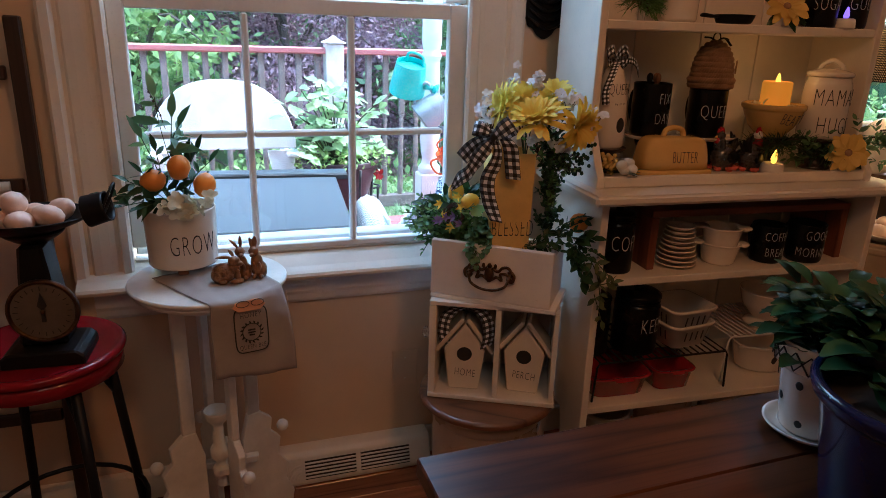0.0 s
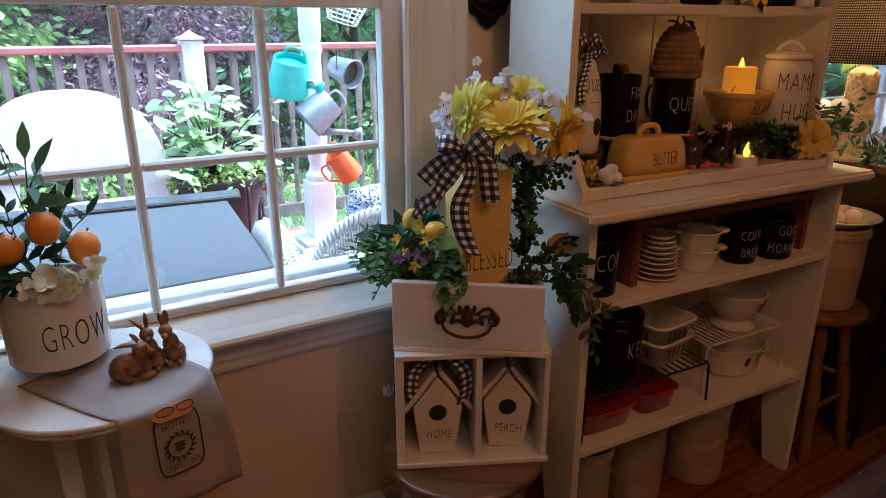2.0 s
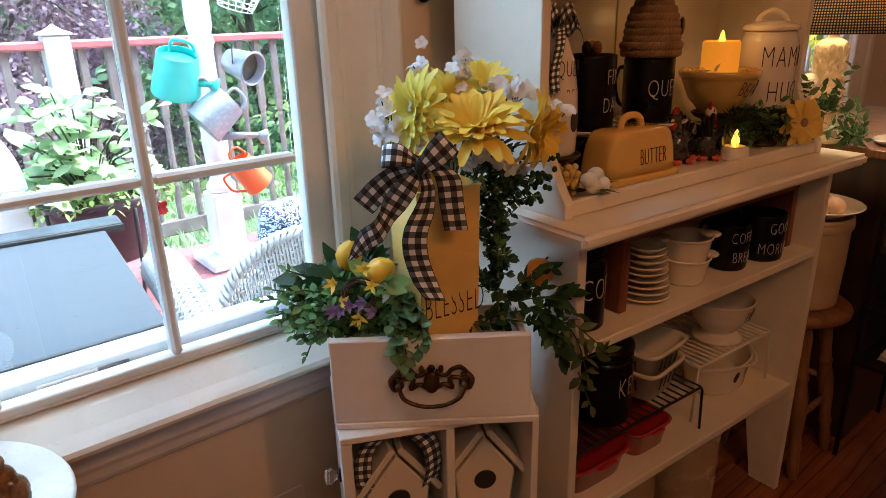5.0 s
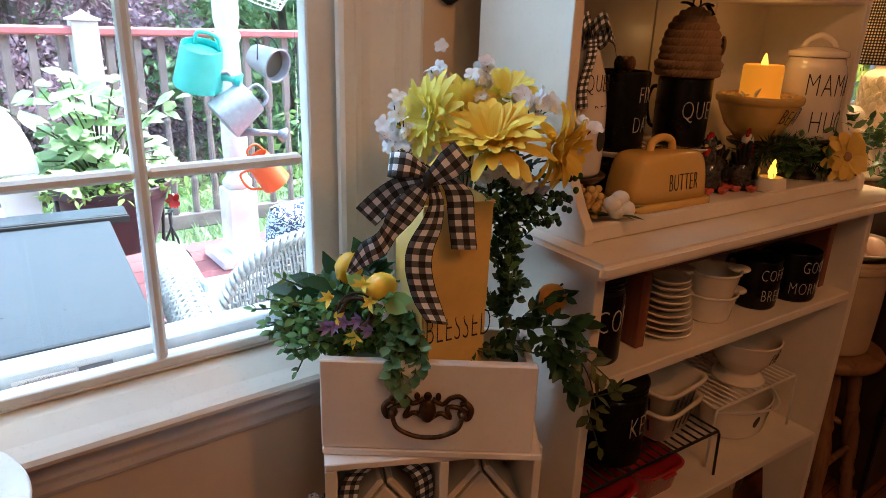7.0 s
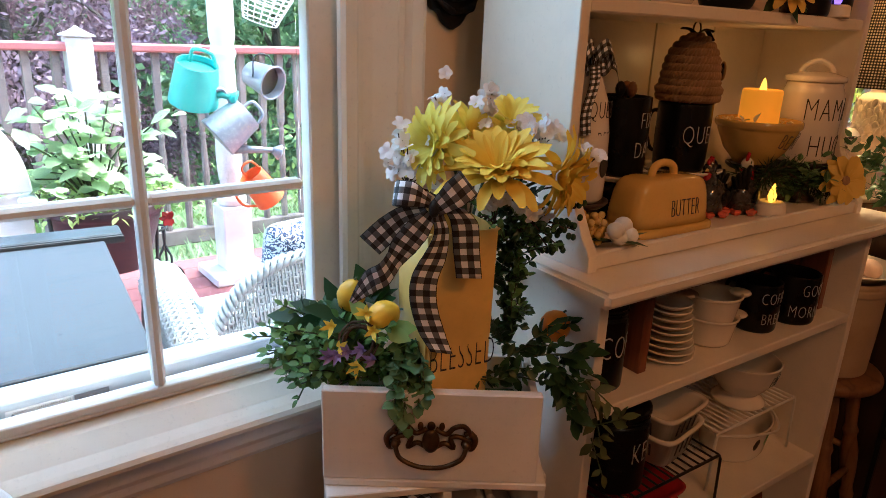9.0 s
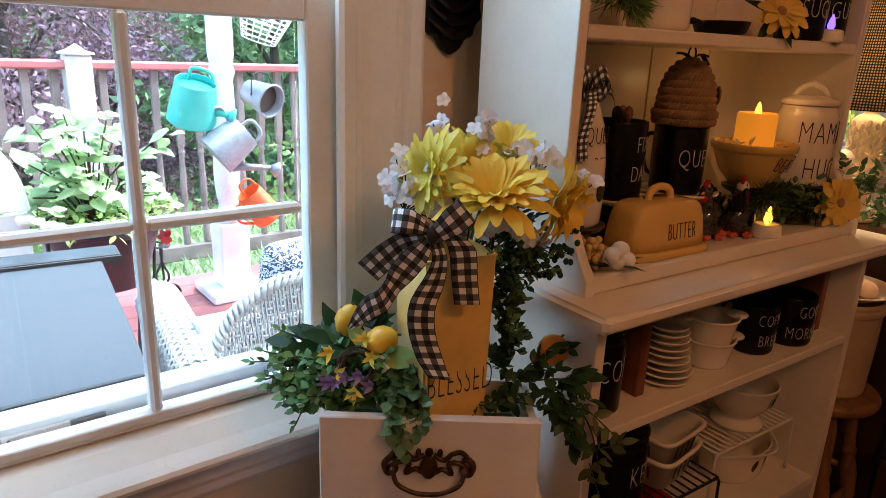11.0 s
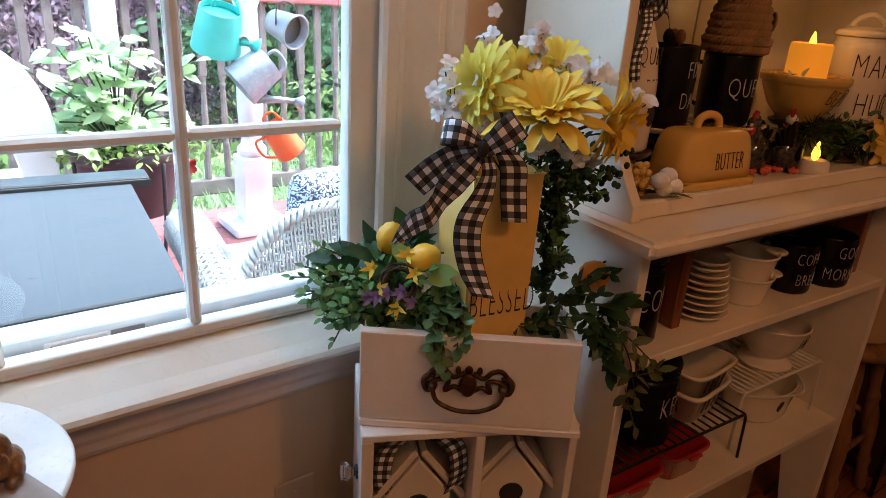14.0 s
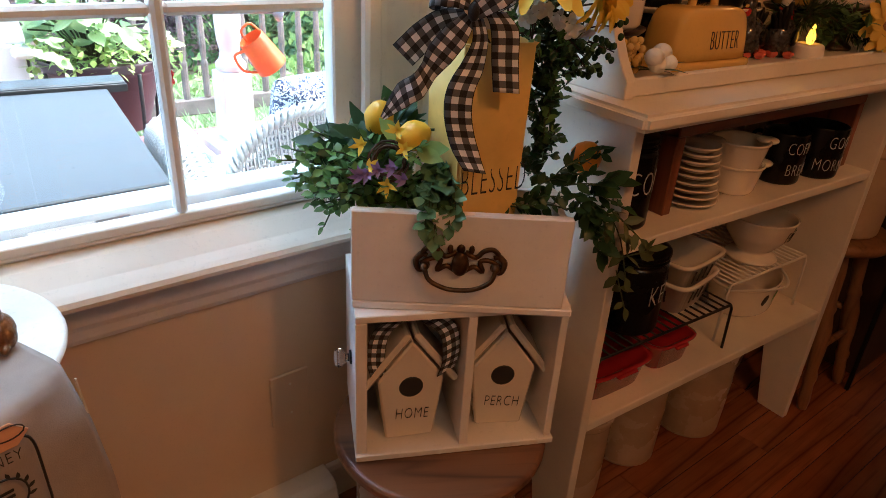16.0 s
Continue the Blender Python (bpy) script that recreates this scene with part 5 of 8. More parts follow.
for k in range(2):
    berry_basket(hp(0.345, 0.120, S2 + 0.1195 + 0.046 * k, 10 - 3 * k), k)
t = thing("footed_colander", "cream lettered footed colander bowl on the white rack", "bowl", hp(0.640, 0.120, S2 + 0.1440) @ Matrix.Diagonal((1.0, 1.0, 1.12, 1)))
b = part("body", bm_lathe(rounded([(0, 0), (0.056, 0), (0.060, 0.005), (0.052, 0.012), (0.036, 0.020), (0.047, 0.030), (0.068, 0.055), (0.078, 0.090), (0.081, 0.096), (0.077, 0.098), (0.072, 0.090), (0.060, 0.056), (0, 0.034)]), 44), M_CERW, t, "", None, True)
writing("FRESH", 0.028, b, M_INKB, pose(0, 0, 0, 0, 0, 18) @ pose(0, -0.0705, 0.056, 16), 0.55, 0.0715)
dish = thing("handled_dish", "cream oval dish with painted utensils and a wire handle", "dish", hp(0.678, 0.135, S2, 8) @ Matrix.Diagonal((1.14, 1.14, 1.05, 1)))
b = part("body", bm_lathe(rounded([(0, 0), (0.076, 0), (0.083, 0.005), (0.094, 0.072), (0.098, 0.076), (0.094, 0.080), (0.089, 0.074), (0.079, 0.010), (0, 0.007)]), 48, None, None, 0.72), M_CERW, dish, "", None, True)
for a, c in ((-20, M_BLACKMET), (5, M_EUC), (28, M_BLACKMET), (50, M_EUC)):
    part("painted_utensil", bm_ball(0.010, (0, 0, 0), (0.8, 0.12, 2.0), 10), M_GAP if c is M_BLACKMET else c, b, "", pose(0.0885 * math.sin(radians(a)), -0.0637 * math.cos(radians(a)), 0.042, 10, 12, a * 0.8), True)
part("wire_handle", bm_tube(spline([(-0.091, 0, 0.07), (-0.100, -0.02, 0.078), (0, -0.084, 0.083), (0.100, -0.02, 0.078), (0.091, 0, 0.07)], 7), 0.0025, 8), M_WHITEMET, dish, "", None, True)


# ---- crocks on the floor ----
def crock(label, m, r, h, mark=True, mat_=None, group="floor crocks"):
    t = thing("stoneware_crock", label, "crock", m, group)
    part("body", bm_lathe(rounded([(0, 0), (r * 0.93, 0), (r * 0.96, 0.006), (r, h * 0.5), (r, h * 0.86), (r * 1.05, h * 0.875), (r * 1.06, h * 0.93), (r * 1.03, h * 0.95), (r * 1.05, h * 0.97), (r * 1.03, h), (r * 0.94, h), (r * 0.92, h * 0.9), (r * 0.88, 0.02), (0, 0.015)]), 44), mat_ or M_CROCK, t, "", None, True)
    if mark:
        pts = [(0, -r * 1.003, h * 0.55), (0.02, -r * 0.99, h * 0.6), (0.028, -r * 0.975, h * 0.55), (0.012, -r * 0.998, h * 0.48), (-0.008, -r * 1.0, h * 0.44)]
        part("painted_mark", bm_tube(spline(pts, 5), 0.0016, 5), M_GAP, t, "faded blue-grey brush mark", pose(0, 0, 0, 0, 0, 45))
    return t


crock("small cream stoneware crock under the hutch", hp(0.150, 0.13, 0), 0.070, 0.245)
crock("tall cream stoneware crock under the hutch", hp(0.358, 0.155, 0), 0.080, 0.262)
crock("wide cream stoneware crock under the hutch", hp(0.584, 0.140, 0), 0.086, 0.275)


# ---- the crock with its wooden lid, the cubby box and the drawer ----
crock("large pale stoneware crock carrying a wooden lid", pose(0.650, 1.664, 0), 0.146, 0.3360, False, None, "lidded crock")
t = thing("round_board", "round dark-stained wooden board covering the crock", "board", pose(0.650, 1.664, 0.3365, 0, 0, -30) @ Matrix.Diagonal((1.06, 1.06, 1, 1)))
part("board", bm_lathe(rounded([(0, 0), (0.168, 0), (0.174, 0.004), (0.174, 0.016), (0.168, 0.0215), (0, 0.0215)]), 64), M_LID, t, "", None, False)
CUB = pose(0.481, 1.667, 0.3585, 0, 0, -26.2)
cub = thing("cubby_box", "white painted two-hole cubby box with a glass side knob", "box", CUB)
W, D, H = 0.328, 0.202, 0.272
part("bottom_board", bm_box(W + 0.004, D + 0.004, 0.012, (W / 2 + 0.002, D / 2 - 0.003, 0), 0.0015), M_CUBBY, cub)
part("top_board", bm_box(W, D, 0.012, (W / 2, D / 2, H - 0.012), 0.0015), M_CUBBY, cub)
for x_ in (0.009, W - 0.006):
    part("side_board", bm_box(0.018 if x_ < 0.1 else 0.012, D, H - 0.025, (x_, D / 2, 0.0125), 0.0012), M_CUBBY, cub)
part("divider", bm_box(0.014, D - 0.012, H - 0.025, (0.176, D / 2 - 0.006, 0.0125), 0.0012), M_CUBBY, cub)
part("back_board", bm_box(W - 0.032, 0.006, H - 0.025, (W / 2 + 0.003, D - 0.004, 0.0125), 0), M_CUBBY, cub)
knob = part("knob", bm_lathe([(0, 0), (0.008, 0), (0.006, 0.006), (0.008, 0.010), (0.015, 0.016), (0.016, 0.021), (0.012, 0.026), (0, 0.028)], 12, None, pose(-0.0005, 0.075, 0.150, 0, -90)), M_KNOB, cub, "cut glass knob")
part("rosette", bm_lathe([(0, 0.003), (0.011, 0.003), (0.012, 0)], 20, None, pose(-0.0002, 0.075, 0.150, 0, -90)), M_BLACKMET, knob, "dark metal rosette")


def birdhouse(word, m):
    t = thing("birdhouse", "cream ceramic birdhouse with a lettered front", "birdhouse", m, "cubby birdhouses")
    b_ = part("body", bm_prism([(-0.036, 0), (0.036, 0), (0.049, 0.106), (0, 0.172), (-0.049, 0.106)], 0.072, 0.003), M_CERW, t)
    for s_ in (-1, 1):
        L = math.hypot(0.064, 0.086)
        part("roof_slab", bm_box(L, 0.076, 0.011, (-L / 2, 0.036, 0), 0.0035), M_CERW, t, "", pose(0, 0, 0.180) @ Matrix.Diagonal((s_, 1, 1, 1)) @ pose(0, 0, 0, 0, -53.3))
    part("entrance_hole", bm_lathe([(0, 0.0012), (0.0165, 0.0012), (0.018, 0)], 24, None, pose(0, 0, 0, 90)), M_INKB, b_, "", pose(0, 0, 0.094))
    writing(word, 0.021, b_, M_INKB, pose(0.002, -0.0004, 0.036, 0, 4), 0.60)
    return t


birdhouse("HOME", CUB @ pose(0.091, 0.030, 0.0125, 0, 0, 3) @ Matrix.Scale(1.10, 4))
bh = birdhouse("PERCH", CUB @ pose(0.2465, 0.041, 0.0125, 0, 0, -4) @ Matrix.Scale(1.10, 4))
bow = thing("checked_bow", "black and white checked bow behind the birdhouse roof", "ribbon", CUB @ pose(0.093, 0.060, 0.212) @ Matrix.Scale(1.06, 4))
for s_ in (-1, 1):
    ribbon(spline([(0, 0.03, 0.012), (s_ * 0.028, -0.02, 0.024), (s_ * 0.050, -0.028, 0.006), (s_ * 0.056, -0.03, -0.035), (s_ * 0.050, -0.026, -0.07)], 6), 0.030, (1, 0.3, 0.3 * s_), "bow_tail", bow)
    ribbon(spline([(0, 0.03, 0.012), (s_ * 0.03, 0.0, 0.030), (s_ * 0.05, 0.02, 0.030), (s_ * 0.03, 0.04, 0.02), (0, 0.034, 0.012)], 6), 0.026, (0, 0.6, 1), "bow_loop", bow)

DRW = pose(0.490, 1.693, 0.6310, 0, 0, -37.3)
drw = thing("flower_box", "white painted wooden flower box with an ornate brass pull", "flower box", DRW)
W, H = 0.308, 0.155
part("front_board", bm_box(W, 0.016, H - 0.0125, (W / 2, 0.008, 0.0125), 0.002), M_CUBBY, drw)
part("base_board", bm_box(W + 0.014, 0.165, 0.012, (W / 2 + 0.008, 0.0825 - 0.001, 0), 0.002), M_CUBBY, drw)
for x_ in (0.006, W - 0.006):
    part("side_board", bm_box(0.011, 0.135, H - 0.03, (x_, 0.084, 0.0125), 0.001), M_CUBBY, drw)
part("back_board", bm_box(W, 0.011, H - 0.03, (W / 2, 0.158, 0.0125), 0.001), M_CUBBY, drw)
part("foam_fill", bm_box(W - 0.03, 0.128, 0.075, (W / 2, 0.084, 0.0125), 0.01), M_PINE, drw)
pull = part("pull_plate", bm_ball(0.013, (0, -0.004, 0), (0.9, 0.5, 1.35), 16), M_BRASS, drw, "ornate aged brass pull", pose(0.154, -0.002, 0.083) @ Matrix.Scale(1.07, 4), True)
for s_ in (-1, 1):
    part("scroll", bm_tube(spline([(s_ * 0.006, 0, 0.016), (s_ * 0.020, -0.002, 0.010), (s_ * 0.030, -0.003, 0.020), (s_ * 0.042, -0.002, 0.022), (s_ * 0.050, -0.002, 0.014), (s_ * 0.044, -0.002, 0.010)], 5), 0.0034, 8), M_BRASS, pull, "", None, True)
    part("scroll", bm_tube(spline([(s_ * 0.006, 0, -0.012), (s_ * 0.018, -0.002, -0.004), (s_ * 0.030, -0.003, -0.010), (s_ * 0.026, -0.002, 0.004), (s_ * 0.038, -0.002, 0.006), (s_ * 0.052, -0.002, -0.002)], 5), 0.0034, 8), M_BRASS, pull, "", None, True)
    part("scroll", bm_tube(spline([(s_ * 0.048, 0, 0.014), (s_ * 0.058, -0.003, 0.004), (s_ * 0.054, -0.003, -0.010), (s_ * 0.044, -0.002, -0.006), (s_ * 0.046, -0.002, 0.002)], 5), 0.0042, 8), M_BRASS, pull, "", None, True)
    part("post", bm_ball(0.0062, (s_ * 0.047, -0.006, -0.004), (1, 1.2, 1), 12), M_BRASS, pull, "", None, True)
    part("leaf_tip", bm_ball(0.004, (s_ * 0.014, -0.004, 0.022), (1, 0.6, 1.6), 10), M_BRASS, pull, "", None, True)
part("crest", bm_ball(0.0055, (0, -0.003, 0.022), (1, 0.6, 1.2), 12), M_BRASS, pull, "", None, True)
part("bail", bm_tube(spline([(-0.047, -0.010, -0.004), (-0.040, -0.014, -0.020), (-0.020, -0.016, -0.030), (0, -0.017, -0.032), (0.020, -0.016, -0.030), (0.040, -0.014, -0.020), (0.047, -0.010, -0.004)], 5), 0.0032, 8), M_BRASS, pull, "", None, True)

# ---- yellow tin vase with its bow ----
FL = pose(0.723, 1.675, 0.857, 0, 0, -41) @ Matrix.Scale(1.1, 4) @ pose(0, 0, -0.88)             # x along the arrangement, -y into the room
VS = pose(0.673, 1.658, 0.7195, 0, 0, -11)
vase = thing("tin_vase", "mustard yellow square tin vase lettered on its front", "vase", VS)
one = bmesh.new()
rings = []
for k, z in ((0.047, 0.0), (0.0495, 0.003), (0.053, 0.285), (0.054, 0.29), (0.0515, 0.29), (0.048, 0.01)):
    rings.append([one.verts.new((sx * k, sy * k, z)) for sx, sy in ((-1, -1), (1, -1), (1, 1), (-1, 1))])
for a, b_ in zip(rings, rings[1:]):
    for j in range(4):
        one.faces.new((a[j], a[(j + 1) % 4], b_[(j + 1) % 4], b_[j]))
one.faces.new(rings[0][::-1])
one.faces.new(rings[-1])
bmesh.ops.recalc_face_normals(one, faces=one.faces)
bmesh.ops.bevel(one, geom=[e for e in one.edges if abs(e.verts[0].co.z - e.verts[1].co.z) > 0.2], offset=0.004, segments=3, affect="EDGES")
body = part("body", one, M_VASEY, vase)
writing("BLESSED", 0.046, body, M_INKB, pose(0.006, -0.0512, 0.086, -1.0), 0.42)

BK = Vector((0.600, 1.598, 1.051))
RT, AW, UPZ = Vector((0.783, -0.622, 0)), Vector((0.622, 0.783, 0)), Vector((0, 0, 1))
bow = thing("checked_bow", "large black and white checked ribbon bow on the vase", "ribbon", Matrix.Translation(BK))


def band(points, across, name, width=0.034, wide=None, n=7):
    """A length of the bow's ribbon; across: shares of right, up and away along it; wide: shares of the width along it."""
    pts_ = spline([Vector(p) - BK for p in points], n)
    wide = wide or [0.5] + [1.0] * 4
    dirs, ws = [], []
    for i in range(len(pts_)):
        f = i / (len(pts_) - 1)
        g = f * (len(across) - 1)
        j = min(int(g), len(across) - 2)
        k_ = [across[j][q] + (across[j + 1][q] - across[j][q]) * (g - j) for q in range(3)]
        dirs.append(RT * k_[0] + UPZ * k_[1] + AW * k_[2])
        g = f * (len(wide) - 1)
        j = min(int(g), len(wide) - 2)
        ws.append(width * (wide[j] + (wide[j + 1] - wide[j]) * (g - j)))
    return ribbon(pts_, ws, dirs, name, bow)


band([(0.602, 1.594, 1.050), (0.611, 1.574, 1.069), (0.626, 1.567, 1.083), (0.640, 1.576, 1.084), (0.645, 1.592, 1.070), (0.628, 1.604, 1.056), (0.606, 1.602, 1.050)], ((0.62, -0.78, 0.0), (0.62, -0.78, 0.1), (0.6, -0.8, 0.2)), "bow_loop", 0.037, [0.55, 1, 1, 1, 0.8, 0.5])
band([(0.600, 1.602, 1.058), (0.578, 1.603, 1.069), (0.564, 1.616, 1.071), (0.566, 1.634, 1.066), (0.581, 1.640, 1.058), (0.598, 1.622, 1.053)], ((0.2, 0.95, 0.2), (0.1, 0.95, 0.3), (0.1, 0.9, 0.4)), "bow_loop", 0.032, [0.45, 1, 1, 0.8, 0.5])
part("bow_knot", bm_ball(0.0085, (0, -0.004, 0), (0.85, 0.8, 1.35), 14), M_CHECK, bow, "", None, True)
band([(0.600, 1.609, 1.046), (0.581, 1.631, 1.035), (0.566, 1.648, 1.016), (0.553, 1.669, 0.991)], ((0.35, -0.9, 0.1), (0.55, -0.8, 0.2), (0.72, -0.7, 0.1)), "bow_tail", 0.036, [0.4, 0.85, 1, 1])
band([(0.600, 1.600, 1.044), (0.588, 1.611, 1.022), (0.578, 1.626, 0.998), (0.571, 1.638, 0.977), (0.559, 1.643, 0.958), (0.547, 1.660, 0.943), (0.534, 1.684, 0.910)], ((0.75, -0.6, 0.1), (0.80, -0.6, 0.0), (0.80, -0.55, 0.2), (0.45, -0.88, 0.2), (0.25, -0.95, 0.0), (0.7, -0.6, 0.0)), "bow_tail", 0.035, [0.5, 0.95, 1, 0.75, 0.95, 0.95, 0.2])
band([(0.607, 1.594, 1.042), (0.614, 1.595, 1.018), (0.611, 1.602, 0.988), (0.599, 1.607, 0.957), (0.598, 1.609, 0.929), (0.604, 1.608, 0.900), (0.611, 1.601, 0.873), (0.618, 1.590, 0.850)], ((1, 0.1, 0.3), (1, 0.0, 0.35), (0.95, -0.1, 0.1), (0.97, 0.0, 0.05), (1, 0, 0.1), (0.97, -0.15, 0.15)), "bow_tail", 0.036, [0.4, 0.6, 0.95, 1, 1, 1, 0.85])
band([(0.622, 1.581, 1.052), (0.637, 1.578, 1.031), (0.646, 1.582, 0.992), (0.651, 1.580, 0.954)], ((1, 0.0, 0.2), (1, 0.0, 0.25), (0.98, -0.08, 0.3)), "bow_tail", 0.036, [0.75, 1, 1, 1])


# ---- flowers in the vase ----
def facing(x, y, z, yaw, tilt, roll=0):
    """A flower's pose: -y of it turned by yaw, raised by tilt."""
    return pose(x, y, z, 0, 0, yaw) @ pose(0, 0, 0, -tilt) @ pose(0, 0, 0, 0, roll)


def stem_to(bm, a, b_, r=0.0016, sag=0.02):
    a, b_ = Vector(a), Vector(b_)
    bm_tube(spline([a, a.lerp(b_, 0.55) + Vector((0, 0, sag)), b_], 4), r, 5, bm=bm)


SRC = (0.0, 0.0, 0.985)
for nm, lab, at, r, mt, n in (
        ("gerbera_daisy", "large yellow silk gerbera facing the room", facing(0.036, -0.058, 1.084, -20, 66), 0.070, M_PETALY, 20),
        ("gerbera_daisy", "pale yellow silk gerbera turned to the window", facing(-0.038, -0.026, 1.112, -50, 10), 0.056, M_PETALP, 17),
        ("gerbera_daisy", "pale yellow silk gerbera tilted up in the bunch", facing(-0.004, -0.006, 1.118, 40, 40, 20), 0.052, M_PETALP, 17),
        ("gerbera_daisy", "yellow silk gerbera at the back of the bunch", facing(0.050, 0.040, 1.132, 10, 62), 0.046, M_PETALP, 16),
        ("gerbera_daisy", "golden silk gerbera drooping beside the hutch", facing(0.112, -0.015, 1.080, 58, -12), 0.056, M_PETALY, 18)):
    t = thing(nm, lab, "flower", FL @ at, "yellow gerberas")
    s = Soup()
    daisy(s, Matrix(), r, n, r * 0.235, 0.40, 3, 0.35)
    s.put("petals", mt, t)
    part("centre", bm_ball(r * 0.12, (0, -r * 0.06, 0), (1, 0.5, 1), 12), M_PETALO, t, "", None, True)
    bm = bmesh.new()
    loc = (FL @ at).inverted() @ (FL @ Vector(SRC))
    stem_to(bm, (0, 0.004, 0), loc, 0.0022)
    part("stem", bm, M_STEM, t)


def floret(soup, p, r, n=5):
    o = unit() + Vector((-0.1, -0.9, 0.2))
    o.normalize()
    sd = o.orthogonal().normalized()
    up_ = o.cross(sd)
    for k in range(n):
        a = 2 * math.pi * k / n + rnd(-0.2, 0.2)
        d = (sd * math.cos(a) + up_ * math.sin(a) + o * 0.35).normalized()
        soup.petal(p, d, o, r * rnd(0.8, 1.2), r * rnd(0.7, 0.95), 0.25, 0.3, (0.3, 0.85, 1.0, 0.55))


for lab, c, n, spread in (("white blossom spray rising above the gerberas", (-0.037, 0.02, 1.160), 13, (0.014, 0.012, 0.030)),
                          ("white blossom spray at the top of the bunch", (0.015, 0.0, 1.157), 20, (0.014, 0.012, 0.034)),
                          ("white blossom spray hanging to the window", (-0.080, -0.03, 1.090), 32, (0.030, 0.018, 0.032)),
                          ("white blossom spray between the gerberas", (0.084, 0.0, 1.134), 15, (0.030, 0.015, 0.018)),
                          ("white blossom spray beside the hutch", (0.138, 0.0, 1.096), 10, (0.018, 0.012, 0.018)),
                          ("white blossoms under the large gerbera", (0.036, -0.045, 1.048), 7, (0.020, 0.012, 0.016)),
                          ("white blossoms low beside the hutch", (0.082, -0.02, 1.034), 8, (0.028, 0.012, 0.018))):
    t = thing("blossom_spray", lab, "flower", FL, "white blossom sprays")
    s = Soup()
    bm = bmesh.new()
    for k in range(n):
        p = Vector(c) + Vector([random.gauss(0, 0.52) * q for q in spread])
        floret(s, p, rnd(0.0095, 0.013))
        if k % 2 == 0:
            stem_to(bm, Vector(c) + Vector((0.0, 0.02, -0.035)), p, 0.0009, 0.004)
    stem_to(bm, SRC, Vector(c) + Vector((0, 0.02, -0.035)), 0.0013)
    s.put("petals", M_PETALW, t)
    part("stems", bm, M_TWIG, t)


# ---- greenery ----
def bush(name, label, m, material, twigs, leaf_l, leaf_w, per, extra=None, spread_=0.85, droop=0.15):
    """Twigs given as start and end; leaves in pairs along each."""
    t = thing(name, label, "greenery", m)
    s_ = Soup()
    bm_ = bmesh.new()
    for a, e in twigs:
        a, e = Vector(a), Vector(e)
        mid = a.lerp(e, 0.5) + Vector((rnd(-0.006, 0.006), rnd(-0.006, 0.006), 0.25 * (e - a).length * 0.35))
        pts_ = spline([a, mid, e], 4)
        bm_tube(pts_, 0.0011, 4, bm=bm_)
        n_ = max(3, int(per * (e - a).length / 0.1))
        for i in range(n_):
            f = (i + 0.6) / n_
            k_ = f * (len(pts_) - 1)
            p = pts_[int(k_)].lerp(pts_[min(len(pts_) - 1, int(k_) + 1)], k_ % 1)
            ax = (e - a).normalized()
            for sgn in (1, -1):
                o = ax.cross(unit()).normalized()
                d = (ax * rnd(0.25, 0.8) + o * spread_).normalized()
                kk = rnd(0.7, 1.2) * (1 - 0.3 * f)
                s_.leaf(p, d, (Vector((0, -0.5, 0.8)) + 0.7 * unit()), leaf_l * kk, leaf_w * kk, 0.2, droop)
        s_.leaf(e, ax, (0, -0.4, 0.8), leaf_l * 0.8, leaf_w * 0.8, 0.2, droop)
    s_.put("leaves", material, t)
    tagged(part("twig_mass", bm_, M_STEM, t), kind="stuff")
    return t


def fan(centre, n, x, y, z, root):
    """Twig ends scattered about a centre, each from near the root."""
    out_ = []
    for _ in range(n):
        e = Vector(centre) + Vector((rnd(-x, x), rnd(-y, y), rnd(-z, z)))
        r_ = Vector(root) + Vector((rnd(-0.03, 0.03), rnd(-0.02, 0.02), rnd(-0.015, 0.015)))
        out_.append((r_, e))
    return out_


random.seed(7)
bush("boxwood_bush", "dense boxwood greenery spilling over the drawer", FL, M_BOX,
     fan((-0.135, -0.075, 0.845), 44, 0.095, 0.045, 0.050, (-0.130, -0.045, 0.815)) + fan((-0.205, -0.050, 0.848), 26, 0.055, 0.035, 0.032, (-0.150, -0.045, 0.820)), 0.019, 0.0135, 10)
bush("boxwood_bush", "thin boxwood tips reaching to the window", FL, M_BOX,
     [((-0.19, -0.05, 0.84), (-0.262, -0.05, 0.862)), ((-0.19, -0.05, 0.83), (-0.280, -0.052, 0.846)), ((-0.19, -0.05, 0.83), (-0.262, -0.055, 0.822)),
      ((-0.19, -0.05, 0.82), (-0.236, -0.06, 0.792)), ((-0.18, -0.05, 0.81), (-0.220, -0.06, 0.758)), ((-0.15, -0.07, 0.80), (-0.165, -0.09, 0.766)),
      ((-0.14, -0.07, 0.80), (-0.150, -0.10, 0.772)), ((-0.19, -0.04, 0.85), (-0.245, -0.03, 0.885)), ((-0.11, -0.08, 0.80), (-0.105, -0.11, 0.778))], 0.019, 0.010, 9)
random.seed(8)
bush("eucalyptus_sprig", "pale eucalyptus sprig hanging over the drawer front", FL, M_EUC,
     [((-0.062, -0.075, 0.865), (-0.060, -0.125, 0.772)), ((-0.070, -0.075, 0.870), (-0.078, -0.128, 0.800)), ((-0.058, -0.075, 0.870), (-0.040, -0.120, 0.812)),
      ((-0.060, -0.07, 0.86), (-0.055, -0.11, 0.85)), ((-0.075, -0.07, 0.85), (-0.085, -0.115, 0.835)), ((-0.062, -0.08, 0.84), (-0.066, -0.130, 0.785)), ((-0.07, -0.075, 0.86), (-0.072, -0.126, 0.790)), ((-0.05, -0.075, 0.86), (-0.048, -0.122, 0.800))], 0.021, 0.019, 15, None, 0.9)
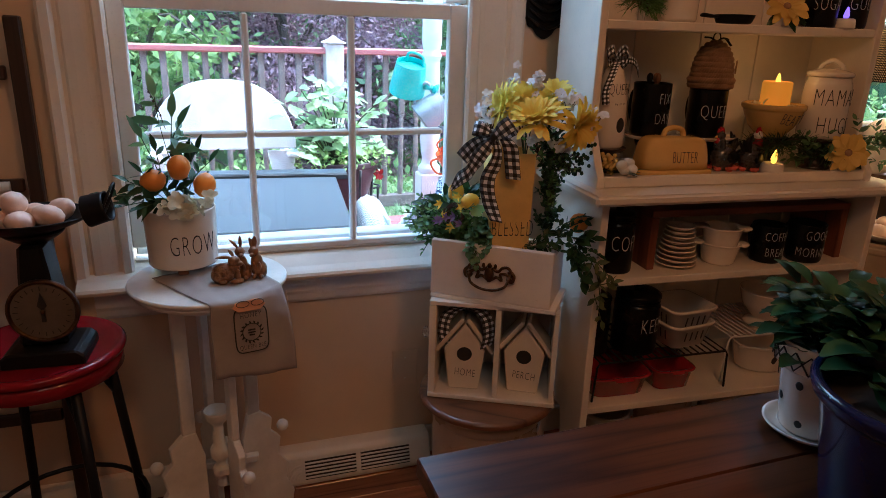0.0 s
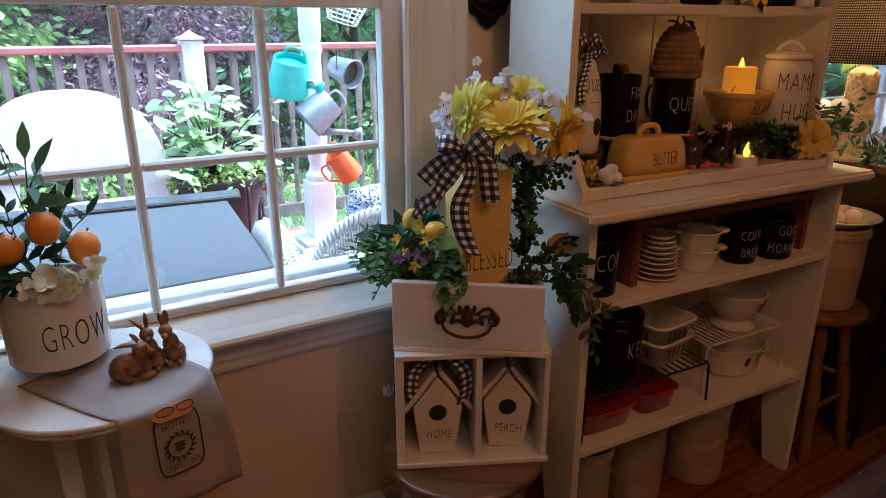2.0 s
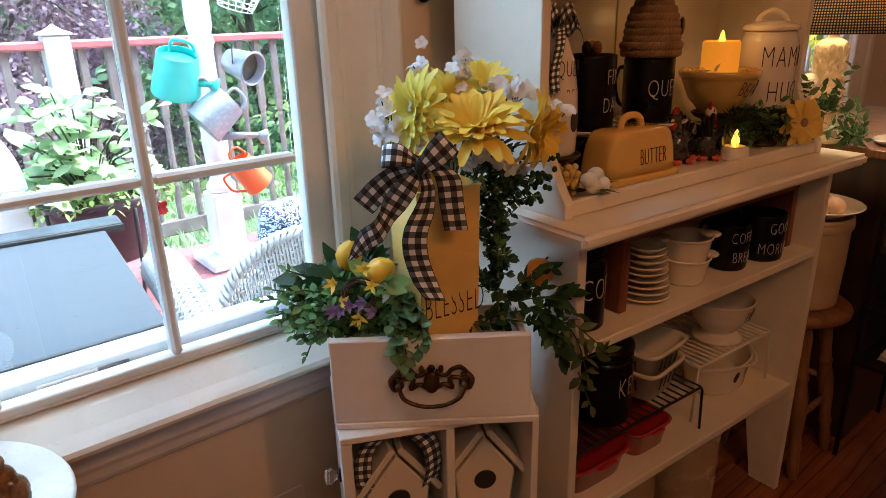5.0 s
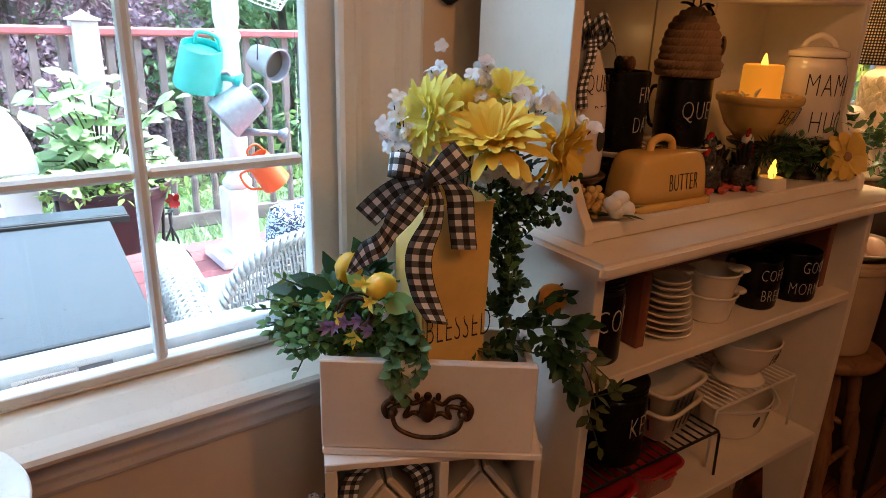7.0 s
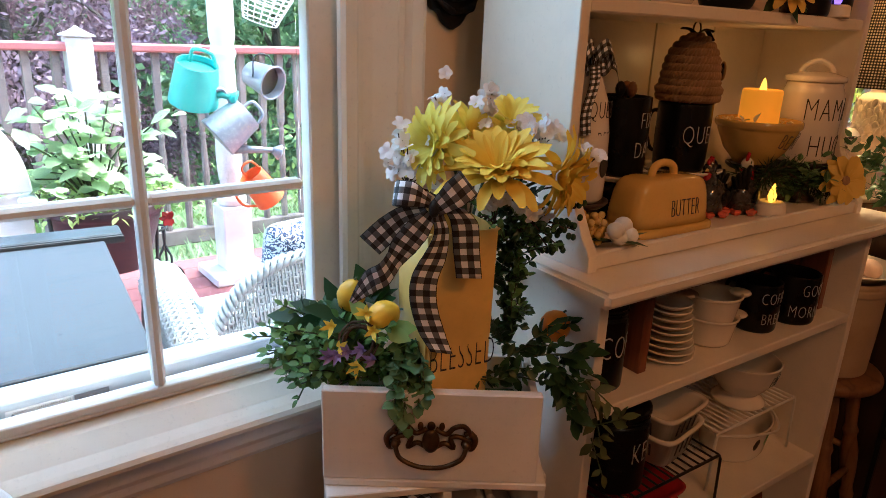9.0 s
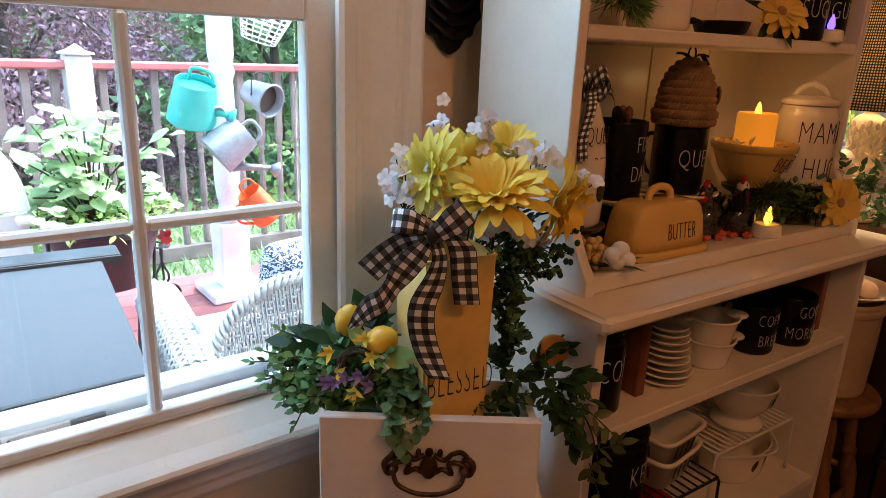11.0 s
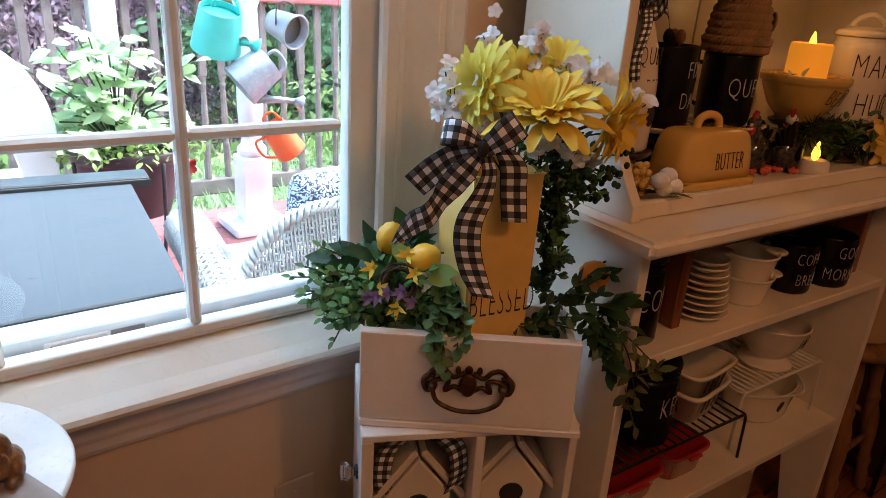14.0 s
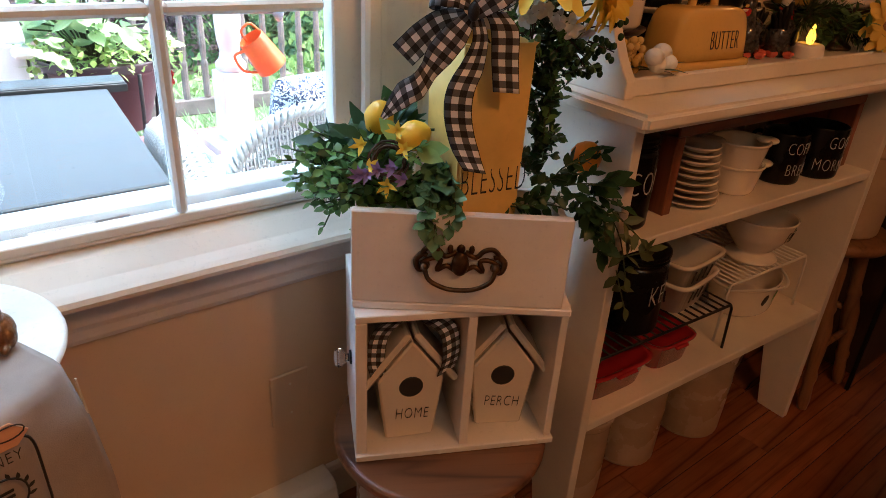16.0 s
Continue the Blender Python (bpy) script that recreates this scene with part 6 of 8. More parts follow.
bush("dark_leaf_spray", "broad dark lemon leaves behind the boxwood", FL, M_DARKLEAF,
     [((-0.14, -0.03, 0.86), (-0.190, -0.03, 0.878)), ((-0.15, -0.03, 0.86), (-0.222, -0.03, 0.868)), ((-0.12, -0.02, 0.87), (-0.130, -0.02, 0.902)), ((-0.13, -0.04, 0.86), (-0.165, -0.06, 0.885))], 0.058, 0.034, 2.5, None, 0.7)
t = thing("lime_leaf_sprig", "bright lime silk leaf beside the lemons", "greenery", FL)
s = Soup()
for p, d in (((-0.090, -0.085, 0.886), (0.9, -0.2, 0.15)), ((-0.118, -0.08, 0.895), (-0.5, -0.2, 0.6)), ((-0.094, -0.088, 0.884), (0.8, -0.4, -0.1))):
    s.leaf(p, d, (0, -0.9, 0.5), 0.036, 0.022, 0.15, 0.1)
s.put("leaves", M_LIGHTLEAF, t)


def fruit(name, label, cat, m, r, material, stretch=1.18):
    t_ = thing(name, label, cat, m)
    part("flesh", bm_lathe([(0, -r * stretch), (r * 0.32, -r * stretch * 0.93), (r * 0.72, -r * stretch * 0.68), (r, -0.0), (r * 0.9, r * 0.5), (r * 0.58, r * stretch * 0.82), (r * 0.22, r * stretch * 1.0), (0, r * stretch * 1.06)], 24), material, t_, "", None, True)
    part("stalk", bm_tube([(0, 0, r * stretch), (0.002, 0, r * stretch * 1.22)], 0.0016, 6), M_STEM, t_)
    return t_


fruit("lemon", "yellow faux lemon among the leaves", "fruit", FL @ pose(-0.149, -0.04, 0.909, 0, 12), 0.0195, M_LEMON)
fruit("lemon", "yellow faux lemon beside the lime leaf", "fruit", FL @ pose(-0.101, -0.075, 0.899, 0, 65), 0.0195, M_LEMON)
nest = thing("twig_nest", "small dark twig nest in the greenery", "nest", FL @ pose(-0.128, -0.098, 0.872, 70))
for k in range(9):
    r = rnd(0.016, 0.026)
    a0 = rnd(0, 6)
    part("twig", bm_tube([(r * math.cos(a0 + a), r * math.sin(a0 + a), rnd(-0.004, 0.006)) for a in [0.5 * i for i in range(11)]], 0.0012, 5), M_TWIG, nest)
for mt, lab, pts_ in ((M_PETALY, "small yellow silk trumpet flower in the boxwood", ((-0.160, -0.10, 0.892), (-0.108, -0.11, 0.893), (-0.126, -0.118, 0.850), (-0.150, -0.112, 0.868), (-0.118, -0.10, 0.912))),
                      (M_PURPLE, "small lavender silk flower in the boxwood", ((-0.150, -0.115, 0.862), (-0.138, -0.118, 0.868), (-0.118, -0.118, 0.872), (-0.104, -0.115, 0.856), (-0.158, -0.11, 0.855)))):
    for p in pts_:
        t = thing("silk_flower", lab, "flower", FL @ pose(*p), "small silk flowers")
        s = Soup()
        o = Vector((rnd(-1.2, 1.2), -0.7, rnd(-0.2, 1.0)))
        for k in range(5):
            a = 1.257 * k + rnd(-0.2, 0.2)
            s.leaf((0, 0, 0), Vector((math.cos(a) * 0.7, -0.7, math.sin(a) * 0.7)) + o * 0.6, (0, -1, 0.2), rnd(0.013, 0.020), 0.0065, 0.3, 0.3)
        s.put("petals", mt, t)

random.seed(9)
bush("leafy_garland", "sage green garland running along the drawer", FL, M_DARKLEAF,
     [((-0.005, -0.055, 0.802), (0.060, -0.065, 0.812)), ((0.03, -0.05, 0.81), (0.10, -0.05, 0.824)), ((0.06, -0.04, 0.83), (0.135, -0.03, 0.850)), ((0.09, -0.03, 0.83), (0.160, -0.02, 0.830)),
      ((0.05, -0.05, 0.805), (0.11, -0.06, 0.810)), ((0.11, -0.03, 0.82), (0.165, -0.03, 0.795)), ((0.10, -0.02, 0.84), (0.150, 0.0, 0.870)), ((0.12, -0.03, 0.82), (0.172, -0.03, 0.762)),
      ((0.12, -0.02, 0.81), (0.150, -0.03, 0.760)), ((0.13, -0.02, 0.80), (0.168, -0.03, 0.735)), ((0.13, -0.02, 0.82), (0.190, -0.02, 0.800)), ((0.08, -0.03, 0.83), (0.12, -0.03, 0.87)), ((0.02, -0.05, 0.80), (0.04, -0.07, 0.812))], 0.024, 0.013, 12)
bush("dark_leaf_spray", "broad dark leaves reaching to the hutch", FL, M_DARKLEAF,
     [((0.13, -0.02, 0.83), (0.168, -0.02, 0.836)), ((0.13, -0.02, 0.81), (0.160, -0.03, 0.740))], 0.046, 0.024, 2.0, None, 0.6)
bush("trailing_vine", "olive trailing vine hanging beside the hutch shelves", FL, foliage("olive_leaf", (0.03, 0.05, 0.015), (0.12, 0.15, 0.05), 0.5, 0.15),
     [((0.165, -0.02, 0.80), (0.214, -0.03, 0.762)), ((0.170, -0.02, 0.79), (0.205, -0.03, 0.700)), ((0.19, -0.03, 0.71), (0.212, -0.03, 0.650)), ((0.19, -0.03, 0.73), (0.228, -0.035, 0.748))], 0.032, 0.016, 5, None, 0.8)
bush("boxwood_garland", "narrow boxwood garland rising beside the vase", FL, M_BOX,
     [((0.070, -0.01, 0.85), (0.064, -0.02, 0.92)), ((0.066, -0.01, 0.90), (0.070, -0.02, 0.97)), ((0.070, -0.01, 0.95), (0.080, -0.02, 1.02)), ((0.078, -0.01, 0.98), (0.110, -0.02, 1.01)),
      ((0.075, -0.01, 0.99), (0.060, -0.03, 1.03)), ((0.080, 0.0, 0.97), (0.118, -0.01, 0.985)), ((0.062, -0.01, 0.87), (0.080, -0.02, 0.90)), ((0.09, 0, 1.0), (0.10, 0, 1.04)), ((0.060, -0.01, 0.93), (0.084, -0.02, 0.945)),
      ((0.05, -0.02, 0.99), (0.03, -0.05, 1.02)), ((0.03, 0, 1.02), (0.01, -0.05, 1.045)), ((0.03, 0.02, 1.0), (0.06, 0.01, 1.06))], 0.015, 0.010, 14)
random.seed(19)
# inner boxwood: the shade behind the vase is put into darker leaf colours
bush("boxwood_garland", "thick boxwood mass behind the vase, shade in its leaf colour", FL, foliage("shaded_boxwood", (0.010, 0.032, 0.010), (0.045, 0.115, 0.035), 0.45, 0.15),
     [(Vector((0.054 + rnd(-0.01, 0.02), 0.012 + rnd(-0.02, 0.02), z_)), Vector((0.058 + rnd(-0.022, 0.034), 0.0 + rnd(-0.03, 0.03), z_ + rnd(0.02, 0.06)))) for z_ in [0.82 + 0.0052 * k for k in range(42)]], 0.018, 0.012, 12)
t = thing("berry_twigs", "thin twigs with dark berries beside the flowers", "greenery", FL)
bm = bmesh.new()
first = None
for k in range(13):
    e = Vector((rnd(0.09, 0.145), rnd(-0.03, 0.02), rnd(0.975, 1.035)))
    stem_to(bm, (0.065, -0.01, 1.0), e, 0.0009, 0.012)
    for q in range(4):
        at_ = Matrix.Translation(e + Vector((rnd(-0.014, 0.014), rnd(-0.008, 0.008), rnd(-0.012, 0.012))))
        if first is None:
            first = part("berry", bm_ball(0.0040, (0, 0, 0), (1, 1, 1.2), 8), M_PINE, t, "", at_, True)
        else:
            o = new("berry", first.data)
            o.parent = t
            o.matrix_basis = at_
tagged(part("twig_mass", bm, M_TWIG, t), kind="stuff")
fruit("orange", "orange faux citrus with a dark leaf beside the hutch", "fruit", FL @ pose(0.131, 0.02, 0.856, 0, 25), 0.0225, M_ORANGE, 1.05)
t = thing("citrus_leaf", "dark curled leaf over the orange fruit", "leaf", FL)
s = Soup()
s.leaf((0.118, -0.004, 0.866), (0.75, -0.25, 0.65), (0, -0.3, 1), 0.048, 0.013, 0.3, 0.35)
s.leaf((0.112, 0.0, 0.846), (-0.2, -0.3, 0.9), (-1, -0.3, 0), 0.035, 0.014, 0.3, 0.2)
s.put("blade", M_DARKLEAF, t)


# ---- white plant stand with its pot, rabbits and runner ----
TC, TZ = (-0.041, 1.727), 0.720
stand = thing("plant_stand", "white painted round plant stand with scrolled plank legs", "side table", pose(*TC, 0))
part("top", bm_lathe(rounded([(0, TZ - 0.026), (0.157, TZ - 0.026), (0.167, TZ - 0.024), (0.171, TZ - 0.016), (0.167, TZ - 0.013), (0.175, TZ - 0.011), (0.178, TZ - 0.005), (0.175, TZ), (0, TZ)]), 72), M_TABLEW, stand)
part("apron_ring", bm_lathe([(0, TZ - 0.045), (0.125, TZ - 0.045), (0.128, TZ - 0.027), (0, TZ - 0.027)], 48), M_TABLEW, stand)
leg = bm_prism([(-0.016, 0.33), (0.016, 0.33), (0.016, TZ - 0.046), (-0.016, TZ - 0.046)], 0.018, 0.002)
foot = [(-0.035, 0.0), (0.095, 0.0), (0.104, 0.05), (0.082, 0.10), (0.090, 0.145), (0.062, 0.185), (0.070, 0.235), (0.044, 0.262), (0.048, 0.300), (0.016, 0.329), (-0.016, 0.329), (-0.034, 0.26)]
bm_prism(foot, 0.018, 0.002, leg)
first = None
for k in range(4):
    a = 20 + 90 * k
    mm = pose(0, 0, 0, 0, 0, a) @ pose(0.082, -0.009, 0)
    if first is None:
        first = part("leg", leg, M_TABLEW, stand, "", mm)
    else:
        first_k = new("leg", first.data)
        first_k.parent = stand
        first_k.matrix_basis = mm
    part("ball_knob", bm_ball(0.016, (0, 0, 0), (1, 1, 1), 12), M_TABLEW, stand, "", mm @ pose(0.080, 0.009, 0.262), True)
part("stretcher", bm_box(0.17, 0.022, 0.018, (0, 0, 0.205), 0.002), M_TABLEW, stand)
part("turned_cup", bm_lathe(rounded([(0, 0.224), (0.014, 0.224), (0.012, 0.25), (0.021, 0.262), (0.021, 0.278), (0.012, 0.288), (0.012, 0.298), (0.024, 0.312), (0.024, 0.33), (0.014, 0.346), (0.012, 0.40), (0.028, 0.418), (0.032, 0.436), (0.030, 0.440), (0.020, 0.425), (0, 0.42)]), 28, None, pose(-0.007, -0.045, -0.045)), M_TABLEW, stand, "", None, True)
part("cross_stretcher", bm_box(0.022, 0.15, 0.0175, (0, 0, 0.2055), 0.002, None, pose(0, 0, 0.0185)), M_TABLEW, stand)

# linen runner: flat on the top, then over the round edge
run = thing("linen_runner", "grey linen tea towel with honey jar emblem over an edge", "tea towel", pose(0, 0, 0))
wv = Vector((0.158, 0.070, 0)).normalized()
dv = Vector((wv.y, -wv.x, 0))
CW = 0.172
o0 = Vector((*TC, 0)) + wv * 0.015
me = bpy.data.meshes.new("cloth")
vs, fs = [], []
NX, NY = 26, 34
for i in range(NY + 1):
    for k in range(NX + 1):
        s_ = k / NX - 0.5
        across = s_ * CW
        edge = math.sqrt(0.1785 ** 2 - (across + 0.015) ** 2)      # where the round top ends
        run_ = -0.060 + i * (edge + 0.060 + 0.185 + 0.02 * s_) / NY
        if run_ < edge:
            d_, z_ = run_, TZ + 0.003
        else:
            h_ = run_ - edge
            r_ = 0.006
            if h_ < r_ * 1.57:
                d_, z_ = edge + r_ * math.sin(h_ / r_), TZ + 0.003 - r_ * (1 - math.cos(h_ / r_))
            else:
                hh = h_ - r_ * 1.57
                d_, z_ = edge + r_ + 0.05 * hh, TZ + 0.003 - r_ - hh
                d_ += across * 0.20 * min(1, hh / 0.05)
                d_ += (0.1785 - edge) * min(1, hh / 0.12) * 0.8 + 0.004 * math.sin(26 * s_ * 0.4 + 1.0) * hh / 0.18
        z_ += 0.0006 * math.sin(31 * s_ + 0.35 * i)
        vs.append(tuple(o0 + wv * (across * (1 + 0.04 * i / NY) - 0.030 * max(0.0, 0.5 - s_ ) * max(0.0, 1 - run_ / max(edge, 0.01)) ** 0.7) + dv * d_ + Vector((0, 0, z_))))
for i in range(NY):
    for k in range(NX):
        a = i * (NX + 1) + k
        fs.append((a, a + 1, a + NX + 2, a + NX + 1))
me.from_pydata(vs, [], fs)
for p in me.polygons:
    p.use_smooth = True
me.materials.append(M_LINEN)
cl = new("cloth", me)
cl.parent = run
sol = cl.modifiers.new("thickness", "SOLIDIFY")
sol.thickness, sol.offset = 0.0016, 0.0
hang = Matrix.Translation(o0 + dv * 0.1905 - wv * 0.010 + Vector((0, 0, TZ - 0.057))) @ Matrix.Rotation(math.atan2(wv.y, wv.x) - 0.197, 4, "Z") @ pose(0, -0.004, 0, -5) @ Matrix.Scale(0.98, 4)
fr = [(0.036 * math.copysign(abs(math.cos(a)) ** 0.35, math.cos(a)), 0, 0.052 * math.copysign(abs(math.sin(a)) ** 0.35, math.sin(a)) - 0.008) for a in [2 * math.pi * k / 40 for k in range(40)]]
part("jar_outline", bm_tube(fr, 0.0014, 5, True), M_INKB, run, "black stitched jar outline", hang)
writing("HONEY", 0.013, run, M_INKB, hang @ pose(0, -0.0008, 0.020), 0.75)
writing("QUEEN BEE", 0.011, run, M_INKB, hang @ pose(0, -0.0008, -0.052), 0.7)
part("wreath", bm_tube([(0.020 * math.cos(a), 0, 0.020 * math.sin(a) - 0.014) for a in [2 * math.pi * k / 20 for k in range(20)]], 0.0011, 5, True), M_INKB, run, "", hang)
s = Soup()
for k in range(16):
    a = 2 * math.pi * k / 16
    s.leaf((0.020 * math.cos(a), -0.001, 0.020 * math.sin(a) - 0.014), (math.cos(a + 0.7), 0, math.sin(a + 0.7)), (0, -1, 0), 0.008, 0.004, 0.05, 0.0)
s.put("wreath_leaves", M_INKB, run, "", hang)
for k in range(3):
    part("printed_bar", bm_box(0.016 - 0.004 * (k == 0), 0.0008, 0.003, (0, -0.0004, -0.022 + 0.006 * k), 0), M_INKB, run, "", hang)
patch = part("apricot_patch", bm_prism([(-0.026, 0.036), (0.022, 0.036), (0.034, 0.048), (0.020, 0.062), (-0.030, 0.058), (-0.038, 0.046)], 0.002, 0.0006), M_APRICOT, run, "apricot felt patch with a string bow", hang @ pose(0, -0.003, 0))
for s_ in (-1, 1):
    part("string_loop", bm_tube([(s_ * 0.016 + 0.014 * math.cos(a), -0.003, 0.054 + 0.007 * math.sin(a)) for a in [2 * math.pi * k / 14 for k in range(14)]], 0.0008, 5, True), M_TWIG, patch)
part("hanging_cord", bm_tube(spline([tuple(wv * 0.086 + Vector((0, 0, 0.045))), tuple(wv * 0.090 + dv * 0.006 + Vector((0, 0, -0.03))), tuple(wv * 0.098 + dv * 0.008 + Vector((0, 0, -0.135)))], 6), 0.0012, 5), M_WAXW, run, "thin white cord", Matrix.Translation(o0 + dv * 0.176 + Vector((0, 0, TZ - 0.05))))

# pot with its citrus plant
PC = (-0.095, 1.794)
pot = thing("lettered_planter", "cream ceramic planter lettered in black on a wooden base", "planter", pose(*PC, TZ + 0.0075) @ Matrix.Diagonal((1.05, 1.05, 1.0, 1)))
b = part("body", bm_lathe(rounded([(0, 0.012), (0.070, 0.012), (0.074, 0.016), (0.077, 0.145), (0.075, 0.149), (0.072, 0.146), (0.070, 0.12), (0, 0.12)]), 48), M_CERW, pot, "", None, True)
for a in (30, 150, 270):
    part("foot", bm_box(0.022, 0.016, 0.012, (0.055 * math.cos(radians(a)), 0.055 * math.sin(radians(a)), 0), 0.002), M_LID, pot)
writing("GROW", 0.050, b, M_INKB, pose(0, 0, 0.050, 0, 0, 22) @ pose(0, -0.0762, 0), 0.46, 0.0762)
part("soil", bm_lathe([(0, 0.124), (0.0695, 0.121)], 32), M_TWIG, pot)
PL = pose(-0.102, 1.762, -0.024)
for x_, y_, z_, rl in ((0.016, -0.010, 0.997, 5), (-0.042, 0.010, 0.965, 70), (0.067, 0.0, 0.953, 15)):
    fruit("mandarin", "orange faux mandarin in the planter", "fruit", PL @ pose(x_, y_, z_, 0, rl), 0.0255, M_ORANGE, 1.12)
random.seed(11)
bush("citrus_sprays", "dark citrus leaf sprays in the planter", PL, M_DARKLEAF,
     [((0, 0.02, 0.90), (-0.060, 0.0, 0.985)), ((0, 0.02, 0.90), (-0.085, -0.02, 0.970)), ((-0.02, 0.0, 0.91), (-0.125, -0.03, 0.945)), ((-0.03, 0.0, 0.91), (-0.100, -0.05, 0.925)), ((0.02, 0.02, 0.91), (0.055, 0.01, 1.03)),
      ((0.02, 0.02, 0.91), (0.080, 0.03, 1.00)), ((0, 0.02, 0.92), (0.030, 0.02, 1.02)), ((-0.01, 0.02, 0.92), (-0.03, 0.02, 1.03)), ((-0.02, 0.0, 0.91), (-0.06, -0.05, 0.92))], 0.050, 0.018, 4.2, None, 0.7)
bush("tall_citrus_twig", "tall leafy twig rising from the planter", PL, M_EUC,
     [((-0.01, 0.02, 0.92), (-0.055, 0.01, 1.06)), ((0.0, 0.02, 0.95), (0.010, 0.01, 1.105)), ((0.0, 0.01, 1.0), (-0.020, 0.0, 1.15)), ((0.0, 0.01, 1.02), (0.022, 0.0, 1.085))], 0.068, 0.025, 1.3, None, 1.2, 0.35)
t = thing("bare_twig", "thin budded twig above the planter", "twig", PL)
bm = bm_tube(spline([(-0.005, 0.01, 1.08), (-0.018, 0.01, 1.13), (-0.034, 0.01, 1.168)], 5), 0.0009, 5)
for k in range(6):
    bm_ball(0.0022, (-0.012 - 0.004 * k, 0.008, 1.11 + 0.010 * k), (1, 1, 1.4), 6, bm)
part("twig", bm, M_TWIG, t)
t = thing("hydrangea_blossoms", "cream silk hydrangea blossoms in the planter", "flower", PL)
s = Soup()
for k in range(15):
    c = (0.006, -0.054, 0.918) if k % 2 else (0.052, -0.050, 0.922)
    floret(s, Vector(c) + Vector((rnd(-0.026, 0.026), rnd(-0.012, 0.012), rnd(-0.020, 0.022))), rnd(0.016, 0.022))
s.put("petals", M_PETALC, t)

# rabbits: one cast figure, x to the side, y away from the table's edge
rab = bmesh.new()


def lump(r, at, scale=(1, 1, 1), rx=0, ry=0, rz=0):
    bm_ball(r, (0, 0, 0), scale, 16, rab, pose(*at, rx, ry, rz))


def ear(a, b_, w):
    pts_ = spline([a, (Vector(a) + Vector(b_)) * 0.5 + Vector((0, 0.003, 0.001)), b_], 4)
    bm_tube(pts_, [w * k for k in (0.55, 0.8, 0.98, 1.05, 1.0, 0.9, 0.72, 0.48, 0.15)], 10, False, rab, flat=0.55)


# lying rabbit
lump(0.026, (-0.006, 0.0, 0.026), (1.25, 0.95, 1.0))
lump(0.021, (-0.018, -0.006, 0.021), (1.05, 0.95, 1.0))
lump(0.020, (0.015, 0.0, 0.034), (0.95, 0.9, 1.15), 0, 20)
lump(0.0145, (0.021, -0.004, 0.058), (1.1, 0.95, 0.95))
lump(0.0085, (0.034, -0.009, 0.053), (1.2, 0.9, 0.8))
ear((0.012, 0.002, 0.066), (-0.026, -0.002, 0.067), 0.0085)
ear((0.018, 0.008, 0.068), (0.004, 0.016, 0.084), 0.007)
for p, sc in (((0.022, -0.020, 0.007), (1.4, 0.8, 0.8)), ((0.034, -0.014, 0.007), (1.3, 0.8, 0.9)), ((-0.008, -0.024, 0.007), (1.5, 0.8, 0.8))):
    lump(0.008, p, sc)
lump(0.011, (0.028, -0.010, 0.022), (0.7, 0.8, 1.6), 10)
# sitting rabbits
for ox, oy, turn_, top, lean in ((0.038, 0.026, 1, 0.076, -0.004), (0.077, 0.036, -1, 0.073, -0.009)):
    lump(0.022, (ox + 0.002, oy + 0.002, 0.022), (1.0, 1.05, 1.0))
    lump(0.017, (ox - 0.002, oy - 0.003, 0.042), (0.95, 0.9, 1.45))
    lump(0.0135, (ox + lean, oy - 0.006, top), (1.0, 1.1, 0.95))
    lump(0.0075, (ox + lean + 0.003 * turn_, oy - 0.019, top - 0.006), (0.9, 1.2, 0.8))
    lump(0.014, (ox + 0.014, oy - 0.006, 0.016), (0.7, 1.1, 1.15))
    for e in (-1, 1):
        lump(0.0075, (ox + 0.009 * e, oy - 0.022, 0.007), (0.8, 1.4, 0.8))
        lump(0.0065, (ox + 0.007 * e - 0.002, oy - 0.017, 0.032), (0.8, 0.9, 2.2), 12)
ear((0.030, 0.022, 0.085), (0.006, 0.024, 0.111), 0.0075)
ear((0.036, 0.024, 0.087), (0.035, 0.028, 0.119), 0.0078)
ear((0.064, 0.032, 0.083), (0.058, 0.036, 0.111), 0.0085)
ear((0.070, 0.034, 0.083), (0.071, 0.040, 0.113), 0.0085)
ob = part("rabbit_figurine", rab, M_BRONZE, None, "", pose(-0.001, 1.670, TZ + 0.0042, 0, 0, -7.3) @ Matrix.Scale(0.86, 4), True)
fuse = ob.modifiers.new("fused", "REMESH")
fuse.mode, fuse.voxel_size, fuse.use_smooth_shade = "VOXEL", 0.0014, True
tagged(ob, "bronze-coloured cast figurine of three huddled rabbits", "figurine")

# ---- red stool with the kitchen scale ----
SC = (-0.388, 1.655)
st = thing("red_metal_stool", "metal stool with glossy red seat and black legs", "stool", pose(*SC, 0))
part("seat", bm_lathe(rounded([(0, 0.606), (0.145, 0.606), (0.158, 0.600), (0.166, 0.604), (0.168, 0.614), (0.160, 0.621), (0.150, 0.618), (0, 0.614)]), 56), M_REDMET, st, "", None, True)
part("seat_skirt", bm_lathe([(0.152, 0.565), (0.158, 0.566), (0.158, 0.599), (0.152, 0.599)], 48), M_REDMET, st, "", None, True)
for k in range(4):
    a = radians(35 + 90 * k)
    c, s_ = math.cos(a), math.sin(a)
    part("leg", bm_tube([(0.135 * c, 0.135 * s_, 0.575), (0.19 * c, 0.19 * s_, 0.0)], 0.011, 8), M_BLACKMET, st, "", None, True)
    pts = spline([(0.142 * c, 0.142 * s_, 0.45), (0.10 * c, 0.10 * s_, 0.53), (0.05 * c, 0.05 * s_, 0.57)], 5)
    part("brace", bm_tube(pts, 0.006, 7), M_BLACKMET, st, "", None, True)
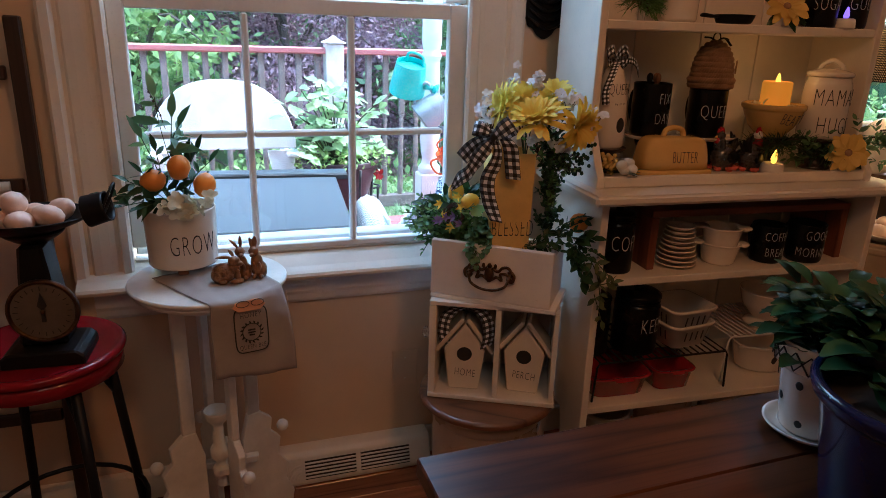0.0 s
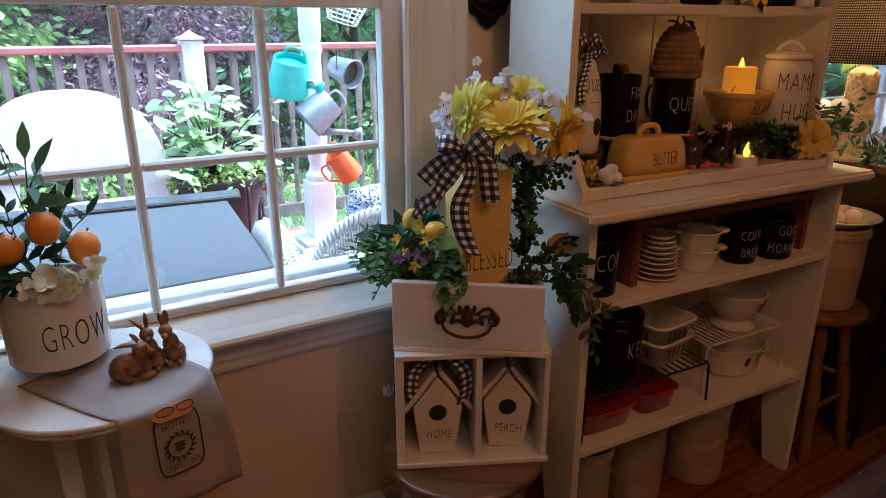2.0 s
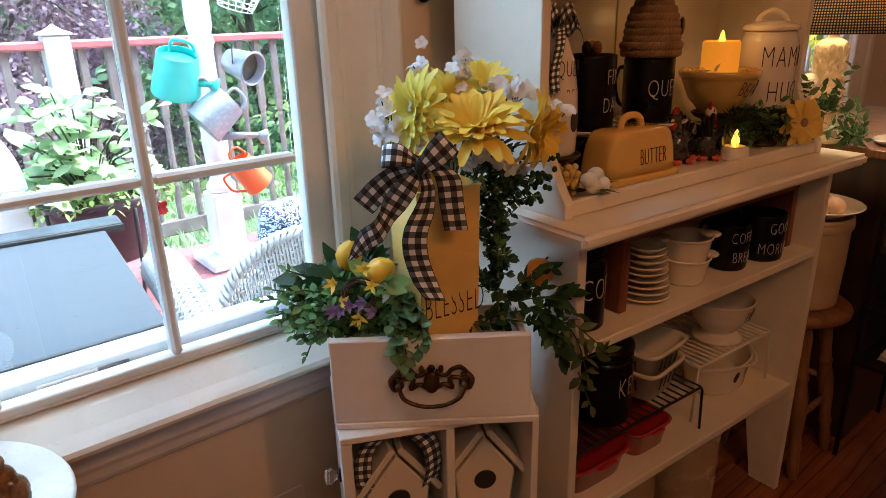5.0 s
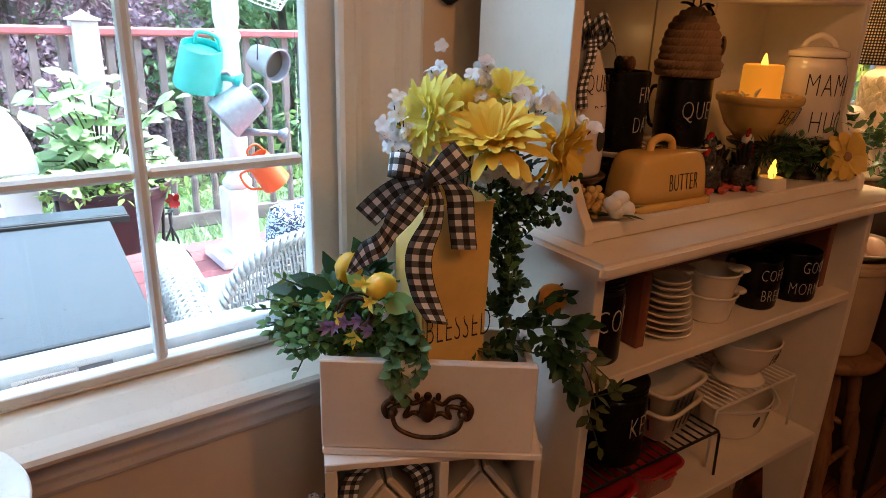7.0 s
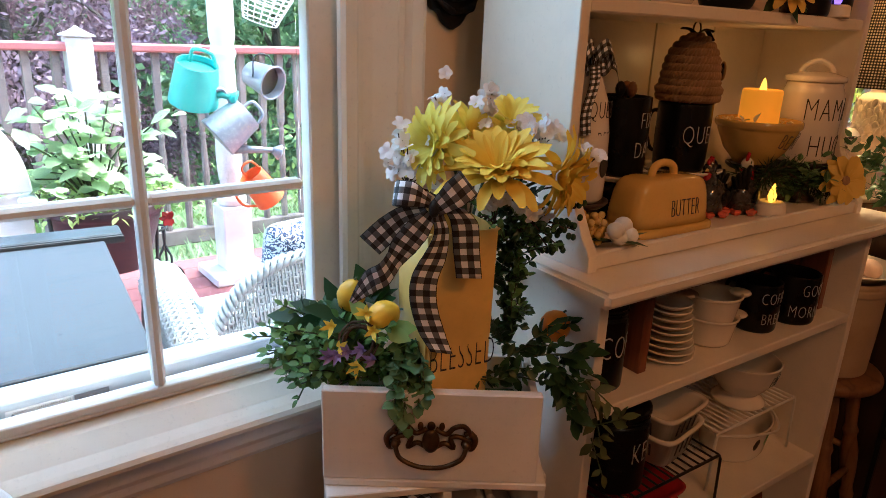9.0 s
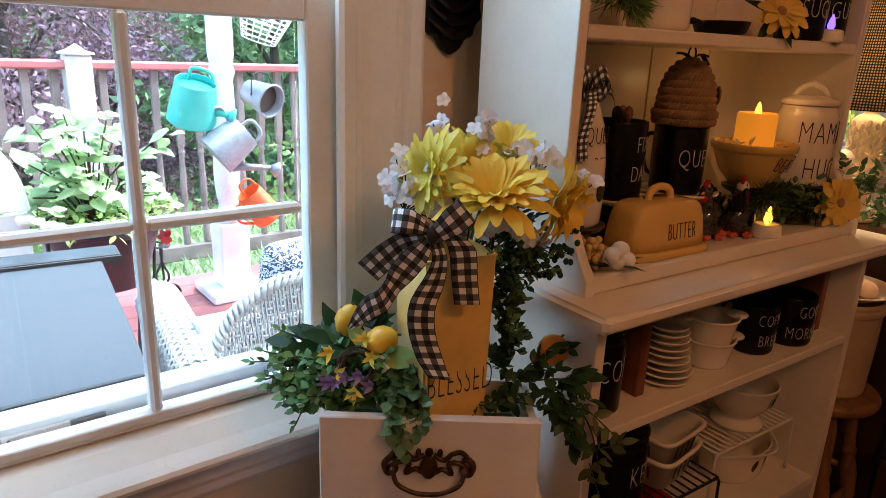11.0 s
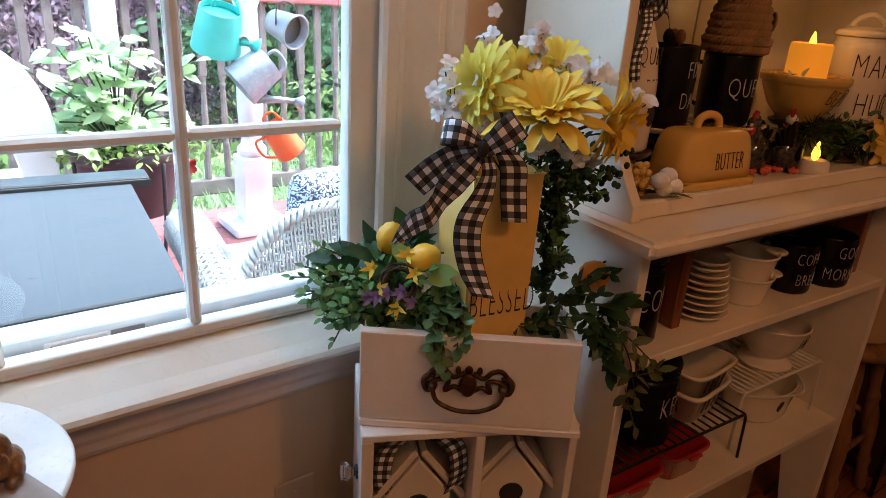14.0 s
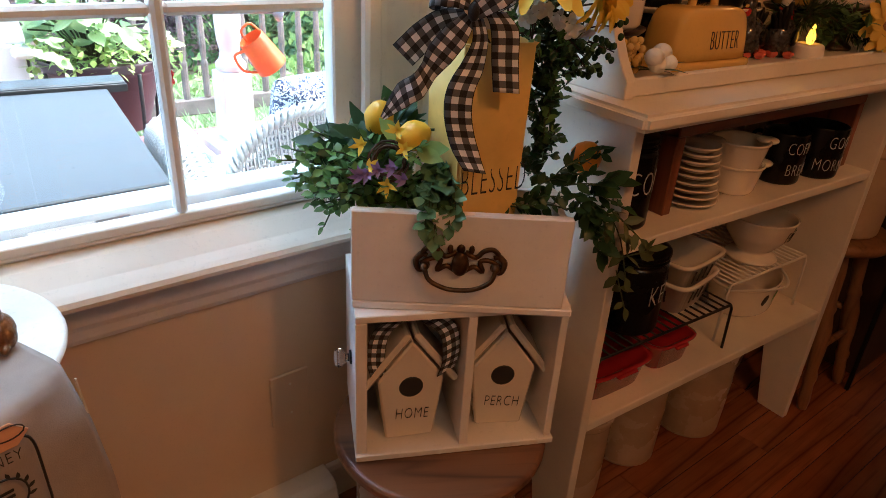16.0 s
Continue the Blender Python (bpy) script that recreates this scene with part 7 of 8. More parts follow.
part("foot_ring", bm_tube([(0.172 * math.cos(2 * math.pi * k / 28), 0.172 * math.sin(2 * math.pi * k / 28), 0.20) for k in range(28)], 0.006, 7, True), M_BLACKMET, st, "", None, True)
SM = pose(-0.358, 1.628, 0.6145, 0, 0, -4)
sc = thing("kitchen_scale", "old black kitchen scale with a round dial", "scale", SM)
part("base", bm_prism([(-0.075, 0), (0.080, 0), (0.080, 0.022), (0.065, 0.034), (-0.060, 0.034), (-0.075, 0.022)], 0.12, 0.004, None, pose(0, -0.075, 0)), M_BLACKMET, sc)
part("column", bm_prism([(-0.045, 0.0345), (0.045, 0.0345), (0.028, 0.19), (0.022, 0.245), (-0.022, 0.245), (-0.028, 0.19)], 0.075, 0.006, None, pose(0, -0.04, 0)), M_BLACKMET, sc)
dial = part("dial_rim", bm_lathe(rounded([(0, 0), (0.062, 0), (0.066, 0.006), (0.066, 0.016), (0.060, 0.017), (0.058, 0.012), (0, 0.012)]), 48, None, pose(0.012, -0.041, 0.115, 90)), M_BRASS, sc, "tarnished brass dial rim", None, True)
part("dial_face", bm_lathe([(0, 0.0135), (0.0575, 0.0135), (0.0575, 0.0128), (0, 0.0128)], 40, None, pose(0.012, -0.041, 0.115, 90)), M_DIAL, dial)
for k in range(24):
    a = 2 * math.pi * k / 24
    part("tick", bm_box(0.0016, 0.0006, 0.009 if k % 2 == 0 else 0.006, (0, 0, 0.044), 0), M_INKB, dial, "", pose(0.012, -0.0552, 0.115) @ pose(0, 0, 0, 0, math.degrees(a)))
part("pointer", bm_prism([(-0.004, -0.022), (0.004, -0.022), (0.003, 0.006), (0.009, 0.012), (0, 0.040), (-0.009, 0.012), (-0.003, 0.006)], 0.0012, 0, None, pose(0.012, -0.0562, 0.115)), M_INKB, dial)
part("spindle", bm_ball(0.005, (0.012, -0.057, 0.115), (1, 0.5, 1), 10), M_BRASS, dial, "", None, True)
part("tray_support", bm_lathe(rounded([(0, 0.245), (0.03, 0.245), (0.055, 0.262), (0.058, 0.268), (0, 0.268)]), 32), M_BLACKMET, sc, "", None, True)
pan = thing("scale_pan", "black metal scoop pan full of brown eggs", "pan", SM @ pose(-0.015, -0.005, 0.2685))
part("bowl", bm_lathe(rounded([(0, 0), (0.06, 0.0), (0.105, 0.016), (0.128, 0.030), (0.126, 0.033), (0.102, 0.019), (0.06, 0.004), (0, 0.004)]), 48, None, None, 0.8), M_BLACKMET, pan, "", None, True)
part("spout", bm_lathe([(0.040, 0), (0.037, 0.036), (0.038, 0.042), (0.034, 0.041), (0.033, 0.036), (0.036, 0)], 24, None, pose(0.118, 0, 0.034, 0, 75) @ Matrix.Diagonal((0.8, 1, 1, 1))), M_BLACKMET, pan, "", None, True)
part("ring_handle", bm_tube([(0.158 + 0.014 * math.sin(a), 0.030 * math.cos(a), 0.056 + 0.034 * math.sin(a)) for a in [2 * math.pi * k / 22 for k in range(22)]], 0.0028, 6, True), M_BLACKMET, pan, "", None, True)
egg = bm_lathe([(0, -0.028), (0.012, -0.0255), (0.0195, -0.016), (0.0225, -0.003), (0.021, 0.010), (0.015, 0.023), (0.007, 0.0295), (0, 0.031)], 20)
for f in egg.faces:
    f.smooth = True
me = bpy.data.meshes.new("egg")
egg.to_mesh(me)
egg.free()
me.materials.append(M_EGG)
random.seed(5)
for x_, y_, z_ in ((0.055, -0.02, 0.044), (0.012, -0.045, 0.040), (-0.035, -0.03, 0.040), (0.02, 0.015, 0.040), (-0.02, 0.03, 0.040), (0.065, 0.025, 0.046), (-0.075, 0.0, 0.042), (-0.06, -0.045, 0.044), (-0.005, -0.01, 0.070)):
    o = new("egg", me)
    o.matrix_world = SM @ pose(-0.015 + x_, -0.005 + y_, 0.2685 + z_ - 0.012, rnd(40, 75), rnd(-30, 30), rnd(0, 360))
    tagged(o, "smooth brown egg in the scale pan", "egg", "eggs in the pan")
# dark frame on the wall and the cloth beside the scale
t = thing("dark_ladder_rack", "dark wooden ladder rack leaning on the wall", "rack", pose(-0.56, 1.900, 0))
for x_ in (-0.125, 0.150):
    part("rail", bm_box(0.032, 0.024, 1.285, (x_, 0, 0), 0.003), M_DARKW, t, "", pose(0, 0, 0, 0, 0.5))
for z_ in (0.30, 0.60, 0.90, 1.15):
    part("rung", bm_box(0.242, 0.018, 0.030, (0.0125, 0, z_), 0.003), M_DARKW, t)
t = thing("cream_towel", "cream towel hanging over the dark ladder rung", "towel", pose(-0.547, 1.880, 0.55))
part("cloth", bm_box(0.19, 0.006, 0.34, (0, 0, 0.02), 0.002), paint("cream_cotton", (0.62, 0.54, 0.44), 0.9, fine=400, bump=0.4), t)
part("fold", bm_tube([(-0.095, 0.004, 0.365), (0.095, 0.004, 0.365)], 0.013, 10), paint("cream_cotton_fold", (0.62, 0.54, 0.44), 0.9, fine=400, bump=0.4), t, "", None, True)

# ---- dining table with its plants ----
DT = pose(0.218, 0.889, 0, 0, 0, 1.2)
dt = thing("dining_table", "dark walnut dining table with planked top", "table", DT)
for k in range(6):
    part("plank", bm_box(1.55, 0.146, 0.028, (0.775, -0.073 - 0.1468 * k, 0.722), 0.0025), M_TABLE, dt)
for x_, y_ in ((0.07, -0.07), (1.48, -0.07), (0.07, -0.81), (1.48, -0.81)):
    part("leg", bm_box(0.065, 0.065, 0.7215, (x_, y_, 0), 0.006), M_TABLE, dt)
for y_ in (-0.07, -0.81):
    part("apron", bm_box(1.34, 0.022, 0.09, (0.775, y_, 0.6315), 0.002), M_TABLE, dt)


def jade_leaves(soup, c, n, r, h, size):
    for k in range(n):
        a = rnd(0, 6.283)
        rr = rnd(0.1, 1.0) * r
        p = Vector(c) + Vector((rr * math.cos(a) * 0.6, rr * math.sin(a) * 0.6, rnd(0.0, h)))
        d = Vector((math.cos(a), math.sin(a), rnd(0.1, 1.3)))
        soup.petal(p, d, (0, 0, 1), size * rnd(0.6, 1.15), size * rnd(0.5, 0.72), 0.3, 0.3, (0.25, 0.75, 1.0, 0.95, 0.7, 0.2))


random.seed(21)
PP = (0.775, 0.797)
sau = thing("pot_saucer", "white ceramic saucer under the patterned pot", "saucer", pose(*PP, 0.7505))
part("dish", bm_lathe(rounded([(0, 0), (0.046, 0), (0.061, 0.010), (0.063, 0.014), (0.059, 0.014), (0.045, 0.005), (0, 0.005)]), 44), M_CERW, sau, "", None, True)
pt = thing("patterned_flowerpot", "white flowerpot with black lattice band and dots", "flowerpot", pose(*PP, 0.7558))
b = part("body", bm_lathe(rounded([(0, 0), (0.038, 0), (0.041, 0.004), (0.052, 0.096), (0.060, 0.099), (0.063, 0.135), (0.060, 0.139), (0.056, 0.136), (0.052, 0.10), (0, 0.115)]), 44), M_CERW, pt, "", None, True)
for k in range(20):
    a = 360 * k / 20
    for s_ in (-1, 1):
        part("lattice_stroke", bm_tube([(-0.010 * s_, -0.0628, 0.103), (0.010 * s_, -0.0645, 0.130)], 0.0012, 4), M_INKB, b, "", pose(0, 0, 0, 0, 0, a))
for k in range(14):
    part("painted_dot", bm_ball(0.0055, (0, 0, 0), (1, 0.15, 1.2), 8), M_INKB, b, "", pose(0, 0, 0, 0, 0, rnd(0, 360)) @ pose(0, -0.0425 - 0.0095 * (k % 3) / 2, 0.02 + 0.030 * (k % 3), 6), True)
t = thing("jade_plant", "bushy dark green succulent in the patterned pot", "plant", pose(*PP, 0.872))
for k in range(5):
    a = 1.257 * k
    part("stem", bm_tube([(0, 0, -0.01), (0.02 * math.cos(a), 0.02 * math.sin(a), 0.03), (0.05 * math.cos(a), 0.05 * math.sin(a), 0.07)], 0.004, 6), M_STEM, t, "", None, True)
s = Soup()
jade_leaves(s, (0, 0, -0.005), 190, 0.10, 0.095, 0.046)
s.put("leaves", M_DARKLEAF, t)
BP = (0.735, 0.620)
bp = thing("blue_flowerpot", "large cobalt blue glazed flowerpot", "flowerpot", pose(*BP, 0.7505) @ Matrix.Diagonal((1, 1, 0.84, 1)))
part("body", bm_lathe(rounded([(0, 0), (0.085, 0), (0.090, 0.006), (0.112, 0.165), (0.122, 0.172), (0.126, 0.190), (0.120, 0.197), (0.112, 0.192), (0.104, 0.15), (0, 0.155)]), 56), M_BLUE, bp, "", None, True)
part("soil", bm_lathe([(0, 0.162), (0.1055, 0.157)], 40), M_TWIG, bp)
t = thing("leafy_houseplant", "broad-leaved houseplant in the blue pot", "plant", pose(BP[0] + 0.03, BP[1] + 0.02, 0.882))
s = Soup()
jade_leaves(s, (0.02, 0.03, 0.0), 110, 0.15, 0.09, 0.056)
s.put("leaves", M_DARKLEAF, t)

# ---- beyond the hutch: stool with a crock, side table with a lamp ----
SX, SY = 1.872, 1.575
t = thing("wooden_stool", "honey-coloured turned wooden stool", "stool", pose(SX, SY, 0))
part("seat", bm_lathe(rounded([(0, 0.448), (0.120, 0.448), (0.136, 0.458), (0.138, 0.474), (0.128, 0.484), (0, 0.486)]), 40), M_STOOL, t, "", None, True)
prof = rounded([(0, 0), (0.012, 0), (0.016, 0.03), (0.014, 0.08), (0.019, 0.10), (0.014, 0.12), (0.020, 0.18), (0.022, 0.24), (0.015, 0.285), (0.020, 0.30), (0.014, 0.315), (0.018, 0.40), (0.014, 0.447), (0, 0.447)])
for k in range(4):
    a = 225 + 90 * k
    part("leg", bm_lathe(prof, 14, None, pose(0, 0, 0, 0, 0, a) @ pose(0.150, 0, 0) @ pose(0, 0, 0, 0, -8.5)), M_STOOL, t, "", None, True)
for k in range(4):
    a0, a1 = radians(225 + 90 * k), radians(315 + 90 * k)
    z_ = 0.18 + 0.06 * (k % 2)
    r_ = 0.150 - 0.149 * z_
    part("stretcher", bm_tube([(r_ * math.cos(a0), r_ * math.sin(a0), z_), (r_ * math.cos(a1), r_ * math.sin(a1), z_)], 0.009, 8), M_STOOL, t, "", None, True)
crock("tall tan stoneware crock on the wooden stool", pose(SX, SY, 0.4865), 0.098, 0.245, False, paint("tan_stoneware", (0.46, 0.33, 0.21), 0.4, big=6, dark=0.8), "stool crock")
t = thing("white_dish", "white enamel dish of brown eggs on the crock", "dish", pose(SX, SY, 0.732))
part("dish", bm_lathe(rounded([(0, 0), (0.075, 0), (0.118, 0.022), (0.122, 0.026), (0.116, 0.027), (0.074, 0.006), (0, 0.006)]), 44), M_CERW, t, "", None, True)
for x_, y_ in ((-0.05, -0.03), (0.0, -0.055), (0.03, -0.01), (-0.03, 0.025), (0.05, 0.04)):
    o = new("egg", bpy.data.meshes["egg"])
    o.matrix_world = pose(SX + x_, SY + y_, 0.7585, rnd(60, 90), rnd(-20, 20), rnd(0, 360))
    tagged(o, "smooth brown egg in the white dish", "egg", "eggs in the dish")
t = thing("side_table", "dark wooden side table under the second window", "table", pose(2.45, 1.66, 0))
part("top", bm_box(0.86, 0.46, 0.025, (0, 0, 0.860), 0.004), M_STOOL, t)
part("cabinet", bm_box(0.80, 0.42, 0.859, (0, 0, 0), 0.004), M_DARKW, t)
t = thing("table_lamp", "ceramic table lamp with a lit gingham shade", "lamp", pose(2.05, 1.66, 0.8855))
M_CARVED = paint("carved_cream_ceramic", (0.80, 0.64, 0.42), 0.4, big=30, dark=0.8, fine=160, bump=0.2)
base = part("base", bm_lathe(rounded([(0, 0), (0.066, 0), (0.068, 0.010), (0.050, 0.022), (0.036, 0.060), (0.040, 0.082), (0.049, 0.090), (0.045, 0.098), (0.052, 0.106), (0.047, 0.114), (0.053, 0.122), (0.047, 0.130), (0.050, 0.140), (0.042, 0.150), (0.040, 0.255), (0.030, 0.268), (0.014, 0.275), (0.012, 0.335), (0, 0.335)]), 40), M_CARVED, t, "", None, True)
bm = bmesh.new()
for k in range(84):
    a, z_ = 2.4 * k, 0.154 + 0.0012 * k
    bm_ball(0.009, (0, 0, 0), (0.85, 0.20, 1.45), 8, bm, pose(0.0405 * math.cos(a), 0.0405 * math.sin(a), z_, 0, 0, math.degrees(a) + 90) @ pose(0, 0, 0, 8, rnd(-25, 25)))
part("carved_relief", bm, M_CARVED, base, "", None, True)
me = bpy.data.meshes.new("shade")
vs, fs = [], []
for i in range(9):
    f = i / 8
    for k in range(49):
        a = 2 * math.pi * k / 48
        r = 0.200 - 0.072 * f
        vs.append((r * math.cos(a), r * math.sin(a), 0.290 + 0.27 * f))
for i in range(8):
    for k in range(48):
        a = i * 49 + k
        fs.append((a, a + 1, a + 50, a + 49))
me.from_pydata(vs, [], fs)
uv = me.uv_layers.new(name="UVMap")
for poly in me.polygons:
    for li, vi in zip(poly.loop_indices, poly.vertices):
        uv.data[li].uv = ((vi % 49) / 48, (vi // 49) / 8)
    poly.use_smooth = True
me.materials.append(M_SHADE)
sh = new("shade", me)
sh.parent = t
tagged(sh, "black and cream gingham lampshade")
sol = sh.modifiers.new("thickness", "SOLIDIFY")
sol.thickness = 0.001
bulb = part("bulb", bm_ball(0.028, (0, 0, 0.36), (1, 1, 1.2), 14), M_FLAME, t, "glowing bulb", None, True)
lamp("table_lamp_bulb", "POINT", pose(2.05, 1.66, 1.31), 2.2, (1.0, 0.62, 0.30), 0.04)
t = thing("ceramic_hen", "cream ceramic hen with dark streaks beside the lamp", "ornament", pose(1.985, 1.735, 0.8855, 0, 0, -40))
part("body", bm_ball(0.066, (0, 0, 0.090), (1.0, 0.85, 1.35), 20), M_CERW, t, "", None, True)
hd = part("head", bm_ball(0.034, (0.048, -0.02, 0.150), (1.1, 0.9, 1.0), 14), M_CERW, t, "", None, True)
part("beak", bm_lathe([(0, 0.026), (0.010, 0)], 10, None, pose(0.082, -0.022, 0.146, 0, 95)), M_BOWLY, hd)
for k in range(4):
    part("dark_streak", bm_tube(spline([(-0.045 + 0.012 * k, -0.052, 0.120 + 0.012 * k), (0.0 + 0.010 * k, -0.058, 0.132 + 0.010 * k), (0.030 + 0.005 * k, -0.050, 0.125 + 0.012 * k)], 4), 0.003, 6), M_GAP, t, "", None, True)
random.seed(33)
bush("window_plant", "yellow-green broad-leaved plant hanging at the second window", pose(2.20, 1.80, 1.0), M_LIGHTLEAF,
     [((0, 0, 0.28), (0.02, -0.03, 0.10)), ((0, 0, 0.28), (0.07, -0.02, 0.16)), ((0, 0, 0.28), (-0.03, -0.02, 0.18)), ((0, 0, 0.28), (0.05, -0.04, 0.03)), ((-0.10, 0.04, 0.25), (-0.24, 0.05, 0.20)), ((-0.08, 0.04, 0.22), (-0.20, 0.05, 0.14))], 0.060, 0.036, 4, None, 0.8, 0.5)
random.seed(31)
bush("potted_greens", "silvery green leaves beside the lamp", pose(2.06, 1.55, 0.8855), M_EUC, fan((-0.08, 0, 0.055), 14, 0.07, 0.05, 0.035, (-0.08, 0, 0.02)), 0.036, 0.014, 6)
t = thing("small_oval_plate", "white oval plate on the side table", "plate", pose(2.13, 1.50, 0.8855))
part("plate", bm_lathe(rounded([(0, 0), (0.05, 0), (0.075, 0.014), (0.072, 0.016), (0.048, 0.005), (0, 0.005)]), 36, None, None, 0.6), M_CERW, t, "", None, True)
sh_ = thing("open_rack", "black open rack with paper stacks beside the stool", "rack", pose(2.13, 1.36, 0))
for z_ in (0.30, 0.46, 0.62, 0.78):
    part("shelf", bm_box(0.34, 0.16, 0.012, (0, 0, z_), 0.002), M_BLACKMET, sh_)
for x_ in (-0.165, 0.165):
    for y_ in (-0.075, 0.075):
        part("upright", bm_box(0.012, 0.012, 0.84, (x_, y_, 0), 0.002), M_BLACKMET, sh_)
for x_, z_, h_, ang in ((-0.085, 0.6325, 0.020, 4), (-0.075, 0.4725, 0.075, 0), (-0.060, 0.3125, 0.014, -6), (-0.060, 0.3270, 0.012, 3)):
    pk = thing("paper_stack", "small stack of pale papers on the rack", "paper", pose(2.13 + x_, 1.345, z_, 0, 0, ang), "paper stacks")
    for q in range(3):
        part("sheet", bm_box(0.12 - 0.006 * q, 0.09, h_ / 3 - 0.0006, (0.003 * q, 0, q * h_ / 3), 0.001), M_WAXW, pk)
t = thing("dark_cabinet", "dark wooden cabinet beyond the hutch", "cabinet", pose(2.42, 0.92, 0, 0, 0, 0))
part("body", bm_box(0.5, 0.42, 0.84, (0.38, 0.0, 0), 0.005), M_DARKW, t)
part("door", bm_box(0.018, 0.36, 0.70, (0.120, 0, 0.07), 0.004), M_DARKW, t)


# ---- on the deck ----
M_GREYT = paint("grey_painted_board", (0.050, 0.062, 0.073), 0.55, big=9, dark=0.80, light=1.10, fine=90, bump=0.3, stretch=(16, 1.2, 1))
M_TEAL = paint("teal_enamel", (0.10, 0.52, 0.45), 0.35, big=8)
M_TEALD = paint("teal_inside", (0.015, 0.20, 0.17), 0.4)
M_ZINC = paint("galvanised_steel", (0.33, 0.36, 0.41), 0.4, 0.6, big=14, dark=0.8)
M_ORG = paint("orange_enamel", (0.75, 0.13, 0.035), 0.35, big=8)
M_MAROON = paint("maroon_plastic", (0.055, 0.026, 0.036), 0.45, big=6)
M_WICK = paint("pale_wicker", (0.52, 0.57, 0.58), 0.6, big=14, dark=0.8)
M_IRON = paint("wrought_iron", (0.03, 0.03, 0.03), 0.5)
M_RIMD = paint("slate_rim", (0.028, 0.038, 0.046), 0.5, big=12, dark=0.5, light=1.6)
# grey lidded box by the window
GB = pose(0.370, 2.088, 0.015, 0, 0, -5.3)
t = thing("deck_box", "grey painted storage box with a dark rear rim", "deck box", GB)
part("body", bm_box(0.96, 0.67, 0.545, (-0.49, 0.36, DZ - 0.015), 0.004), M_GREYT, t)
part("lid", bm_prism([(0, 0.004), (0, 0.715), (-1.02, 0.715), (-1.02, -0.088)], 0.030, 0.003), M_GREYT, t, "", pose(0, 0, 0.701, -90))
for k in range(9):
    part("rain_spot", bm_ball(0.0035, (rnd(-0.9, -0.05), rnd(0.05, 0.6), 0.7012), (1.0, rnd(0.5, 0.9), 0.2), 8), M_RIMD if k % 3 else M_OUTW, t, "", None, True)
part("rear_rim", bm_box(1.11, 0.085, 0.026, (-0.51, 0.758, 0.690), 0.004), M_RIMD, t)
part("rim_edge", bm_box(1.115, 0.006, 0.020, (-0.51, 0.711, 0.6905), 0.001), M_IRON, t, "dark rubber edge")

# white garden chair with a round back
t = thing("garden_chair", "white resin garden chair with a rounded back", "chair", pose(0.03, 3.30, DZ) @ Matrix.Diagonal((0.84, 0.84, 0.955, 1)))
back = [(0.38 * math.copysign(abs(math.cos(a)) ** 0.8, math.cos(a)), 0.57 + 0.33 * math.sin(a)) for a in [math.pi * k / 24 for k in range(25)]]
part("backrest", bm_prism(back, 0.025, 0.006, None, pose(0, 0, 0, -8) @ pose(0, 0.0, 0.06)), M_OUTW, t)
for s_ in (-1, 1):
    part("back_upright", bm_prism([(s_ * 0.37, 0.40), (s_ * 0.37, 0.62), (s_ * 0.22, 0.62), (s_ * 0.27, 0.40)][::s_], 0.025, 0.004, None, pose(0, 0.02, 0, -8)), M_OUTW, t)
    part("armrest", bm_box(0.07, 0.50, 0.03, (s_ * 0.36, 0.30, 0.58), 0.01), M_OUTW, t)
    part("front_leg", bm_box(0.05, 0.05, 0.58, (s_ * 0.35, 0.50, 0), 0.01), M_OUTW, t)
    part("rear_leg", bm_box(0.05, 0.05, 0.42, (s_ * 0.25, 0.04, 0), 0.01), M_OUTW, t)
part("seat", bm_box(0.55, 0.50, 0.03, (0, 0.28, 0.40), 0.01), M_OUTW, t)

# planter with a shrub
t = thing("maroon_planter", "maroon plastic planter on an iron scroll stand", "planter", pose(0.565, 3.45, DZ))
part("bowl", bm_lathe(rounded([(0, 0.29), (0.12, 0.29), (0.18, 0.49), (0.193, 0.50), (0.193, 0.53), (0.18, 0.53), (0.17, 0.47), (0, 0.46)]), 40), M_MAROON, t, "", None, True)
for k in range(4):
    a = radians(20 + 90 * k)
    pts = [(r * math.cos(a), r * math.sin(a), z) for r, z in ((0.195, 0.50), (0.18, 0.28), (0.15, 0.10), (0.18, 0.012), (0.215, 0.012), (0.225, 0.05), (0.205, 0.06))]
    part("scroll_leg", bm_tube(spline(pts, 4), 0.007, 7), M_IRON, t, "", None, True)
part("soil", bm_lathe([(0, 0.495), (0.172, 0.485)], 30), M_TWIG, t)
t = thing("iron_plant_stand", "black wrought iron scroll stand beside the planter", "plant stand", pose(0.87, 3.93, DZ))
for a0 in (0, 120, 240):
    pts = [(0.030 + r * math.cos(a), 0, 0.040 + r * math.sin(a)) for r, a in [(0.012 + 0.0021 * k, -0.6 - 0.42 * k) for k in range(15)]][::1]
    pts += [(-0.030, 0, 0.11), (0.0, 0, 0.19), (0.004, 0, 0.27)]
    part("scroll_leg", bm_tube(spline(pts, 3), 0.0055, 6), M_IRON, t, "", pose(0, 0, 0, 0, 0, a0 + 10), True)
part("ring", bm_tube([(0.06 * math.cos(a) - 0.05, 0.06 * math.sin(a), 0.27) for a in [2 * math.pi * k / 20 for k in range(20)]], 0.005, 6, True), M_IRON, t, "", None, True)
random.seed(41)
t = thing("hydrangea_shrub", "bright green leafy hydrangea in the planter", "shrub", pose(0.545, 3.47, DZ + 0.49))
s = Soup()
bm = bmesh.new()
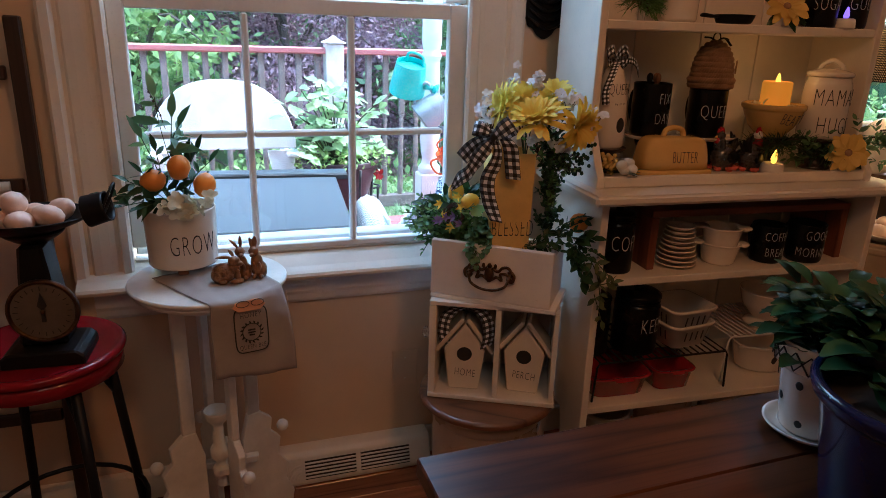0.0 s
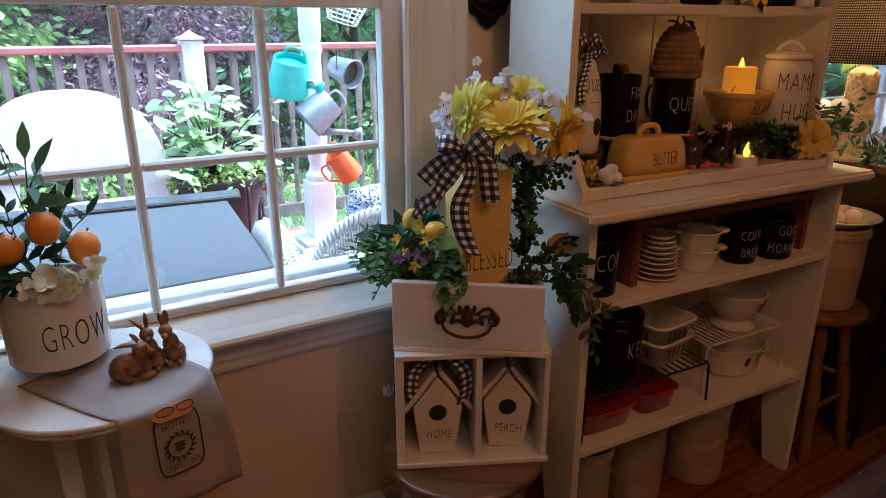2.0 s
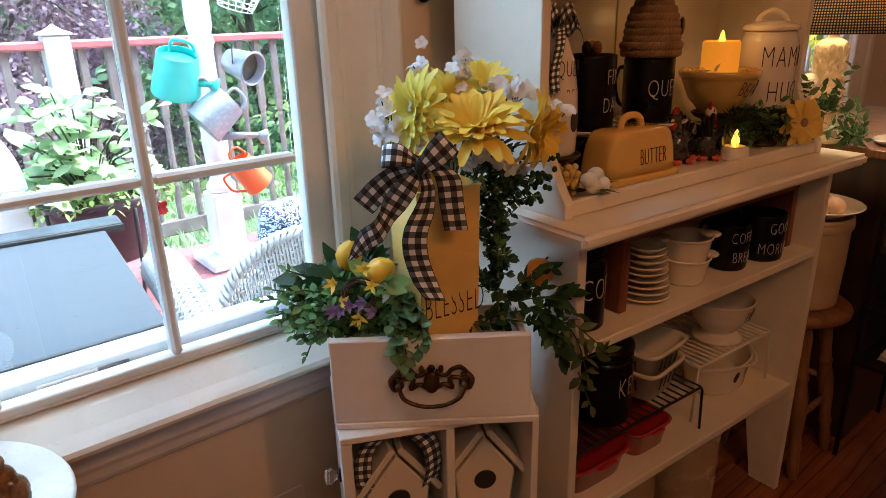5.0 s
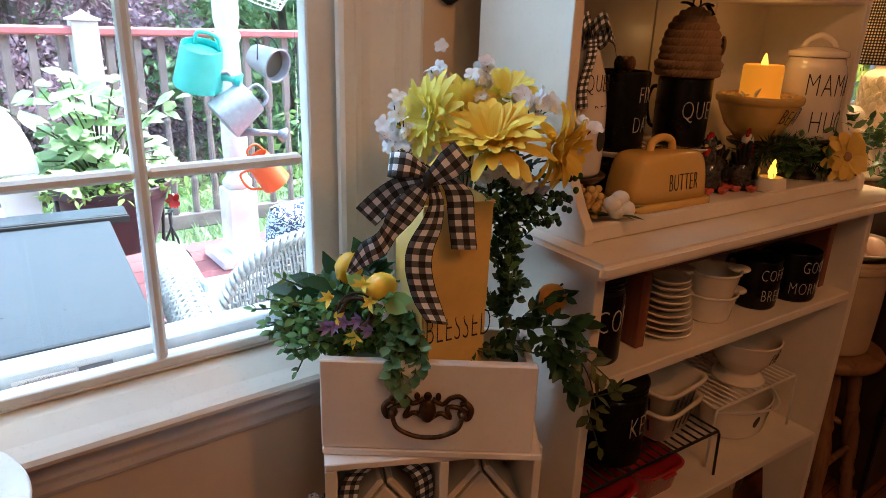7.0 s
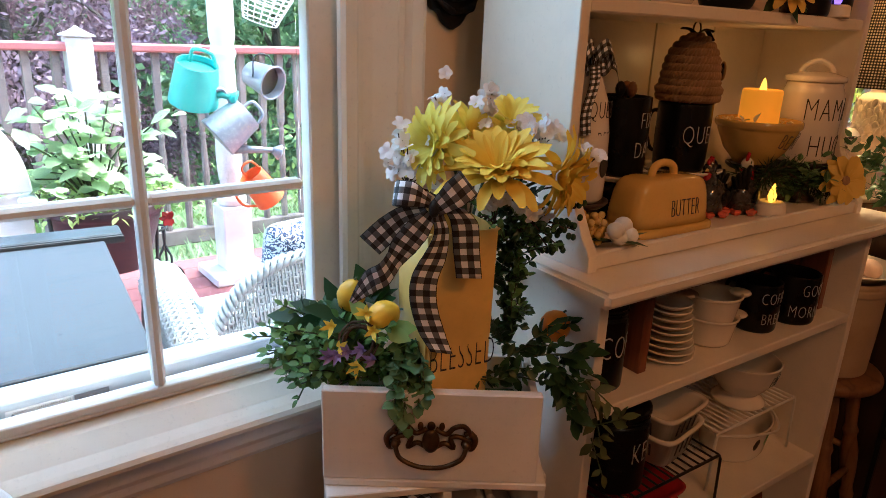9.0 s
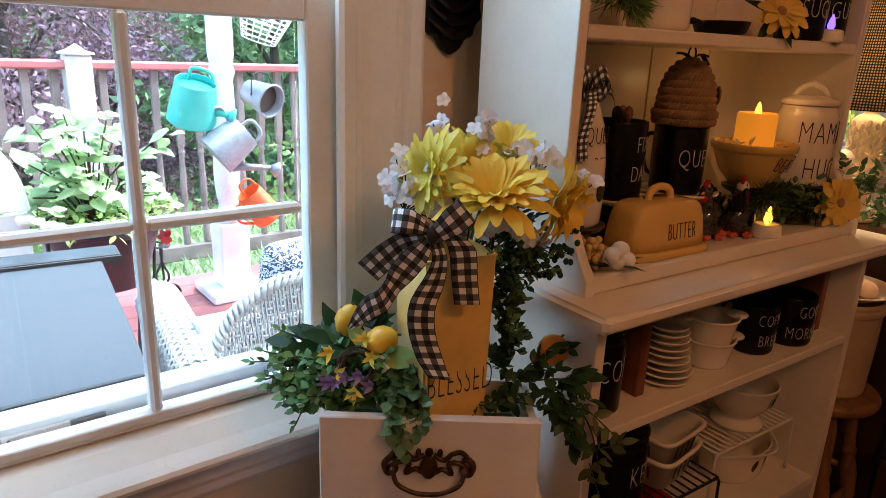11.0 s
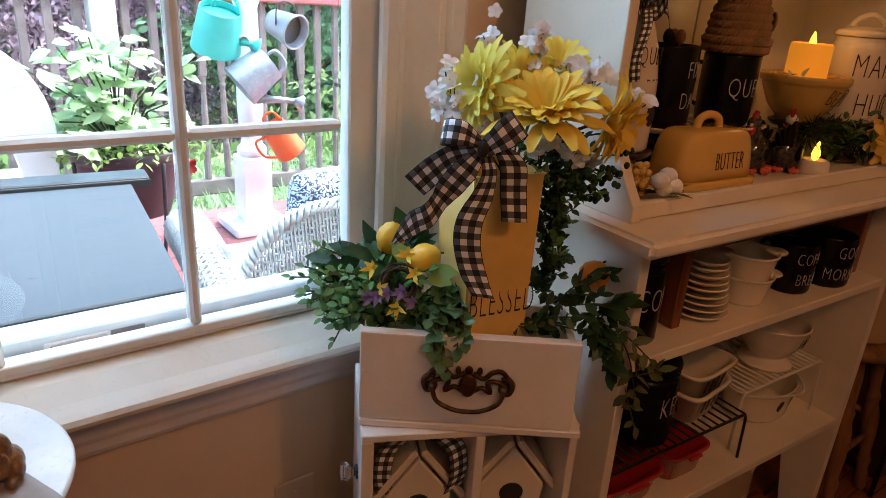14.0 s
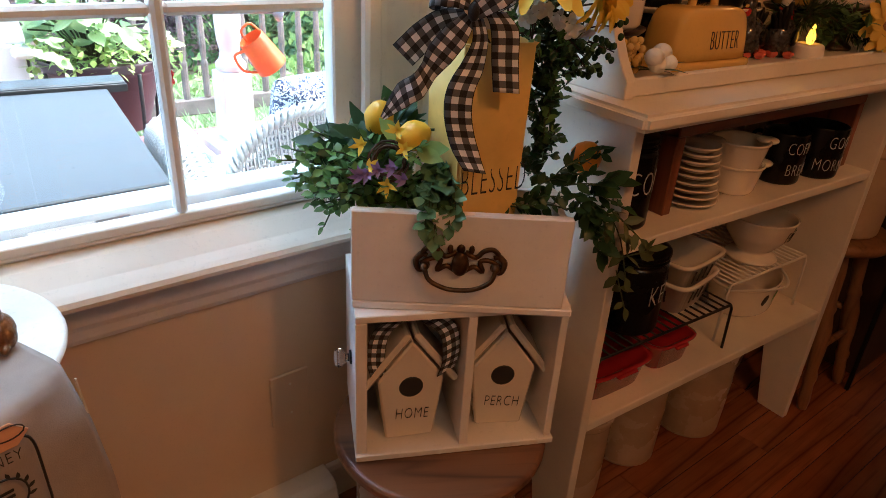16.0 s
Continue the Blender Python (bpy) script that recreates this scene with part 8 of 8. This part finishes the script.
for k in range(46):
    e = Vector((random.gauss(0, 0.125), random.gauss(0, 0.10), rnd(0.08, 0.40)))
    bm_tube([(0, 0, 0), tuple(e * 0.55 + Vector((0, 0, 0.05))), tuple(e)], 0.003, 5, bm=bm)
    for q in range(6):
        a = rnd(0, 6.28)
        s.leaf(e + Vector((rnd(-0.03, 0.03), rnd(-0.03, 0.03), rnd(-0.05, 0.02))), (math.cos(a), math.sin(a), rnd(-0.7, 0.4)), (0, -0.5, 0.9), rnd(0.050, 0.085), rnd(0.034, 0.056))
s.put("leaves", M_HYD, t)
part("stems", bm, M_STEM, t)
s = Soup()
t = thing("trailing_annuals", "pale small-leaved annuals round the planter's rim", "plant", pose(0.565, 3.43, DZ + 0.51))
for k in range(520):
    a = rnd(0, 6.28)
    r = rnd(0.06, 0.25)
    s.leaf((r * math.cos(a), r * math.sin(a), rnd(0.0, 0.075)), unit() + Vector((0, -0.3, 0.4)), (0, 0, 1), rnd(0.02, 0.04), rnd(0.012, 0.022))
s.put("leaves", M_LIGHTLEAF, t)
t = thing("red_flower", "small red blossom hanging at the planter", "flower", pose(0.745, 3.36, DZ + 0.46))
s = Soup()
for k in range(14):
    s.leaf((0, 0, 0), unit(), (0, -1, 0), 0.03, 0.022)
s.put("petals", M_CERR, t)

# white turned post with watering cans
WP = pose(1.17, 3.89, DZ)
t = thing("display_post", "white turned wooden post on a square base", "post", WP)
part("base", bm_box(0.270, 0.270, 0.045, (0, 0, 0), 0.006), M_OUTW, t)
part("plinth", bm_box(0.133, 0.133, 0.30, (0, 0, 0.0455), 0.006), M_OUTW, t)
part("shaft", bm_lathe(rounded([(0, 0.386), (0.058, 0.386), (0.066, 0.40), (0.066, 0.42), (0.048, 0.44), (0.042, 0.47), (0.052, 0.52), (0.057, 0.60), (0.052, 0.85), (0.046, 1.02), (0.058, 1.05), (0.046, 1.08), (0.055, 1.12), (0.055, 1.6), (0, 1.6)]), 28, None, pose(0, 0, -0.04)), M_OUTW, t, "", None, True)


HANG = Matrix.Translation((-0.215, 0.49, 1.265)) @ Matrix.Scale(1.063, 4) @ Matrix.Translation((0.05, -0.62, -1.26))


def watering_can(label, m, r, h, material, spout=True, low=False):
    w_ = thing("watering_can", label, "watering can", HANG @ m, "hanging watering cans")
    part("body", bm_lathe(rounded([(0, 0), (r, 0), (r, 0.006), (r * 0.82, h), (r * 0.78, h), (r * 0.9, 0.02), (0, 0.012)]), 28), material, w_, "", None, True)
    if not low:
        part("handle", bm_tube(spline([(-r * 0.8, 0, h * 0.85), (-r * 1.5, 0, h * 0.9), (-r * 1.6, 0, h * 0.45), (-r * 0.95, 0, h * 0.15)], 5), r * 0.09, 7), material, w_, "", None, True)
    part("bail", bm_tube(spline([(-r * 0.3, 0, h), (-r * 0.2, 0, h * 1.3), (r * 0.5, 0, h * 1.3), (r * 0.7, 0, h)], 5), r * 0.08, 7), material, w_, "", None, True)
    if low:
        sp = part("spout", bm_tube([(r * 0.8, 0, h * 0.35), (r * 1.15, 0, h * 0.40), (r * 1.45, 0, h * 0.38)], [r * 0.2, r * 0.17, r * 0.15], 10), material, w_, "", None, True)
        part("rose", bm_lathe([(0, 0), (r * 0.13, 0), (r * 0.34, r * 0.25), (r * 0.32, r * 0.3), (0, r * 0.32)], 18, None, pose(r * 1.4, 0, h * 0.38, 0, 92)), material, sp, "pale sprinkler rose", None, True)
        part("inside", bm_lathe([(0, h * 0.86), (r * 0.8, h * 0.86)], 24), M_TEALD, w_, "darker teal inside")
    elif spout:
        sp = part("spout", bm_tube([(r * 0.9, 0, h * 0.15), (r * 1.6, 0, h * 0.6), (r * 2.1, 0, h * 0.9)], [r * 0.22, r * 0.15, r * 0.12], 10), material, w_, "", None, True)
        part("rose", bm_lathe([(0, 0), (r * 0.13, 0), (r * 0.38, r * 0.35), (r * 0.36, r * 0.4), (0, r * 0.42)], 18, None, pose(r * 2.06, 0, h * 0.88, 0, 58)), material, sp, "", None, True)
    return w_


watering_can("teal enamel watering can hanging from the post", pose(1.085, 3.70, 0.975, 18, 14, -30), 0.092, 0.16, M_TEAL, True, True)
watering_can("galvanised watering can hanging from the post", pose(1.140, 3.62, 0.845, 0, 52, -8), 0.085, 0.15, M_ZINC)
watering_can("orange enamel watering can hanging from the post", pose(1.366, 3.66, 0.565, 0, -36, 0), 0.064, 0.145, M_ORG, False)
t = thing("zinc_bucket", "small zinc bucket hanging on its side", "bucket", HANG @ pose(1.385, 3.74, 1.045))
part("pail", bm_lathe(rounded([(0, 0), (0.05, 0), (0.068, 0.13), (0.072, 0.13), (0.072, 0.136), (0.064, 0.136), (0.046, 0.008), (0, 0.008)]), 28, None, pose(-0.02, 0.08, 0.03, 105, 0, 22)), M_ZINC, t, "", None, True)
# a dark disc in the pail stands in for the shade of its hollow
part("inside_shadow", bm_lathe([(0, 0.10), (0.058, 0.10)], 24, None, pose(-0.02, 0.08, 0.03, 105, 0, 22)), M_IRON, t)
part("bail", bm_tube(spline([(-0.05, -0.02, 0.02), (-0.03, 0.0, 0.10), (0.03, 0.0, 0.10), (0.06, -0.01, 0.02)], 5), 0.003, 6), M_IRON, t, "", None, True)
t = thing("wire_basket", "white wire basket hanging high on the post", "basket", HANG @ pose(1.40, 3.78, 1.28, 0, 18, 0))
for k in range(7):
    z = 0.02 * k
    r = 0.07 + 0.006 * k
    part("ring", bm_tube([(r * math.cos(a), r * math.sin(a), z) for a in [2 * math.pi * q / 22 for q in range(22)]], 0.0025, 5, True), M_OUTW, t, "", None, True)
for k in range(16):
    a = 2 * math.pi * k / 16
    part("rib", bm_tube([(0.07 * math.cos(a), 0.07 * math.sin(a), 0), (0.106 * math.cos(a), 0.106 * math.sin(a), 0.12)], 0.002, 5), M_OUTW, t, "", None, True)
t = thing("flowerpot_shelf", "small round rusty shelf with a tin pot on the railing", "shelf", pose(1.95, 4.25, 0.70))
part("tray", bm_lathe(rounded([(0, 0), (0.10, 0), (0.10, 0.02), (0, 0.02)]), 28), M_RAIL, t, "", None, True)
part("bracket", bm_box(0.02, 0.27, 0.02, (0, 0.19, -0.021), 0.002), M_IRON, t)
part("tin_pot", bm_lathe(rounded([(0, 0.0205), (0.045, 0.0205), (0.055, 0.12), (0.05, 0.12), (0, 0.10)]), 24), M_ZINC, t, "", None, True)

# wicker chair close under the window: an arched woven back towards the glass, rolled arms
CX, CY = 0.875, 2.47
t = thing("wicker_chair", "pale painted wicker armchair with an arched back", "chair", pose(CX, CY, 0))
HW, ZB, ZA = 0.292, 0.42, 0.700


def arch_z(x):
    """The back's top line."""
    return ZB + (ZA - ZB) * (1 - min(1.0, abs(x) / HW) ** 2.6) ** (1 / 2.2)


for k in range(59):
    x_ = -HW * 0.985 + 2 * HW * 0.985 * k / 58
    top = arch_z(x_)
    for s_ in (-1, 1):
        xe = max(-HW * 0.97, min(HW * 0.97, x_ + s_ * 0.05))
        part("cane", bm_tube([(x_, 0.004 * s_, DZ + 0.06), ((x_ + xe) / 2, 0.004 * s_, (DZ + top) / 2), (xe, 0.004 * s_, arch_z(xe) - 0.006)], 0.0034, 4), M_WICK, t)
for k in range(30):
    z_ = DZ + 0.09 + 0.018 * k
    if z_ > ZA - 0.03:
        break
    hw = HW * 0.98 if z_ < ZB else HW * (1 - ((z_ - ZB) / (ZA - ZB)) ** 2.2) ** (1 / 2.6)
    n = max(8, int(hw / 0.008))
    part("weave", bm_tube([(-hw + 2 * hw * i / n, 0.007 * (1 if (i + k) % 2 else -1), z_) for i in range(n + 1)], 0.0042, 5), M_WICK, t, "", None, True)
line = [(-HW, 0, DZ + 0.06)] + [(-HW, 0, DZ + 0.06 + (ZB - DZ - 0.06) * k / 12) for k in range(1, 12)]
line += [(HW * math.copysign(abs(math.cos(a)) ** 0.8, math.cos(a)), 0, ZB + (ZA - ZB) * math.sin(a) ** 0.9) for a in [math.pi * (1 - k / 44) for k in range(45)]]
line += [(HW, 0, ZB - (ZB - DZ - 0.06) * k / 12) for k in range(1, 13)]
line = spline(line, 3)
for j in range(3):
    pts = []
    for i, q in enumerate(line):
        ph = i * 0.75 + j * 2.094
        rad = Vector((q.x, 0, max(0.0, q.z - ZB) + 0.001)).normalized()
        pts.append(q + rad * 0.013 * math.cos(ph) + Vector((0, 0.013 * math.sin(ph), 0)))
    part("braided_border", bm_tube(pts, 0.0068, 6), M_WICK, t, "", None, True)
for s_ in (-1, 1):
    axis_ = spline([(s_ * 0.345, -0.10, 0.520), (s_ * 0.335, 0.06, 0.560), (s_ * 0.320, 0.22, 0.572), (s_ * 0.300, 0.38, 0.560)], 8)
    part("arm_core", bm_tube(axis_, 0.050, 14), M_WICK, t, "", None, True)
    for i in range(1, len(axis_) * 2 - 2):
        f = i / 2
        q = axis_[int(f)].lerp(axis_[min(len(axis_) - 1, int(f) + 1)], f % 1)
        part("arm_weave", bm_tube([q + Vector(((0.0545 + 0.004 * (-1) ** (k + i)) * math.cos(a), 0, (0.0545 + 0.004 * (-1) ** (k + i)) * math.sin(a))) for k, a in enumerate([2 * math.pi * k / 28 for k in range(28)])], 0.0050, 5, True), M_WICK, t, "", None, True)
    for k in range(14):
        a = 2 * math.pi * k / 14
        part("arm_cane", bm_tube([q + Vector((0.0545 * math.cos(a), 0, 0.0545 * math.sin(a))) for q in axis_[::3]], 0.0040, 5), M_WICK, t, "", None, True)
    part("arm_panel", bm_box(0.012, 0.40, 0.42, (s_ * 0.30, 0.20, DZ + 0.06), 0.004), M_WICK, t)
part("seat", bm_box(0.56, 0.46, 0.05, (0, 0.25, DZ + 0.26), 0.02), M_WICK, t)
for x_, y_ in ((-0.26, 0.0), (0.26, 0.0), (-0.26, 0.42), (0.26, 0.42)):
    part("leg", bm_tube([(x_, y_, DZ), (x_, y_, DZ + 0.26)], 0.018, 8), M_WICK, t, "", None, True)
mp, nt, p = nodes_of("blue_print_cloth")
w_ = nt.nodes.new("ShaderNodeTexWave")
w_.wave_type, w_.rings_direction = "RINGS", "SPHERICAL"
w_.inputs["Scale"].default_value, w_.inputs["Distortion"].default_value, w_.inputs["Detail"].default_value, w_.inputs["Detail Scale"].default_value = 26, 14, 2, 2.2
tc = nt.nodes.new("ShaderNodeTexCoord")
link(nt, tc.outputs["Object"], w_.inputs["Vector"])
link(nt, ramp(nt, w_.outputs["Fac"], [(0.40, (0.02, 0.045, 0.12)), (0.55, (0.66, 0.70, 0.74))]), p.inputs["Base Color"])
p.inputs["Roughness"].default_value = 0.85
t = thing("throw_pillow", "navy and white printed throw pillow on the wicker chair", "pillow", pose(0.965, 2.74, DZ + 0.36, 14, 0, 8))
one = bmesh.new()
bmesh.ops.create_grid(one, x_segments=16, y_segments=16, size=0.5)
for v in one.verts:
    x_, y_ = v.co.x * 2, v.co.y * 2
    v.co = Vector((v.co.x * 0.30, -0.065 * (max(0, 1 - x_ ** 4) * max(0, 1 - y_ ** 4)) ** 0.5, (v.co.y + 0.5) * 0.235))
other = one.copy()
for v in other.verts:
    v.co.y *= -1
merge(other, one)
bmesh.ops.remove_doubles(one, verts=one.verts, dist=0.0005)
bmesh.ops.recalc_face_normals(one, faces=one.faces)
part("cover", one, mp, t, "", None, True)

# ---- oak boards of the room, nearest ones singly ----
random.seed(3)
rest = bmesh.new()
row = 0
y = WY - 0.0425
while y > Y0 + 0.03:
    x_ = X0 - rnd(0, 0.7)
    while x_ < X1:
        k = random.randrange(4)
        L = 0.60 + 0.17 * k
        a, b_ = max(x_, X0), min(x_ + L, X1)
        cx = x_ + L / 2
        if 0.55 < y and -0.9 < cx < 2.9 and b_ - a > L - 0.001:
            o = new("floorboard", board_mesh[k])
            o.parent = floor
            o.matrix_basis = pose(cx, y, -0.003 + rnd(0, 0.0006))
        elif b_ - a > 0.01:
            bm_box(b_ - a, 0.0812, 0.016, (0, 0, -0.013), 0, rest, pose((a + b_) / 2, y, -0.003))
        x_ += L + 0.0012
    y -= 0.0826
    row += 1
tagged(part("far_floorboards", rest, M_FLOOR, floor), kind="stuff")
